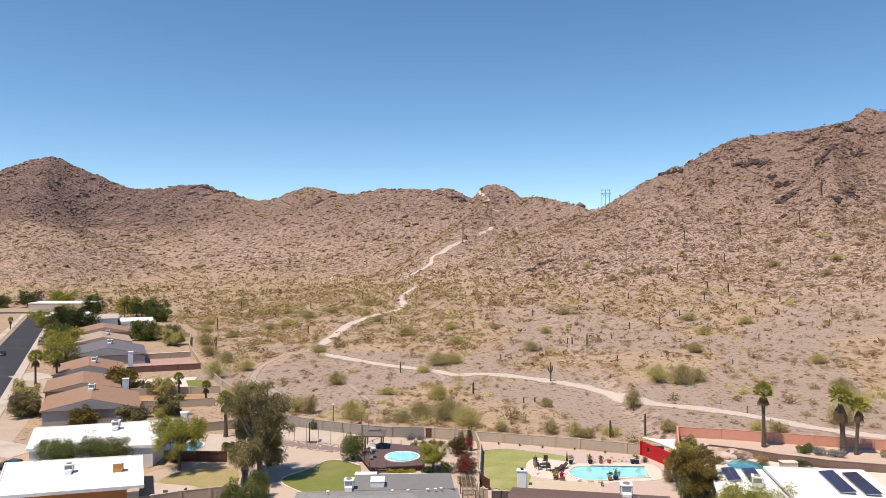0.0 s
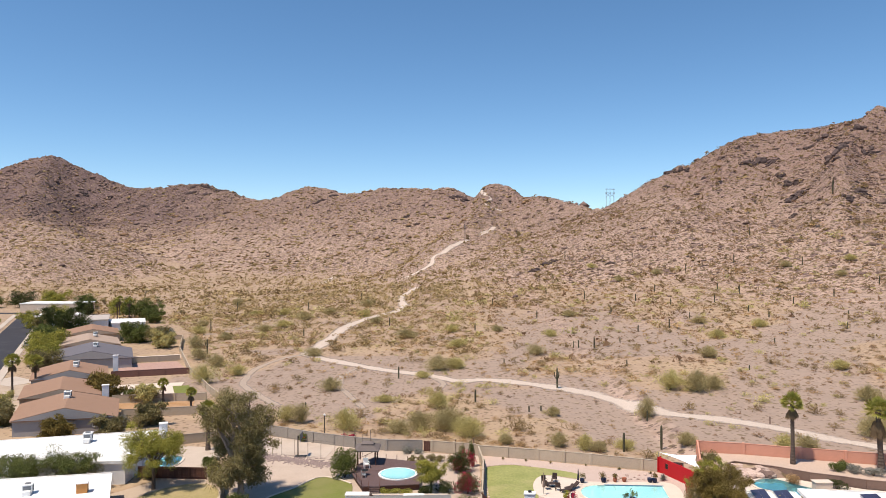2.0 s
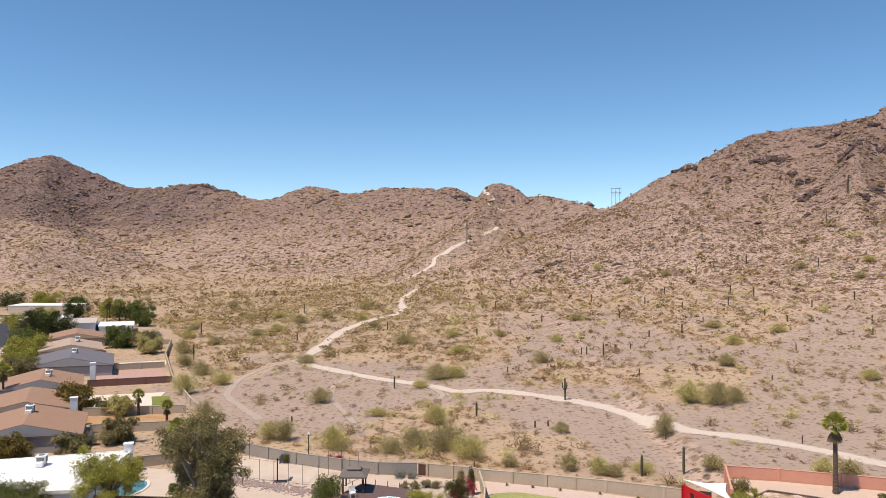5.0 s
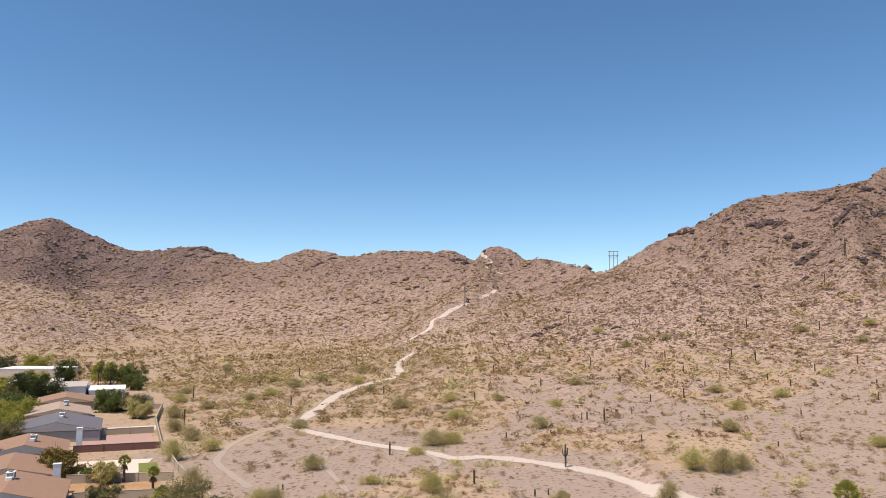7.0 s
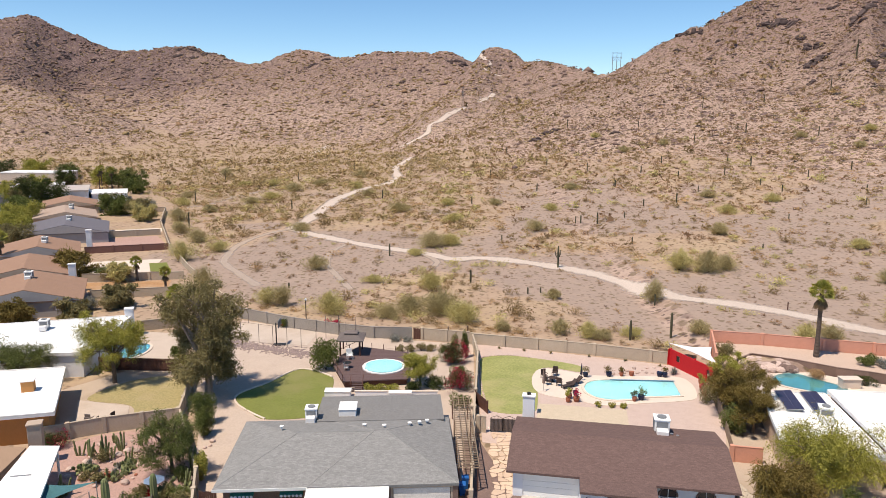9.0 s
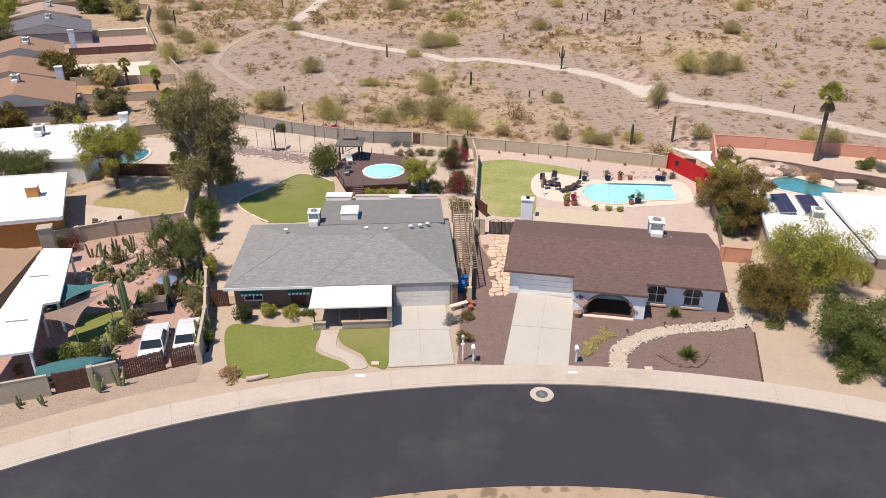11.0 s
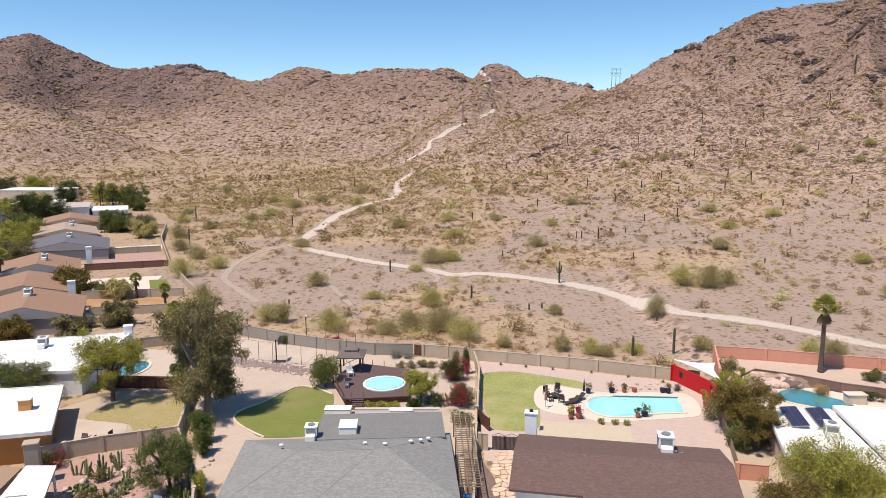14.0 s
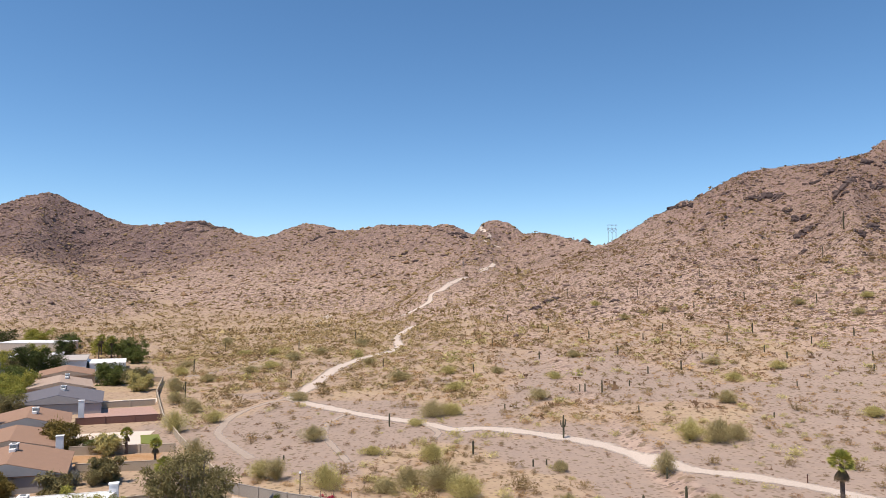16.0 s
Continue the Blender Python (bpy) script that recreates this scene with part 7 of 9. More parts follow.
pool("swimming_pool_4", "small turquoise pool in a far back yard", curve_points([(-89, 216), (-85, 217.6), (-83.4, 220.6), (-86.4, 221.6), (-90, 219.4)], 4, True), 0.12, WHITEWATERSHELL, DECKING)
ground_patch("yard_rust", [(-50, 148), (-62.5, 145.5), (-69, 156), (-53, 159)], 0.06, mat("rust_gravel", (0.36, 0.19, 0.08), (0.46, 0.33, 0.22), 0.35, 0.95, 0.03), "rust-coloured gravel back yard", "yard")
ground_patch("patio_white_west", [(-60, 165), (-74, 161.6), (-79, 176), (-63, 180)], 0.08, DECKING, "white concrete back patio", "patio")
ground_patch("lawn_west", [(-60.5, 167), (-55.8, 166.4), (-60.5, 176), (-64, 175)], 0.11, LAWN, "small green back lawn", "lawn")
ground_patch("yard_salmon", [(-66, 193), (-84, 188), (-92, 206), (-77, 212)], 0.06, PINKGRAVEL, "pinkish gravel back yard", "yard")
ground_patch("yard_west_front", [(-67, 104), (-58, 99), (-50, 66), (-47.2, 48), (-96, 146), (-110, 176), (-98, 178), (-84, 146)], 0.02, TANGRAVEL, "sandy gravel front yards beside the street", "yard")
for q in ([(-98, 152), (-90, 145), (-86, 150), (-95, 158)], [(-112, 181), (-103, 175), (-99, 181), (-109, 188)], [(-80, 116), (-68, 110), (-66, 116), (-77, 121)]):
    ground_patch("driveway_west", q, 0.06, CONCRETE, "pale concrete driveway", "driveway")

ground_patch("terrace_upper", [(38.9, 108.6), (41.9, 111.0), (46.6, 108.6), (50.3, 105.8), (53.6, 104.2), (56.2, 102.6), (62, 100.8), (80, 94.6), (80, 103.2), (66, 108.0), (58, 110.4), (52.3, 112.1), (45.0, 114.4), (38.8, 115.6)], 1.56, mat("terrace_sand", (0.52, 0.39, 0.31), (0.46, 0.34, 0.27), 0.5, 0.95, 0.02, fine=9), "pale sandy terrace below the salmon wall", "yard")
# raised deck with plunge pool and gazebo
DK = [(-10.8, 102.2), (-12.8, 107.8), (-12.5, 111.6), (-10.4, 115.4), (-3.4, 113.0), (-3.0, 103.2)]
dk = thing("raised_deck", "raised dark redwood deck round a plunge pool", "deck")
part("floor", slab(DK, 0.78, 0.9), REDWOOD, dk)
part("skirt", slab([(-10.6, 102.5), (-12.5, 107.8), (-12.2, 111.5), (-10.3, 115.0), (-3.6, 112.8), (-3.2, 103.5)], 0.0, 0.78), DARKWOOD, dk)
for i in range(22):
    y = 102.9 + i * 0.55
    part("plank_joint", box(-11.4 - max(0, 0.8 - abs(y - 109) * 0.2), -3.3, y, y + 0.02, 0.9, 0.905), DARKWOOD, dk)
for i in range(5):
    part("stair_tread", box(-9.7, -8.35, 101.0 + i * 0.26, 101.3 + i * 0.26, 0.12 + i * 0.17, 0.18 + i * 0.17), REDWOOD, dk)
for x in (-9.78, -8.32):
    part("stair_rail", tube([(x, 100.95, 0.95), (x, 102.3, 1.75)], 0.04, 6), DARKWOOD, dk)
    part("stair_post", box(x - 0.04, x + 0.04, 100.95, 101.03, 0, 0.97), DARKWOOD, dk)
for a, b in zip(DK[:4], DK[1:4]):
    part("rail", tube([(a[0], a[1], 1.75), (b[0], b[1], 1.75)], 0.035, 6), DARKWOOD, dk)
    for t in (0, 0.5, 1):
        x, y = a[0] + (b[0] - a[0]) * t, a[1] + (b[1] - a[1]) * t
        part("rail_post", box(x - 0.04, x + 0.04, y - 0.04, y + 0.04, 0.9, 1.78), DARKWOOD, dk)
for t in range(5):
    x, y = -10.2 + 6.6 * t / 4, 115.3 - 2.3 * t / 4
    part("rail_post", box(x - 0.04, x + 0.04, y - 0.04, y + 0.04, 0.9, 1.6), DARKWOOD, dk)
sp = thing("plunge_pool", "round above-ground pool with a white rim", "pool")
ring = [(-6.3 + 2.45 * math.cos(a), 107.3 + 2.45 * math.sin(a)) for a in (2 * math.pi * k / 16 for k in range(16))]
part("rim", slab([(-6.3 + 2.75 * math.cos(a), 107.3 + 2.75 * math.sin(a)) for a in (2 * math.pi * k / 16 for k in range(16))], 0.9, 1.02), WHITEMETAL, sp)
part("basin", slab(ring, 0.95, 1.032), WHITEWATERSHELL, sp)
w = part("water", slab(ring, 1.037, 1.05), WATER, sp)
w.visible_shadow = False
gz = thing("gazebo", "dark wooden gazebo with a grey tiered roof", "gazebo", Matrix.Translation((-11.1, 113.0, 0.9)))
for x, y in ((-1.3, -1.5), (1.3, -1.5), (-1.3, 1.3), (1.3, 1.3)):
    part("post", box(x - 0.09, x + 0.09, y - 0.09, y + 0.09, 0, 2.2), DARKWOOD, gz)
part("roof", roof_mesh([(-1.8, -2.0, 2.2), (1.8, -2.0, 2.2), (1.8, 1.8, 2.2), (-1.8, 1.8, 2.2)], [(-0.4, -0.1, 2.85), (0.4, -0.1, 2.85)], [(0, 1, 5, 4), (1, 2, 5), (2, 3, 4, 5), (3, 0, 4)], 0.16), GREYWOOD, gz)
part("cupola", roof_mesh([(-0.9, -0.75, 2.85), (0.9, -0.75, 2.85), (0.9, 0.6, 2.85), (-0.9, 0.6, 2.85)], [(-0.2, -0.1, 3.1), (0.2, -0.1, 3.1)], [(0, 1, 5, 4), (1, 2, 5), (2, 3, 4, 5), (3, 0, 4)], 0.12), GREYWOOD, gz)


def chair(x, y, z, turn, material, label, s=1.0):
    c = thing("garden_chair", label, "chair", Matrix.Translation((x, y, z)) @ Matrix.Rotation(turn, 4, "Z") @ Matrix.Scale(s, 4), "garden chairs")
    part("seat", box(-0.28, 0.28, -0.28, 0.28, 0.38, 0.44, bevel=0.02), material, c)
    part("backrest", box(-0.28, 0.28, 0.24, 0.3, 0.44, 1.0, bevel=0.02), material, c)
    for sx in (-0.25, 0.25):
        part("armrest", box(sx - 0.035, sx + 0.035, -0.26, 0.26, 0.6, 0.64), material, c)
        for sy in (-0.25, 0.25):
            part("leg", box(sx - 0.03, sx + 0.03, sy - 0.03, sy + 0.03, 0, 0.38), material, c)
    return c


def table(x, y, z, r, h, top, leg, label):
    t = thing("garden_table", label, "table", Matrix.Translation((x, y, z)))
    part("tabletop", tube([(0, 0, h - 0.03), (0, 0, h)], r, 14), top, t)
    part("pedestal", tube([(0, 0, 0), (0, 0, h - 0.03)], 0.05, 8), leg, t)
    part("foot", tube([(0, 0, 0), (0, 0, 0.04)], r * 0.5, 10), leg, t)


def pot(x, y, z, r, h, material, label, plant=None, seed=0):
    p = thing("plant_pot", label, "pot", Matrix.Translation((x, y, z)), "plant pots")
    part("pot", tube([(0, 0, 0), (0, 0, h * 0.6), (0, 0, h * 0.92), (0, 0, h)], [r * 0.7, r, r * 0.95, r * 1.05], 10), material, p)
    if plant:
        rnd = np.random.RandomState(seed)
        v, f = leaves(dome(330, r * 1.3, r * 2.6, rnd) + np.array([0, 0, h]), 0.1, rnd)
        o = new("plant", array_mesh("plant", v, f, plant, np.full(len(v), 0.3)))
        tagged(o, kind="stuff")
        o.parent = p


chair(-11.0, 110.2, 0.9, 0.4, WHITEPAINT, "tall white wooden chair on the deck", 1.35)
chair(-10.9, 106.0, 0.9, 1.6, GREYMETAL, "light metal chair on the deck")
table(-10.9, 107.0, 0.9, 0.55, 0.7, GLASS, GREYMETAL, "round glass table on the deck")
hot = thing("spa_cover", "white covered spa behind the house", "spa", Matrix.Translation((-11.0, 99.6, 0)))
part("tub", box(-1.5, 1.5, -0.6, 0.6, 0, 0.8, bevel=0.08), WHITEMETAL, hot)
part("cover", box(-1.55, 1.55, -0.65, 0.65, 0.8, 0.92, bevel=0.05), WHITEPAINT, hot)
gw = thing("garden_wall", "low white garden wall behind the house", "wall")
part("body", box(-9.0, 0.6, 99.6, 99.85, 0, 0.7, bevel=0.02), WHITESTUCCO, gw)
part("cap", box(-9.1, 0.7, 99.55, 99.9, 0.7, 0.76), DECKING, gw)
wb = thing("storage_chest", "white storage chest by the garden wall", "chest", Matrix.Translation((-3.7, 99.0, 0)))
part("body", box(-1.3, 1.3, -0.4, 0.4, 0, 0.85, bevel=0.05), WHITEMETAL, wb)
part("lid", box(-1.35, 1.35, -0.45, 0.45, 0.85, 0.97, bevel=0.04), WHITEPAINT, wb)

RATTAN = mat("dark_rattan", (0.06, 0.04, 0.035), (0.045, 0.03, 0.025), 3.0, 0.8)
for i, (x, y, a) in enumerate(((13.9, 105.6, 0.3), (15.4, 106.6, -0.4), (14.1, 103.6, 1.9), (15.4, 103.2, 2.8))):
    chair(x, y, 0.08, a, RATTAN, "dark woven patio chair by the pool", 1.15)
for x, y, a in ((16.4, 102.6, 0.5), (17.2, 103.6, 0.5)):
    lo = thing("sun_lounger", "dark woven sun lounger beside the pool", "lounger", Matrix.Translation((x, y, 0.08)) @ Matrix.Rotation(a, 4, "Z"), "sun loungers")
    part("frame", box(-0.9, 0.7, -0.32, 0.32, 0.25, 0.36, bevel=0.02), RATTAN, lo)
    part("backrest", box(-0.05, 0.75, -0.32, 0.32, -0.04, 0.05, Matrix.Translation((0.65, 0, 0.36)) @ Matrix.Rotation(radians(-40), 4, "Y")), RATTAN, lo)
    for sx in (-0.8, 0.6):
        for sy in (-0.28, 0.28):
            part("leg", box(sx - 0.03, sx + 0.03, sy - 0.03, sy + 0.03, 0, 0.25), BLACKMETAL, lo)
table(14.8, 104.6, 0.08, 0.6, 0.5, RATTAN, BLACKMETAL, "low round dark patio table")


def umbrella(x, y, z, h, open_, material, label):
    u = thing("patio_umbrella", label, "umbrella", Matrix.Translation((x, y, z)))
    part("pole", tube([(0, 0, 0), (0, 0, h)], 0.03, 8), GREYMETAL, u)
    part("base", tube([(0, 0, 0), (0, 0, 0.08)], [0.4, 0.36], 14), DECKING, u)
    if open_:
        bm = bmesh.new()
        rim = [bm.verts.new((open_ * math.cos(k * math.pi / 4), open_ * math.sin(k * math.pi / 4), h - 0.5)) for k in range(8)]
        apex = bm.verts.new((0, 0, h))
        for k in range(8):
            bm.faces.new((rim[k], rim[(k + 1) % 8], apex))
        bmesh.ops.solidify(bm, geom=bm.faces[:], thickness=0.02)
        part("canopy", bm, material, u)
    else:
        part("canopy", tube([(0, 0, h * 0.35), (0, 0, h * 0.6), (0, 0, h)], [0.16, 0.12, 0.03], 8), material, u)


umbrella(13.2, 101.4, 0.08, 2.9, 0, BROWNCANVAS, "closed cantilever umbrella on a round base")
umbrella(18.4, 104.9, 0.08, 2.3, 0, mat("navy_canvas", (0.03, 0.03, 0.05), rough=0.9), "closed dark umbrella by the pool")
for i, (x, y, m_, pl) in enumerate(((16.8, 100.2, BLUEGLAZE, None), (19.2, 106.2, BLUEGLAZE, L_OLIVE), (22.2, 106.4, BLUEGLAZE, L_BROWN), (23.8, 106.5, TERRACOTTA, L_BROWN), (25.1, 106.6, TERRACOTTA, None), (24.2, 98.9, BLUEGLAZE, L_GREEN),
                                    (23.3, 98.5, TERRACOTTA, L_DARK), (29.2, 106.2, BLUEGLAZE, L_BROWN), (28.6, 106.4, BLUEGLAZE, None), (15.6, 98.2, TERRACOTTA, L_LIME), (15.9, 99.2, TERRACOTTA, L_LIME), (16.6, 98.4, TERRACOTTA, L_RED),
                                    (32.9, 104.0, TERRACOTTA, L_LIME), (32.4, 102.2, TERRACOTTA, L_LIME), (32.1, 100.4, TERRACOTTA, L_RED))):
    pot(x, y, 0.08, 0.28 + 0.05 * (i % 3), 0.55, m_, "glazed plant pot beside the pool" if m_ is BLUEGLAZE else "terracotta plant pot beside the pool", pl, i)
for i, x in enumerate((18.9, 20.4, 21.6)):
    bush("golden_ball", "small golden ball plant below the pool", x, 96.9 - 0.15 * i, 0.45, 0.6, L_LIME, 300, 0.1, 70 + i, 0.03)

rs = thing("red_screen", "bright red painted screen wall with cut-outs", "screen wall")
a, b = Vector((31.3, 111.0)), Vector((34.6, 102.6))
ang = math.atan2(b.y - a.y, b.x - a.x)
L_ = (b - a).length
m = Matrix.Translation((a.x, a.y, 0)) @ Matrix.Rotation(ang, 4, "Z")
rs.matrix_basis = m
part("panel", wall_front(0, L_, -0.08, 0, 2.2, [(1.3, 2.0, 0.9, 1.7), (6.9, 7.4, 0.7, 1.7)], 0.16), REDPAINT, rs)
part("panel_end", box(-0.1, 0.0, -0.3, 0.3, 0, 2.2), REDPAINT, rs)
for x in (0.0, L_ / 2, L_):
    part("post", box(x - 0.07, x + 0.07, 0.085, 0.22, 0, 2.3), REDPAINT, rs)
part("plaque", box(1.4, 1.9, -0.06, -0.02, 0.95, 1.65), BLACKMETAL, rs, "dark metal wall plaque")


def sail(corners, material, label, sag=0.35):
    """A hyperbolic shade sail between poles."""
    s = thing("shade_sail", label, "shade sail")
    bm = bmesh.new()
    cs = [Vector(c) for c in corners]
    n = 8
    grid = {}
    mid = sum(cs, Vector()) / len(cs)
    for k in range(len(cs)):
        p, q = cs[k], cs[(k + 1) % len(cs)]
        for i in range(n + 1):
            for j in range(n + 1):
                t = i / n
                e = p.lerp(q, t)
                e = e.lerp(mid, 0.28 * 4 * t * (1 - t))
                w = j / n
                r = e.lerp(mid, w)
                r.z -= sag * w * (1 - 0.3 * w)
                grid[k, i, j] = bm.verts.new(r)
        for i in range(n):
            for j in range(n):
                bm.faces.new((grid[k, i, j], grid[k, i + 1, j], grid[k, i + 1, j + 1], grid[k, i, j + 1]))
    bmesh.ops.remove_doubles(bm, verts=bm.verts, dist=0.001)
    part("cloth", bm, material, s, smooth=True)
    for c in cs:
        part("pole", tube([(c.x, c.y, 0), (c.x, c.y, c.z + 0.05)], 0.04, 6), GREYMETAL, s)
    return s


sail([(31.6, 112.4, 2.5), (36.2, 109.6, 2.9), (35.0, 104.0, 2.4)], WHITECANVAS, "white shade sail behind the red screen")
sail([(-31.6, 75.0, 2.6), (-27.0, 74.8, 2.9), (-30.6, 70.8, 2.5)], TEALCANVAS, "teal triangular shade sail over a small lawn")
sail([(-31.6, 69.0, 2.7), (-27.4, 68.6, 2.4), (-26.8, 73.2, 2.9)], BROWNCANVAS, "brown triangular shade sail over a small lawn")


# boulders
def boulder(x, y, z, r, seed, material=ROCKPALE, label="large pale pink boulder beside the pool", group="pool boulders"):
    rnd = np.random.RandomState(seed)
    bm = bmesh.new()
    bmesh.ops.create_icosphere(bm, subdivisions=2, radius=r)
    dirs = [Vector(rnd.randn(3)).normalized() for _ in range(7)]
    for v in bm.verts:
        d = v.co.normalized()
        v.co *= 0.8 + 0.3 * max(d.dot(q) for q in dirs) + 0.05 * rnd.randn()
        v.co.z *= 0.68
    o = part("boulder", bm, material)
    o.matrix_basis = Matrix.Translation((x, y, z + r * 0.35)) @ Matrix.Rotation(seed, 4, "Z")
    return tagged(o, label, "rock", group)


rnd_b = np.random.RandomState(4)
for i in range(58):        # rock cascade above the pool, and a rim of stones
    u, v = rnd_b.rand(), rnd_b.rand()
    x, y = 38.9 + 6.6 * u, 104.4 + 5.6 * v - 1.6 * max(0, u - 0.55)
    if x > 41.4 and y < 106.6:
        y = 106.6 + rnd_b.rand() * 1.4
    boulder(x, y, 0.56 + 0.45 * max(0.0, (y - 106.4) / 3.6), 0.4 + 0.45 * rnd_b.rand(), i, ROCKPALE if i % 8 or x < 43.5 else ROCKDARK)
edge_a = np.array(curve_points([(6.2, 98.6), (6.0, 103), (6.1, 108), (6.2, 112.2), (7.2, 113.6), (10.3, 114.2), (13.0, 113.4)], 8))
for i in range(0, len(edge_a), 1):
    boulder(edge_a[i][0] - 0.1, edge_a[i][1] + 0.1, 0.02, 0.13 + 0.05 * rnd_b.rand(), 600 + i, ROCKPALE, "small pale stone edging the lawn", "lawn edging stones")
for i in range(26):
    boulder(22.0 + 9 * rnd_b.rand() * 0.8, 107.2 + 0.55 * rnd_b.rand() + 2.6 * rnd_b.rand() ** 2, 0.0, 0.14 + 0.12 * rnd_b.rand(), 100 + i, ROCKPALE, "small pale rock scattered on pink gravel", "scattered rocks")
sb = thing("raised_spa", "raised peach stucco spa wall above the pool", "spa", Matrix.Translation((49.8, 101.6, 0.5)))
part("wall", box(-1.1, 1.1, -0.5, 0.6, 0, 1.2, bevel=0.03), mat("peach_wall", (0.68, 0.56, 0.46), rough=0.9), sb)
part("cap", box(-1.2, 1.2, -0.6, 0.7, 1.2, 1.3, bevel=0.02), DECKING, sb)
pool("spa_basin", "small round spa beside the terrace", [(54 + 1.5 * math.cos(k * math.pi / 8), 98.2 + 1.2 * math.sin(k * math.pi / 8)) for k in range(16)], 0.6, BLUEPLASTER, DECKING, 0.25)


def solar_array(x, y, z, rows, width, label):
    """A strip of modules along the roof, its east edge propped up on brackets."""
    s = thing("solar_array", label, "solar array", Matrix.Translation((x, y, z)) @ Matrix.Rotation(radians(-11.5), 4, "Z") @ Matrix.Rotation(radians(-7), 4, "Y"), "solar arrays")
    h = rows * 0.51
    part("frame", box(-width / 2 - 0.04, width / 2 + 0.04, -h - 0.04, h + 0.04, 0.16, 0.22), GREYMETAL, s)
    for i in range(rows):
        for a, b in ((-width / 2, -0.012), (0.012, width / 2)):
            part("module", box(a, b, -h + i * 1.02 + 0.012, -h + i * 1.02 + 1.008, 0.223, 0.25), SOLAR, s)
    for k in range(3):
        yy = (k - 1) * (h - 0.4)
        part("bracket", box(-width / 2, width / 2, yy - 0.04, yy + 0.04, -0.12, 0.16), GREYMETAL, s)


solar_array(37.1, 90.8, 3.3, 5, 1.6, "short dark solar panel array on a white flat roof")
solar_array(39.7, 90.5, 3.3, 5, 1.6, "short dark solar panel array on a white flat roof")
solar_array(48.4, 86.6, 3.7, 8, 1.7, "long dark solar panel array on a white flat roof")
solar_array(51.0, 85.9, 3.7, 8, 1.7, "long dark solar panel array on a white flat roof")
cooler(38.6, 86.6, 3.35, -20, "large pale rooftop cooler behind solar panels", 1.15)
cooler(-49.5, 93.0, 3.3, 20, "grey rooftop cooler on a white roof")
cooler(-53.8, 115.6, 3.4, 15, "grey rooftop cooler on a white roof", 1.1)
bx = thing("roof_chimney", "orange stucco chimney box on a white roof", "chimney", Matrix.Translation((-43.2, 93.4, 3.1)) @ Matrix.Rotation(0.3, 4, "Z"))
part("shaft", box(-0.6, 0.6, -0.5, 0.5, 0, 1.25, bevel=0.02), ORANGE, bx)
part("cap", box(-0.7, 0.7, -0.6, 0.6, 1.25, 1.35, bevel=0.02), WHITEPAINT, bx)
for x, y, h, m_, lb in ((-45.0, 122.2, 4.3, WHITESTUCCO, "white chimney on a flat-roofed house"), (-67.5, 149.5, 5.2, WHITESTUCCO, "white chimney beside a tan roof"), (-84, 189, 5.2, WHITESTUCCO, "white chimney beside a tan roof"), (-36.8, 83.4, 4.0, TANSTUCCO, "tan stucco chimney above a wall")):
    c = thing("chimney", lb, "chimney", Matrix.Translation((x, y, 0)) @ Matrix.Rotation(0.35, 4, "Z"), "chimneys")
    part("shaft", box(-0.6, 0.6, -0.5, 0.5, 0, h, bevel=0.03), m_, c)
    part("crown", box(-0.68, 0.68, -0.58, 0.58, h, h + 0.14, bevel=0.02), m_, c)
for x, y, z in ((-70.2, 140.5, 4.7), (-87.5, 176.5, 4.6), (-99, 209, 4.8), (-113, 237, 4.5)):
    cooler(x, y, z, 18, "pale evaporative cooler on a gable roof", 1.1)

# side yard between the two houses: lattice, bins, path, gate
lt = thing("lattice_pergola", "brown slatted pergola along the side of the house", "pergola")
for i in range(34):
    y = 78.5 + i * 0.47
    x0 = 2.55 - (y - 77) * 0.024
    part("slat", box(x0, x0 + 1.95, y, y + 0.09, 2.22, 2.28), FENCEWOOD, lt)
for j in range(4):
    part("beam", box(0, 0.08, 0, 16.2, 2.28, 2.38, Matrix.Translation((2.62 + j * 0.58, 78.4, 0)) @ Matrix.Rotation(0.024, 4, "Z")), FENCEWOOD, lt)
for y in (78.6, 83.6, 88.6, 93.6):
    for dx in (0.15, 1.8):
        x = 2.5 - (y - 77) * 0.024 + dx
        part("post", box(x - 0.06, x + 0.06, y - 0.06, y + 0.06, 0, 2.22), DARKWOOD, lt)
for i, (x, y) in enumerate(((2.9, 78.0), (3.2, 79.1))):
    bn = thing("wheelie_bin", "blue plastic wheelie bin beside the house", "bin", Matrix.Translation((x, y, 0.03)), "wheelie bins")
    bm = bmesh.new()
    vs = [bm.verts.new(p) for p in ((-0.22, -0.26, 0.05), (0.22, -0.26, 0.05), (0.22, 0.26, 0.05), (-0.22, 0.26, 0.05), (-0.3, -0.34, 1.0), (0.3, -0.34, 1.0), (0.3, 0.34, 1.0), (-0.3, 0.34, 1.0))]
    for f in ((3, 2, 1, 0), (4, 5, 6, 7), (0, 1, 5, 4), (1, 2, 6, 5), (2, 3, 7, 6), (3, 0, 4, 7)):
        bm.faces.new([vs[k] for k in f])
    part("body", bm, BLUEBIN, bn)
    part("lid", box(-0.32, 0.32, -0.36, 0.38, 1.0, 1.07, bevel=0.02), BLUEBIN, bn)
    for sx in (-0.24, 0.24):
        part("wheel", tube([(sx - 0.03, 0.28, 0.1), (sx + 0.03, 0.28, 0.1)], 0.1, 10), RUBBER, bn)
be = thing("stone_bench", "curved pale stone bench beside the drive", "bench", Matrix.Translation((2.6, 75.2, 0.04)) @ Matrix.Rotation(0.5, 4, "Z"))
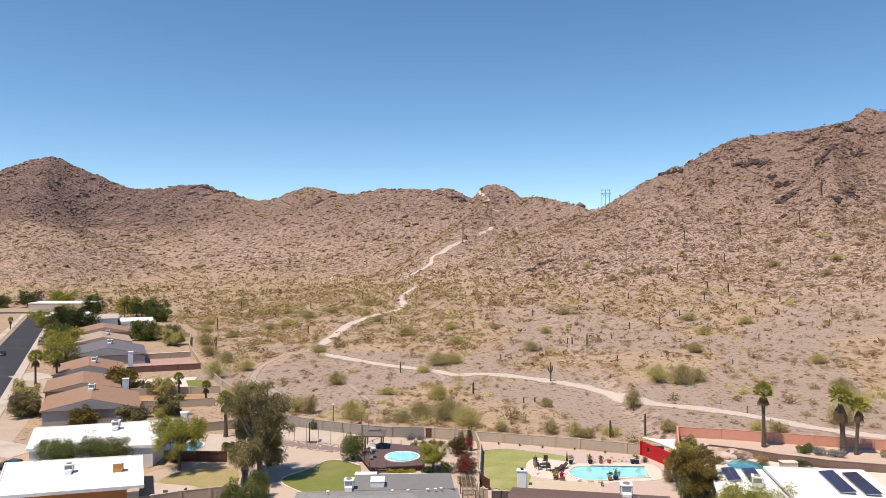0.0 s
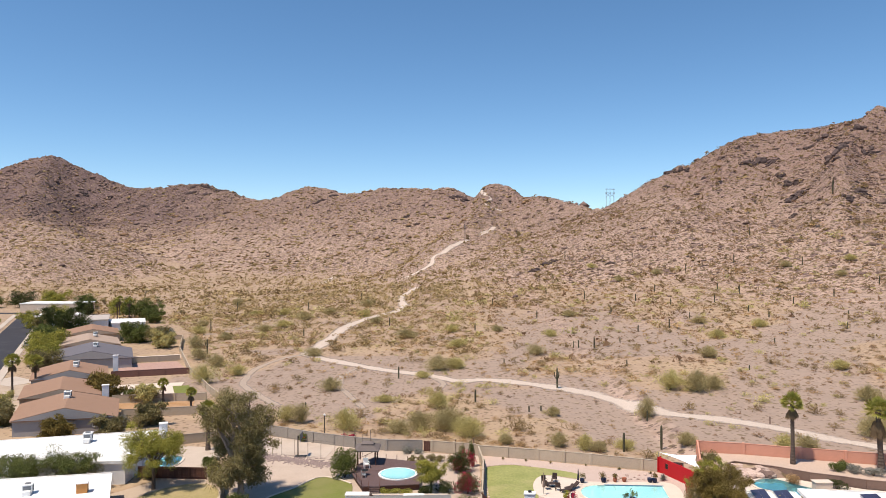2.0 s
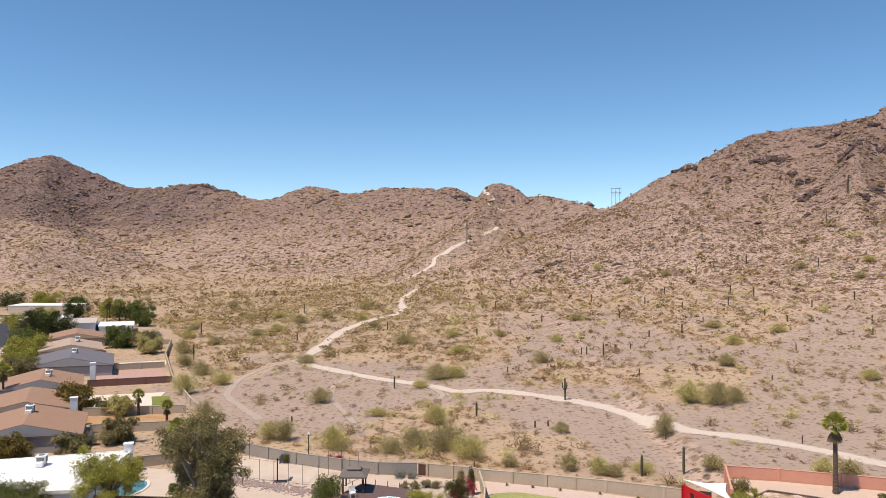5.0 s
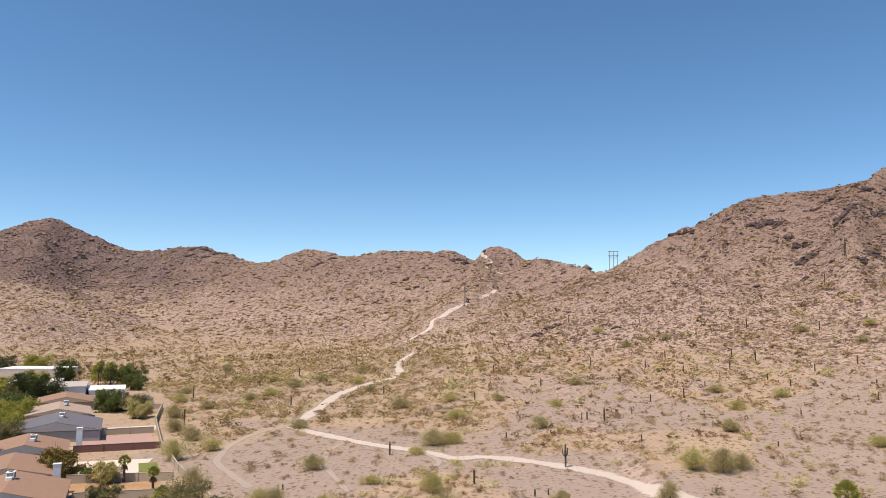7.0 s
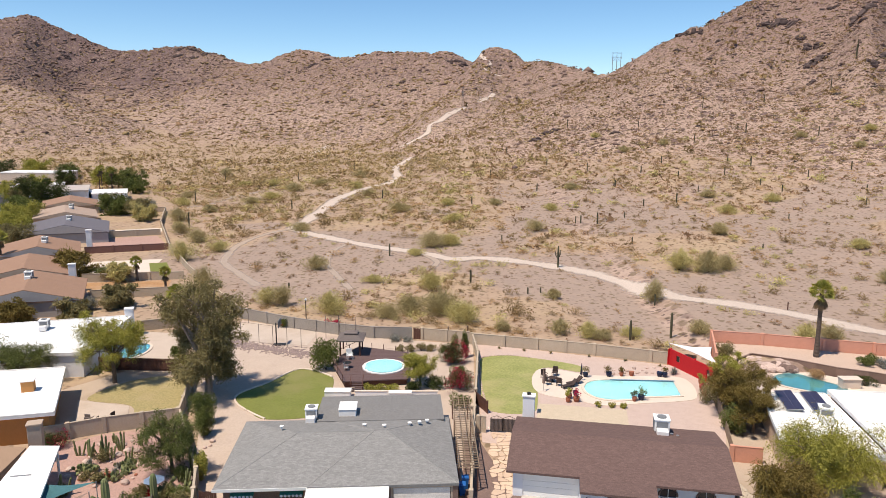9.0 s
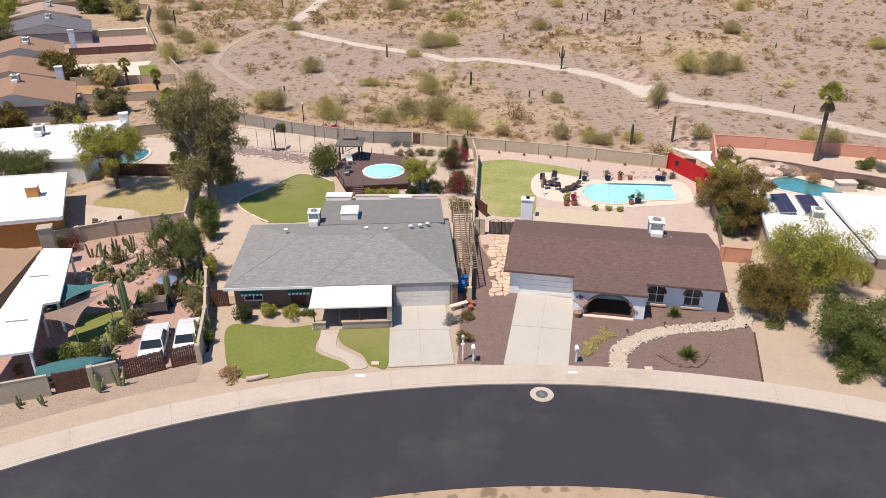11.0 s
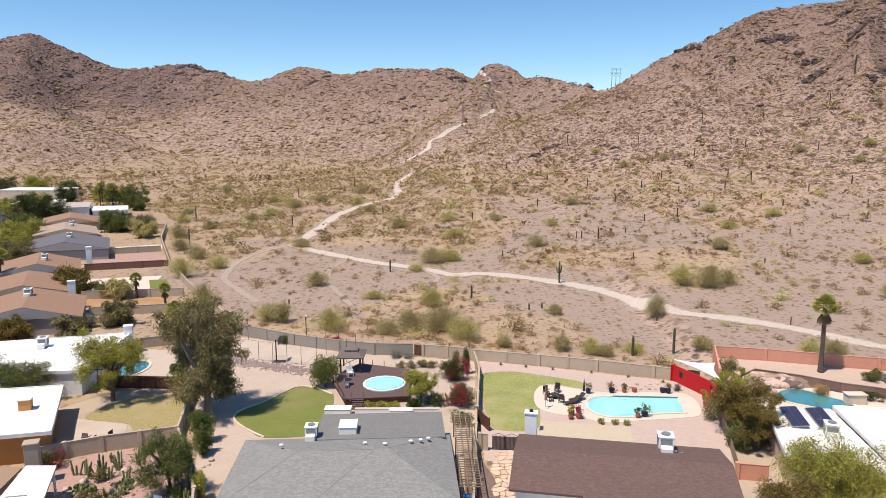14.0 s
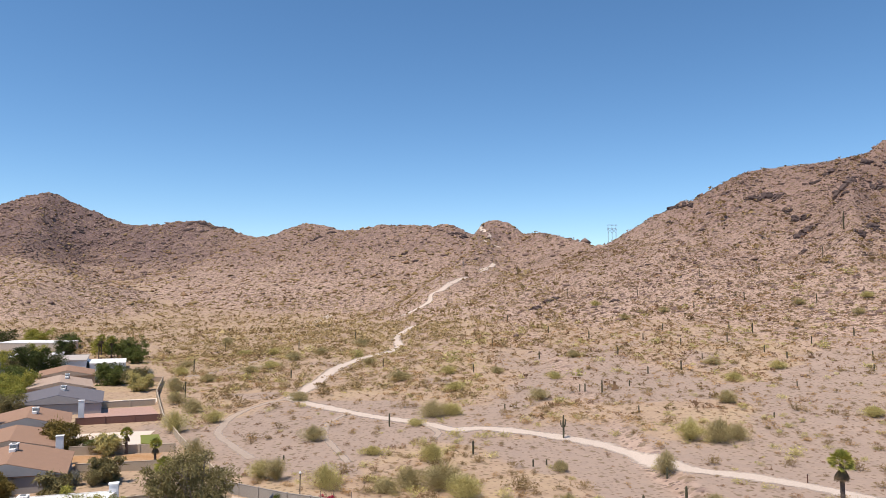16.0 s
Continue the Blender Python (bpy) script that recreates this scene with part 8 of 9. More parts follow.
part("seat", box(-0.9, 0.9, -0.22, 0.22, 0.36, 0.46, bevel=0.03), DECKING, be)
for x in (-0.6, 0.6):
    part("leg", box(x - 0.12, x + 0.12, -0.16, 0.16, 0, 0.36), DECKING, be)
for i, (x, y) in enumerate(((3.5, 76.0), (3.8, 75.6), (3.6, 74.9), (13.1, 74.6), (17.5, 73.7), (13.5, 74.4))):
    pot(x, y, 0.04, 0.24, 0.4, TERRACOTTA, "terracotta pot beside the house", L_OLIVE if i > 2 else None, 30 + i)
bush("white_bush", "low silvery white bush by the drive", 1.9, 72.9, 0.75, 0.75, L_SAGE, 700, 0.1, 80, 0.04)


fp = thing("flagstone_path", "crazy-paved pale flagstone path beside the house", "path", kind="structure")
FLAG = mat("flagstone", (0.62, 0.46, 0.34), (0.54, 0.40, 0.30), 1.2, 0.9, 0.01, vary=0.1, grain=0.15)
fr_ = np.random.RandomState(12)
cols = np.array([-1.0, -0.28, 0.3, 1.0])
knots = [[(7.2 - j * 0.05 + c + fr_.randn() * 0.13 + 0.1 * math.sin(j), 90.4 - j * 0.78 + fr_.randn() * 0.17) for c in cols] for j in range(18)]
for j in range(17):
    for i in range(3):
        if (j * 3 + i) % 5 == 1:
            continue
        q = [Vector(knots[j][i]), Vector(knots[j + 1][i]), Vector(knots[j + 1][i + 1]), Vector(knots[j][i + 1])]
        if (j * 3 + i) % 5 == 0 and i < 2:         # one wide stone
            q = [Vector(knots[j][i]), Vector(knots[j + 1][i]), Vector(knots[j + 1][i + 1]), Vector(knots[j + 1][i + 2]), Vector(knots[j][i + 2]), Vector(knots[j][i + 1])]
        mid_ = sum(q, Vector((0, 0))) / len(q)
        out = []
        for a_, b_ in zip(q, q[1:] + q[:1]):       # chipped corners
            out += [tuple(mid_ + (a_.lerp(b_, 0.18) - mid_) * (0.9 + 0.03 * fr_.randn())), tuple(mid_ + (a_.lerp(b_, 0.82) - mid_) * (0.9 + 0.03 * fr_.randn()))]
        part("flagstone", slab(out, 0.02, 0.085), FLAG, fp)
ig = thing("iron_gate", "black wrought-iron double gate with an arched top", "gate", Matrix.Translation((6.15, 90.4, 0)) @ Matrix.Rotation(-0.1, 4, "Z"))
for k in range(2):
    x0 = k * 1.3
    lf = part("leaf_frame", tube([(x0 + 0.03, 0, 0.1), (x0 + 0.03, 0, 1.6), (x0 + 0.65, 0, 1.85), (x0 + 1.25, 0, 1.6), (x0 + 1.25, 0, 0.1), (x0 + 0.03, 0, 0.1)], 0.03, 6), BLACKMETAL, ig)
    for j in range(1, 9):
        part("bar", tube([(x0 + 0.03 + j * 0.135, 0, 0.1), (x0 + 0.03 + j * 0.135, 0, 1.68)], 0.012, 5), BLACKMETAL, lf)
part("mesh_backing", box(0.05, 2.55, 0.03, 0.045, 0.15, 1.5), GREYWOOD, ig)

# front yard of the brown house
rr = np.random.RandomState(9)
line = np.array(curve_points([(14.6, 66.3), (15.3, 68.6), (17.4, 70.5), (20.2, 71.6), (25.2, 72.4), (27.0, 73.6), (27.3, 77.5), (27.0, 81)], 14))
riv = thing("river_rock_bed", "winding bed of cream river rocks in gravel", "rock bed", kind="structure")
bmr = []
for k in range(6):
    bm = bmesh.new()
    bmesh.ops.create_icosphere(bm, subdivisions=1, radius=1)
    for v in bm.verts:
        v.co *= 1 + 0.16 * rr.randn()
        v.co.z *= 0.6
    me = bpy.data.meshes.new("river_rock")
    bm.to_mesh(me)
    bm.free()
    me.materials.append(ROCKTAN)
    bmr.append(me)
for i in range(300):
    q = line[rr.randint(0, 80)] + rr.uniform(-0.52, 0.52, 2)
    sc = 0.11 + 0.09 * rr.rand()
    shared("rock", bmr[i % 6], riv, Matrix.Translation((q[0], q[1], 0.05)) @ Matrix.Rotation(rr.rand() * 6, 4, "Z") @ Matrix.Scale(sc, 4))
V, F = [], []
tv = np.array([tuple(v.co) for v in bmr[0].vertices])
tf = np.array([list(p.vertices) for p in bmr[0].polygons])
for i in range(2600):
    q = line[rr.randint(0, len(line))] + rr.uniform(-0.6, 0.6, 2)
    V.append(tv[:, [0, 1, 2]] * (0.09 + 0.08 * rr.rand()) * np.array([1, 1 - 2 * (i % 2), 1]) + np.array([q[0], q[1], 0.05 + 0.05 * rr.rand()]))
    F.append((tf if i % 2 == 0 else tf[:, ::-1]) + i * len(tv))
o = new("small_rocks", array_mesh("small_rocks", np.concatenate(V), np.concatenate(F), mat("cream_pebbles", (0.52, 0.44, 0.36), (0.34, 0.285, 0.23), 7.0, 0.9)))
o.parent = riv
tagged(o, "cream pebbles between the river rocks", kind="stuff")
for i in range(20):
    t = i / 19
    boulder(18.1 + 4.0 * t, 68.0 - 1.5 * math.sin(math.pi * t) + rr.randn() * 0.08, 0.04, 0.14 + 0.07 * rr.rand(), 200 + i, ROCKDARK, "dark stone of a half-ring round an aloe", "ring stones")
ed = thing("timber_edging", "dark timber edging along the gravel", "edging")
for i in range(4):
    a, b = Vector((24.95 + 0.5 * i, 64.7 + 1.65 * i)), Vector((24.95 + 0.5 * (i + 0.95), 64.7 + 1.65 * (i + 0.95)))
    part("timber", tube([(a.x, a.y, 0.08), (b.x, b.y, 0.08)], 0.09, 6), DARKWOOD, ed)
lg = thing("driftwood_log", "weathered pale log at the lawn corner", "log")
part("log", tube([(-13.4, 64.75, 0.2), (-12.6, 64.95, 0.24), (-11.9, 65.3, 0.2)], [0.2, 0.17, 0.12], 8), ROCKPALE, lg)


def mailbox(x, y, h, label):
    mb = thing("mailbox", label, "mailbox", Matrix.Translation((x, y, 0.04)), "mailboxes")
    part("post", box(-0.06, 0.06, -0.06, 0.06, 0, h), WHITEPAINT, mb)
    bm = bmesh.new()
    add_tube(bm, [(0, -0.28, h + 0.14), (0, 0.28, h + 0.14)], 0.15, 12)
    add_box(bm, -0.15, 0.15, -0.28, 0.28, h, h + 0.14)
    part("box", bm, WHITEMETAL, mb)
    part("door", box(-0.13, 0.13, -0.3, -0.285, h + 0.02, h + 0.24), GREYMETAL, mb)
    part("base_plate", box(-0.1, 0.1, -0.1, 0.1, 0, 0.03), GREYMETAL, mb)


mailbox(3.55, 67.3, 1.1, "white mailbox on a post in gravel")
mailbox(11.5, 67.2, 1.1, "white mailbox on a post in gravel")
lp = thing("lamp_post", "white garden lamp post in gravel", "lamp post", Matrix.Translation((2.75, 67.4, 0.04)))
part("post", tube([(0, 0, 0), (0, 0, 1.9)], 0.075, 10), WHITEPAINT, lp)
part("collar", tube([(0, 0, 1.45), (0, 0, 1.55)], 0.14, 10), WHITEPAINT, lp)
part("lantern", tube([(0, 0, 1.9), (0, 0, 2.02), (0, 0, 2.25), (0, 0, 2.36)], [0.08, 0.15, 0.15, 0.03], 8), GREYMETAL, lp)
mh = thing("manhole_cover", "iron manhole cover in a pale concrete ring", "manhole", Matrix.Translation((8.35, 63.2, 0.03)))
part("collar", tube([(0, 0, 0.0), (0, 0, 0.012)], 0.86, 28), CONCRETE, mh)
part("cover", tube([(0, 0, 0.012), (0, 0, 0.024)], 0.44, 24), mat("cast_iron", (0.16, 0.15, 0.145), rough=0.7, metal=0.4), mh)
for k in range(6):
    part("rib", box(-0.3, 0.3, -0.015, 0.015, 0.024, 0.03, Matrix.Rotation(k * math.pi / 6, 4, "Z")), GREYMETAL, mh)
for x, y in ((-5.0, 65.3), (11.0, 65.7)):
    o = part("meter_cover", box(-0.35, 0.35, -0.14, 0.14, 0.13, 0.147, bevel=0.004), WHITEPAINT)
    o.matrix_basis = Matrix.Translation((x, y, 0))
    tagged(o, "small white utility cover in the pavement", "cover", "utility covers")
o = part("meter_box", box(-0.3, 0.3, -0.2, 0.2, 0.0, 0.1, bevel=0.01), FLAG)
o.matrix_basis = Matrix.Translation((-4.0, 66.9, 0.05))
tagged(o, "tan meter box lid set in the lawn", "cover")
o = part("meter_box", box(-0.3, 0.3, -0.2, 0.2, 0.0, 0.06, bevel=0.01), FLAG)
o.matrix_basis = Matrix.Translation((16.9, 66.3, 0.04))
tagged(o, "tan meter box lid set in gravel", "cover")
for x, y in ((16.4, 71.2), (19.8, 72.3), (24.2, 73.0), (26.5, 72.0)):
    g = thing("path_light", "small black path light in gravel", "garden light", Matrix.Translation((x, y, 0.04)), "path lights")
    part("stake", tube([(0, 0, 0), (0, 0, 0.3)], 0.02, 6), BLACKMETAL, g)
    part("hood", tube([(0, 0, 0.3), (0, 0, 0.4)], [0.12, 0.03], 8), BLACKMETAL, g)
fl = thing("flag", "striped flag on a short pole by the porch", "flag", Matrix.Translation((13.05, 75.2, 0.04)))
part("pole", tube([(0, 0, 0), (0.0, -0.2, 1.9)], 0.025, 6), GREYMETAL, fl)
cloth = part("cloth", box(0.02, 0.85, -0.21, -0.2, 1.15, 1.75, Matrix.Rotation(0.06, 4, "Y")), WHITECANVAS, fl)
for k in range(3):
    part("stripe", box(0.02, 0.85, -0.217, -0.211, 1.18 + k * 0.2, 1.28 + k * 0.2, Matrix.Rotation(0.06, 4, "Y")), REDPAINT, cloth)
part("canton", box(0.02, 0.36, -0.222, -0.217, 1.45, 1.75, Matrix.Rotation(0.06, 4, "Y")), mat("navy_cloth", (0.02, 0.025, 0.09), rough=0.9), cloth)


# the small flag by the arched porch
fl = thing("garden_flag", "small striped flag on a pole in a clay planter", "flag", Matrix.Translation((12.7, 73.8, 0.03)))
part("pole", tube([(0, 0, 0.2), (0, 0, 2.45)], 0.025, 8), WHITEPAINT, fl, "thin white pole")
part("planter", tube([(0, 0, 0), (0, 0, 0.42), (0, 0, 0.46)], [0.26, 0.36, 0.38], 14), mat("clay_planter", (0.36, 0.20, 0.13), rough=0.85), fl, "round clay planter")
cloth_blue = mat("flag_blue", (0.025, 0.03, 0.10), rough=0.9)
cloth_red = mat("flag_red", (0.34, 0.03, 0.04), rough=0.9)
hang = Matrix.Translation((0.03, -0.01, 2.25)) @ Matrix.Rotation(radians(38), 4, "Y")
for k in range(9):
    x0 = 0.5 if k < 5 else 0.0
    part("stripe", box(x0, 1.15, -0.008, 0.008, -0.09 * (k + 1), -0.09 * k, m=hang), WHITEPAINT if k % 2 else cloth_red, fl)
part("canton", box(0, 0.5, -0.008, 0.008, -0.45, 0, m=hang), cloth_blue, fl, "dark blue corner of the flag")

# ---- cars, boat, trailer ----
def car(x, y, z, turn, paint, label, classic=False):
    c = thing("car", label, "car", Matrix.Translation((x, y, z)) @ Matrix.Rotation(turn, 4, "Z"), "parked cars")
    L, W = (5.2, 1.9) if classic else (4.6, 1.8)
    bm = bmesh.new()
    prof = [(-0.5, 0.35), (-0.5, 0.78), (-0.18, 0.86), (0.22, 0.86), (0.49, 0.74), (0.5, 0.35)]
    left = [bm.verts.new((-W / 2, p * L, h)) for p, h in prof]
    right = [bm.verts.new((W / 2, p * L, h)) for p, h in prof]
    bm.faces.new(left)
    bm.faces.new(right[::-1])
    for i in range(len(prof)):
        j = (i + 1) % len(prof)
        bm.faces.new((left[i], right[i], right[j], left[j]))
    bmesh.ops.recalc_face_normals(bm, faces=bm.faces)
    bmesh.ops.bevel(bm, geom=bm.edges[:], offset=0.07, segments=2, affect="EDGES")
    part("body", bm, paint, c)
    a, b, f1, f0 = (-0.34, -0.22, 0.08, 0.22) if not classic else (-0.27, -0.19, 0.10, 0.19)
    bm = bmesh.new()
    lo = [bm.verts.new((sx * W * 0.46, p * L, 0.84)) for p in (a, f0) for sx in (-1, 1)]
    hi = [bm.verts.new((sx * W * 0.38, p * L, 1.36)) for p in (b, f1) for sx in (-1, 1)]
    for f in ((0, 1, 3, 2), (4, 6, 7, 5), (0, 4, 5, 1), (2, 3, 7, 6), (0, 2, 6, 4), (1, 5, 7, 3)):
        bm.faces.new([(lo + hi)[k] for k in f])
    bmesh.ops.recalc_face_normals(bm, faces=bm.faces)
    cab = part("cabin_glass", bm, GLASS, c)
    part("roof_panel", box(-W * 0.385, W * 0.385, b * L - 0.02, f1 * L + 0.02, 1.345, 1.4, bevel=0.025), paint, c)
    for sx in (-1, 1):
        for p, q in (((a, 0.84), (b, 1.36)), ((f0, 0.84), (f1, 1.36))):
            part("pillar", tube([(sx * W * 0.455, p[0] * L, p[1]), (sx * W * 0.385, q[0] * L, q[1])], 0.045, 5), paint, c)
        for py in (-0.31, 0.31):
            w = part("wheel", tube([(sx * (W / 2 - 0.2), py * L, 0.33), (sx * (W / 2 + 0.01), py * L, 0.33)], 0.33, 16), RUBBER, c)
            part("rim", tube([(sx * (W / 2 + 0.005), py * L, 0.33), (sx * (W / 2 + 0.02), py * L, 0.33)], 0.2, 12), GREYMETAL, w)
        part("headlight", tube([(sx * W * 0.36, 0.497 * L, 0.62), (sx * W * 0.36, 0.503 * L, 0.62)], 0.09, 10), WHITEMETAL, c)
        part("tail_light", box(sx * W * 0.38 - 0.14, sx * W * 0.38 + 0.14, -0.506 * L, -0.495 * L, 0.6, 0.7), REDPAINT, c)
    for py in (-0.505, 0.505):
        part("bumper", box(-W * 0.48, W * 0.48, py * L - 0.06, py * L + 0.06, 0.38, 0.52, bevel=0.03), GREYMETAL, c)
    return c


car(-21.7, 69.1, 0.05, 0.22, CARWHITE, "white classic saloon car parked behind a gate", True)
car(-19.3, 69.9, 0.05, 0.22, CARWHITE, "white classic saloon car parked behind a gate", True)
car(-139.5, 244, 0.05, 0.46, CARGREY, "silver car parked in the street")
car(-138.0, 250, 0.05, 0.46, CARWHITE, "white car parked in the street")
car(-137.5, 219, 0.05, 0.46, CARDARK, "dark car parked in the street")
car(-64.2, 104.6, 0.06, 1.3, CARDARK, "dark blue car in a driveway")
bt = thing("boat", "covered motor boat on a trailer, teal tarpaulin", "boat", Matrix.Translation((-25.8, 65.0, 0.0)) @ Matrix.Rotation(0.28, 4, "Z"))
bm = bmesh.new()
secs = []
for k in range(9):
    t = k / 8
    hw = 0.9 * (1 - abs(2 * t - 0.75) ** 3 * 0.45) * (1 if t < 0.75 else (1 - t) / 0.25 * 0.9 + 0.1)
    secs.append([bm.verts.new((-2.6 + 5.0 * t, s * hw, zz)) for s, zz in ((-1, 1.25), (-0.7, 0.75), (0, 0.6), (0.7, 0.75), (1, 1.25))])
for p, q in zip(secs, secs[1:]):
    for k in range(4):
        bm.faces.new((p[k], q[k], q[k + 1], p[k + 1]))
part("hull", bm, mat("navy_gelcoat", (0.02, 0.025, 0.10), rough=0.3), bt, "navy blue hull")
bm = bmesh.new()
secs = []
for k in range(9):
    t = k / 8
    hw = 0.96 * (1 - abs(2 * t - 0.75) ** 3 * 0.45) * (1 if t < 0.75 else (1 - t) / 0.25 * 0.9 + 0.1)
    secs.append([bm.verts.new((-2.65 + 5.1 * t, s * hw, zz + 0.15 * math.sin(math.pi * t))) for s, zz in ((-1, 1.2), (-0.6, 1.42), (0, 1.62), (0.6, 1.42), (1, 1.2))])
for p, q in zip(secs, secs[1:]):
    for k in range(4):
        bm.faces.new((p[k + 1], q[k + 1], q[k], p[k]))
part("tarpaulin", bm, TEALCANVAS, bt, "teal boat cover")
part("trailer_bed", box(-2.4, 2.6, -0.5, 0.5, 0.4, 0.55), GREYMETAL, bt)
for sy in (-1, 1):
    part("wheel", tube([(-0.6, sy * 0.75, 0.32), (-0.6, sy * 0.95, 0.32)], 0.32, 14), RUBBER, bt)
ut = thing("utility_trailer", "grey wooden utility trailer behind the cars", "trailer", Matrix.Translation((-24.0, 75.0, 0.0)) @ Matrix.Rotation(0.25, 4, "Z"))
for k in range(5):
    part("board", box(-1.3, 1.3, -1.24, -1.2, 0.5 + k * 0.17, 0.65 + k * 0.17), GREYWOOD, ut)
    part("board", box(1.2, 1.24, -1.2, 1.6, 0.5 + k * 0.17, 0.65 + k * 0.17), GREYWOOD, ut)
    part("board", box(-1.24, -1.2, -1.2, 1.6, 0.5 + k * 0.17, 0.65 + k * 0.17), GREYWOOD, ut)
part("floor", box(-1.3, 1.3, -1.2, 1.6, 0.42, 0.5), GREYWOOD, ut)
for x in (-1.25, 0, 1.25):
    part("post", box(x - 0.05, x + 0.05, -1.28, -1.2, 0.4, 1.5), GREYWOOD, ut)
for sx in (-1, 1):
    part("wheel", tube([(sx * 1.4, 0.2, 0.35), (sx * 1.6, 0.2, 0.35)], 0.35, 14), RUBBER, ut)

# cactus garden
saguaro(-25.4, 73.0, 4.2, 0, 91, 0, 0.34, "thick green saguaro in the cactus garden", CACTUS)
saguaro(-24.2, 66.4, 2.2, 0, 92, 0, 0.34, "stout pale barrel-topped cactus behind a wall", SAGUARO)
saguaro(-22.9, 76.0, 3.0, 0, 93, 0, 0.3, "green saguaro in the cactus garden", CACTUS)
for i, (x, y, h, n) in enumerate(((-32.6, 84.4, 2.6, 5), (-31.4, 85.2, 3.0, 6), (-30.0, 86.0, 2.6, 5), (-28.6, 87.2, 2.8, 5), (-27.0, 88.4, 2.6, 5), (-33.8, 85.0, 2.2, 4), (-31.6, 77.6, 2.6, 5), (-28.6, 84.0, 2.0, 4), (-24.6, 86.6, 2.8, 6), (-22.0, 82.4, 2.8, 6), (-21.4, 79.0, 2.6, 5),
                                  (-18.3, 69.6, 3.2, 4), (-18.1, 68.4, 2.6, 4), (-23.9, 63.6, 2.2, 5), (-22.5, 64.2, 2.4, 4), (-28.6, 62.0, 1.4, 3), (-27.0, 62.2, 1.2, 4), (-25.4, 70.4, 2.2, 5), (-25.0, 68.2, 2.0, 5), (-20.6, 75.4, 2.6, 6))):
    cactus_clump(x, y, h * 0.72, n, i)
for i, (x, y, r) in enumerate(((-27.6, 75.2, 1.3), (-25.9, 71.6, 1.1), (-25.6, 69.4, 1.0), (-22.0, 78.6, 1.4), (-24.6, 67.0, 1.1), (-20.6, 77.2, 1.2), (-28.0, 82.6, 0.9))):
    prickly_pear(x, y, r, i)
gr_ = np.random.RandomState(44)
for i in range(26):
    x, y = -33.6 + 12.6 * gr_.rand(), 76.5 + 11.5 * gr_.rand()
    if x > -20.6 - (y - 79.5) * 0.48 - 0.8:
        continue
    k = i % 4
    if k == 0:
        prickly_pear(x, y, 0.5 + 0.3 * gr_.rand(), 20 + i)
    elif k == 1:
        cactus_clump(x, y, 0.7 + 0.8 * gr_.rand(), 3, 40 + i)
    elif k == 2:
        spiky("agave", "grey-green spiky agave in pink gravel", x, y, 0.6 + 0.3 * gr_.rand(), 0.8, L_SAGE, 60, 40 + i, 0.03)
    else:
        bush("desert_shrub", "wispy brown-green shrub in pink gravel", x, y, 0.7, 1.1, L_OLIVE, 420, 0.12, 120 + i, 0, group="cactus garden shrubs", broom=True)
for i, (x, y, r, h, m_) in enumerate(((-24.9, 75.4, 0.9, 1.6, L_GREEN), (-24.7, 72.6, 0.8, 1.8, L_OLIVE), (-24.5, 70.0, 0.8, 1.5, L_GREEN), (-24.4, 66.0, 0.8, 1.3, L_OLIVE), (-32.4, 75.0, 0.8, 1.4, L_GREEN), (-22.4, 80.4, 1.1, 1.8, L_DARK), (-21.0, 76.6, 0.9, 1.6, L_GREEN), (-19.4, 73.6, 0.7, 1.5, L_OLIVE))):
    bush("desert_shrub", "dense green shrub between the cacti", x, y, r, h, m_, 800, 0.12, 150 + i, 0, group="cactus garden shrubs")
bush("round_bush", "dark rounded bush beside the cars", -20.2, 75.0, 1.2, 1.9, L_OLIVE, 1200, 0.14, 90, 0)
bush("clipped_hedge", "low green hedge at the lawn's edge", -28.2, 67.6, 1.3, 1.1, L_GREEN, 1100, 0.12, 91, 0)
bush("clipped_hedge", "low green hedge at the lawn's edge", -26.4, 68.0, 1.2, 1.1, L_GREEN, 1000, 0.12, 92, 0)
bush("bougainvillea", "crimson bougainvillea over the wall", -37.2, 86.4, 1.3, 1.7, L_DARK, 900, 0.14, 93, 0, flowers=L_RED)
bush("barrel_shrub", "round green barrel cactus clump", -31.0, 80.6, 0.6, 0.8, L_OLIVE, 500, 0.1, 94, 0)
for i in range(60):
    boulder(-33.5 + 12.5 * rr.rand(), 78.5 + 9.5 * rr.rand(), 0.02, 0.15 + 0.25 * rr.rand() ** 2, 300 + i, ROCKPALE if i % 3 else mat("red_rock", (0.32, 0.15, 0.11), rough=0.95) if i == 0 else TERRACOTTA if i % 9 == 0 else ROCKPALE, "pale rock bordering the cactus beds", "cactus garden rocks")
for i, (x, y) in enumerate(((-29.6, 66.2), (-30.2, 65.0), (-31.0, 66.0), (-24.2, 77.6), (-29.0, 80.6))):
    pot(x, y, 0.03, 0.3, 0.55, TERRACOTTA if i != 3 else REDPAINT, "red clay pot in the gravel garden", L_BROWN if i % 2 else None, 50 + i)
umbrella(-23.6, 77.8, 0.03, 1.9, 0.9, mat("pale_blue_canvas", (0.35, 0.47, 0.65), rough=0.9), "faded pale blue garden umbrella")
for i, (x, y) in enumerate(((-35.9, 90.6), (-34.6, 91.0), (-36.2, 92.0), (-34.2, 92.4))):
    chair(x, y, 0.08, i * 1.5, RATTAN if i % 2 else GREYWOOD, "brown patio chair on a concrete slab", 1.2)

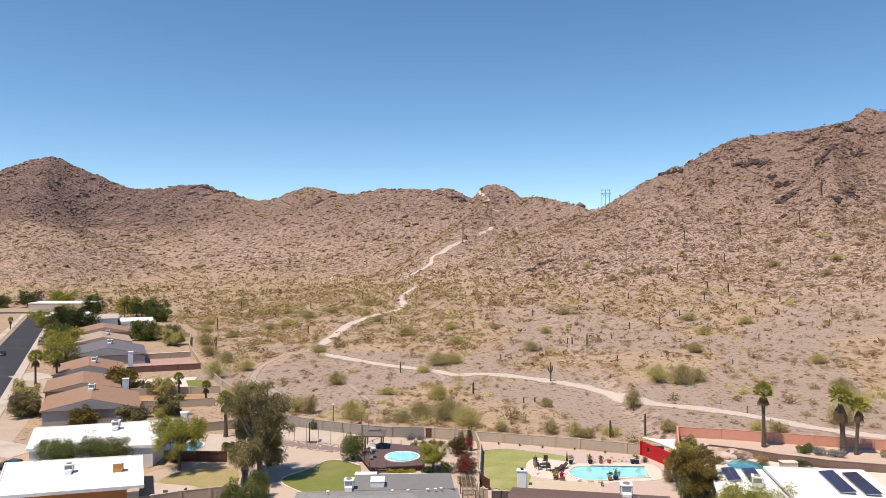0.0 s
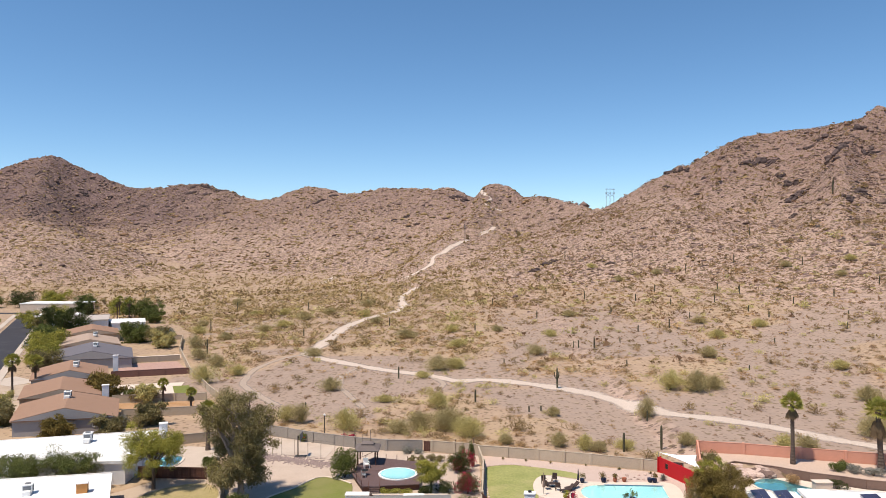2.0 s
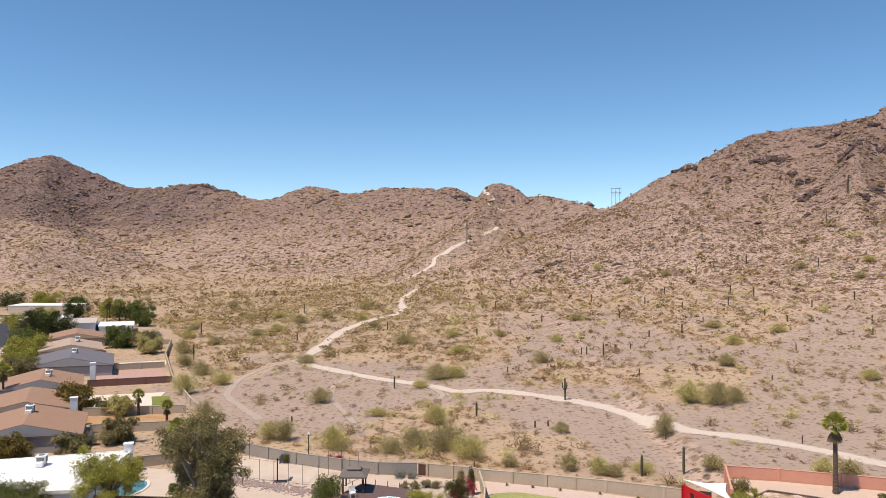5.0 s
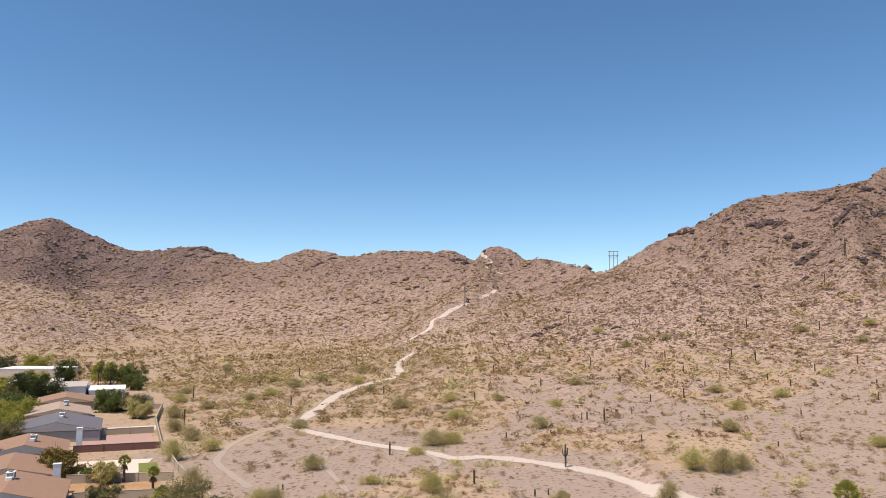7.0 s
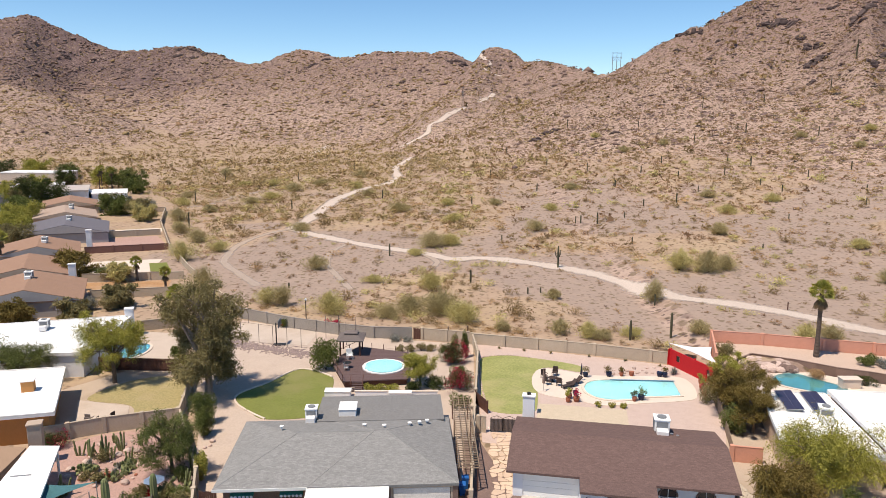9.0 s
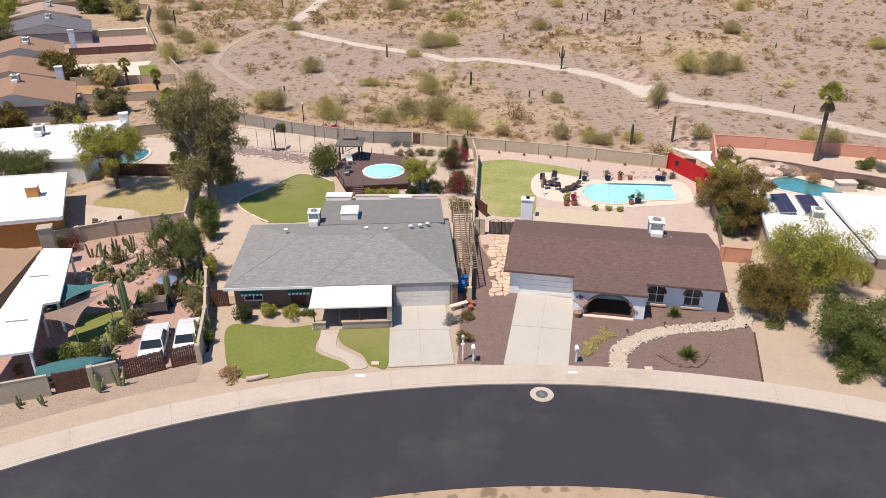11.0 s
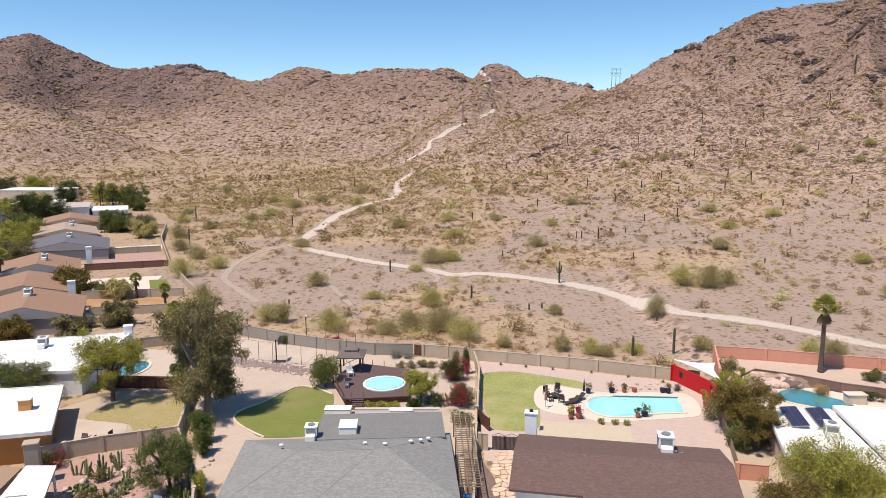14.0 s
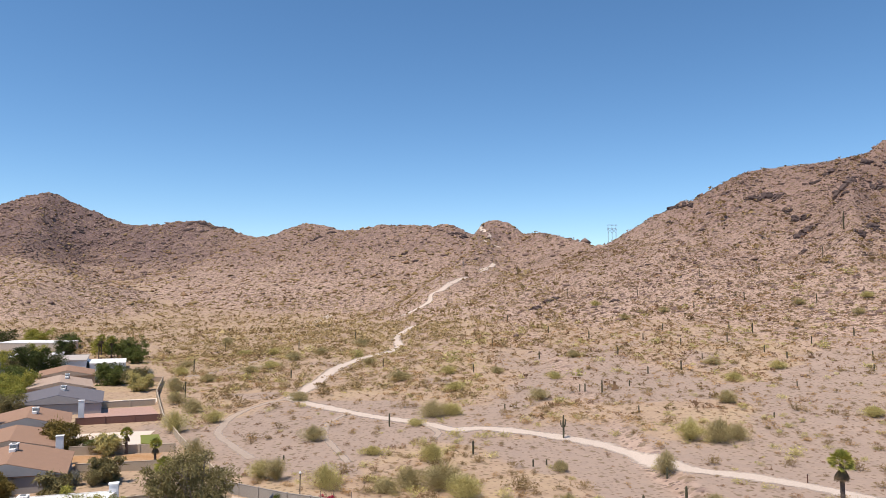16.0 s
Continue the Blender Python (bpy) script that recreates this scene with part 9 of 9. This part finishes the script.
# sports court: fence, hoop, lamps
cf = thing("court_fence", "thin metal posts and wire round the sports court", "fence")
pts = [(-31.0, 121.6), (-28.2, 120.5), (-25.3, 119.4), (-23.1, 118.6), (-20.9, 117.8), (-18.8, 117.3), (-16.5, 116.4)]
for x, y in pts:
    part("post", tube([(x, y, 0), (x, y, 2.9)], 0.035, 6), GREYWOOD, cf)
for a, b in zip(pts, pts[1:]):
    for zz in (2.85, 0.15):
        part("rail", tube([(*a, zz), (*b, zz)], 0.018, 5), GREYWOOD, cf)
for i, (x, y) in enumerate(((-29.6, 129.6), (-14.2, 122.2), (-11.6, 121.2), (-16.0, 121.6), (-12.6, 118.6))):
    cp = thing("fence_post", "tall thin rusty fence post", "post", Matrix.Translation((x, y, 0)), "tall posts")
    part("post", tube([(0, 0, 0), (0, 0, 3.4)], 0.04, 6), GREYWOOD, cp)
    part("cap", tube([(0, 0, 3.4), (0, 0, 3.46)], 0.06, 6), GREYWOOD, cp)
hp = thing("basketball_hoop", "dark basketball hoop on a leaning pole", "basketball hoop", Matrix.Translation((-22.6, 118.6, 0)))
part("pole", tube([(0, 0, 0), (0, 0, 3.3)], 0.09, 8), BLACKMETAL, hp)
part("backboard", box(-0.05, 0.05, -0.9, 0.9, 2.7, 3.7, Matrix.Translation((0.5, 0.2, 0))), mat("smoked_board", (0.07, 0.09, 0.12), rough=0.4), hp)
part("arm", tube([(0, 0, 3.1), (0.5, 0.2, 3.1)], 0.05, 6), BLACKMETAL, hp)
part("ring", tube([(0.75 + 0.23 * math.cos(k * math.pi / 6), 0.2 + 0.23 * math.sin(k * math.pi / 6), 2.95) for k in range(13)], 0.015, 5), REDPAINT, hp)
part("base", box(-0.5, 1.3, -0.45, 0.45, 0, 0.14, bevel=0.03), BLACKMETAL, hp)
cl = thing("court_lamp", "tall dark lamp post beside the court", "lamp post", Matrix.Translation((-19.8, 126.4, 0)))
part("pole", tube([(0, 0, 0), (0, 0, 4.6)], 0.07, 8), BLACKMETAL, cl)
part("lamp_head", tube([(0, 0, 4.6), (0, 0, 4.75), (0, 0, 4.9)], [0.16, 0.2, 0.08], 8), WHITEMETAL, cl)
part("foot", tube([(0, 0, 0), (0, 0, 0.25)], 0.16, 8), BLACKMETAL, cl)
jr = np.random.RandomState(31)
V, F = [], []
for i in range(900):
    t = jr.rand()
    q = np.array([-30.5, 119.6]) * (1 - t) + np.array([-16.0, 114.0]) * t + jr.randn(2) * np.array([0.5, 0.8])
    V.append(tv * (0.1 + 0.1 * jr.rand()) + np.array([q[0], q[1], 0.06]))
    F.append(tf + i * len(tv))
o = tagged(new("cobble_strip", array_mesh("cobble_strip", np.concatenate(V), np.concatenate(F), mat("grey_pink_cobble", (0.33, 0.25, 0.23), (0.22, 0.17, 0.16), 4.0, 0.95))), "strip of grey-pink cobbles below the court", "cobbles", kind="stuff")

# trail markers, power poles and pylon
for i, (x, y, h) in enumerate(((57.3, 132.7, 1.3), (2.0, 121.9, 1.8), (4.9, 121.6, 2.0))):
    o = thing("marker_post", "dark upright marker post in the desert", "post", Matrix.Translation((x, y, float(ground_z(x, y)))), "marker posts")
    part("post", box(-0.07, 0.07, -0.07, 0.07, -0.2, h, bevel=0.01), DARKWOOD, o)
    part("cap", box(-0.09, 0.09, -0.09, 0.09, h, h + 0.04), GREYWOOD, o)
POLEWOOD = mat("pole_wood", (0.24, 0.20, 0.18), rough=0.9)


def h_frame(x, y, h, gap, turn, label, posts):
    o = thing("power_pylon", label, "power pylon", Matrix.Translation((x, y, float(ground_z(x, y)) - 0.3)) @ Matrix.Rotation(turn, 4, "Z"), "power pylons")
    for k in range(posts):
        xx = (k - (posts - 1) / 2) * gap
        part("pole", tube([(xx, 0, 0), (xx, 0, h)], [0.2, 0.14], 6), POLEWOOD, o)
    w = (posts - 1) / 2 * gap + 0.9
    for zz in (h - 0.6, h - 3.4):
        part("crossarm", box(-w, w, -0.14, 0.14, zz, zz + 0.3), POLEWOOD, o)
    for k in range(posts - 1):
        x0 = (k - (posts - 1) / 2) * gap
        part("brace", tube([(x0, 0.1, h - 6.5), (x0 + gap, 0.1, h - 3.4)], 0.09, 4), POLEWOOD, o)
        part("brace", tube([(x0 + gap, -0.1, h - 6.5), (x0, -0.1, h - 3.4)], 0.09, 4), POLEWOOD, o)
    for s in (-1, 0, 1):
        part("insulator", tube([(s * (w - 0.4), 0, h - 4.4), (s * (w - 0.4), 0, h - 3.4)], 0.1, 5), GREYMETAL, o)


h_frame(125.0, 540, 15, 3.0, 0.1, "wooden H-frame power pylon on the saddle", 3)
h_frame(15.5, 546, 15, 2.6, 1.25, "pair of tall wooden power poles on the hillside", 2)

# rock outcrops on the hills
LEDGE = mat("ledge_rock", (0.075, 0.053, 0.05), (0.15, 0.106, 0.095), 0.6, 0.95, 0.2)


BLOCKS = []
for k in range(6):
    rnd_k = np.random.RandomState(60 + k)
    bm = bmesh.new()
    bmesh.ops.create_icosphere(bm, subdivisions=2, radius=1)
    planes = [(Vector(rnd_k.randn(3)).normalized(), 0.5 + 0.3 * rnd_k.rand()) for _ in range(9)]
    for v in bm.verts:
        for nrm, dist in planes:
            over = v.co.dot(nrm) - dist
            if over > 0:
                v.co -= nrm * over
    me = bpy.data.meshes.new("block")
    bm.to_mesh(me)
    bm.free()
    me.materials.append(LEDGE)
    BLOCKS.append(me)


def outcrop(x, y, length, height, seed):
    """One craggy ledge: a broken row of angular blocks standing out of the slope."""
    rnd = np.random.RandomState(seed)
    turn = rnd.uniform(-0.35, 0.35)
    o = thing("rock_outcrop", "dark purplish fractured rock ledge on the hillside", "rock outcrop", group="rock outcrops")
    for k in range(int(6 + length * 1.1)):
        u = rnd.uniform(-0.5, 0.5)
        big = height * (0.22 + 0.4 * rnd.rand()) * (1.1 - 1.2 * abs(u))
        q = (u * length, rnd.randn() * height * 0.35)
        gx, gy = x + q[0] * math.cos(turn) - q[1] * math.sin(turn), y + q[0] * math.sin(turn) + q[1] * math.cos(turn)
        shared("block", BLOCKS[k % 6], o, Matrix.Translation((gx, gy, float(ground_z(gx, gy)) + big * 0.3)) @ Matrix.Rotation(rnd.uniform(-0.5, 0.5), 4, "Z") @ Matrix.Diagonal((big * (1.1 + 0.8 * rnd.rand()), big, big * (0.8 + 0.4 * rnd.rand()), 1)))
    return o


# ledges: x, y, length, height
OUT = ([(201, 476, 10, 3.0), (207, 473, 13, 3.6), (214, 469, 9, 2.8), (236, 434, 12, 4.4), (242, 437, 8, 3.2), (209, 431, 10, 3.8), (209, 446, 6, 2.4), (195, 406, 7, 2.8), (201, 407, 9, 3.2), (200, 358, 8, 2.6), (213, 367, 9, 3.0), (166, 499, 9, 2.8), (158, 503, 9, 3.0), (249, 472, 9, 3.0), (236, 465, 7, 2.4)]
       + [(263, 456, 10, 3.2), (254, 429, 8, 3.0), (158, 450, 5, 1.8), (55, 393, 7, 2.2), (48, 384, 6, 2.0), (60, 396, 5, 1.8), (84, 365, 5, 1.6), (112, 404, 4, 1.3), (171, 472, 5, 1.6), (184, 381, 5, 1.8), (150, 486, 5, 1.8), (222, 408, 5, 2.2), (30, 812, 10, 3.0), (14, 842, 16, 3.6), (24, 838, 10, 3.6), (-177, 1000, 18, 3.8), (-160, 1019, 16, 4.0)]
       + [(-43, 796, 10, 2.6), (-30, 772, 7, 2.2), (-56, 800, 8, 2.4), (-408, 1212, 22, 5.0), (-430, 1216, 18, 4.4), (-385, 1205, 14, 4.0), (-400, 1189, 14, 3.6), (-427, 1196, 16, 4.0), (-571, 982, 10, 3.0), (-658, 1183, 16, 4.2), (-671, 1127, 16, 4.0), (-609, 1146, 18, 4.2), (-626, 1231, 16, 4.0), (-700, 1225, 16, 4.0), (-560, 1215, 14, 3.6), (-500, 1180, 14, 3.4), (-455, 1160, 12, 3.2), (-640, 1090, 12, 3.4)])
for i, (x, y, ln, hh) in enumerate(OUT):
    outcrop(x, y, ln, hh * 1.1, i)
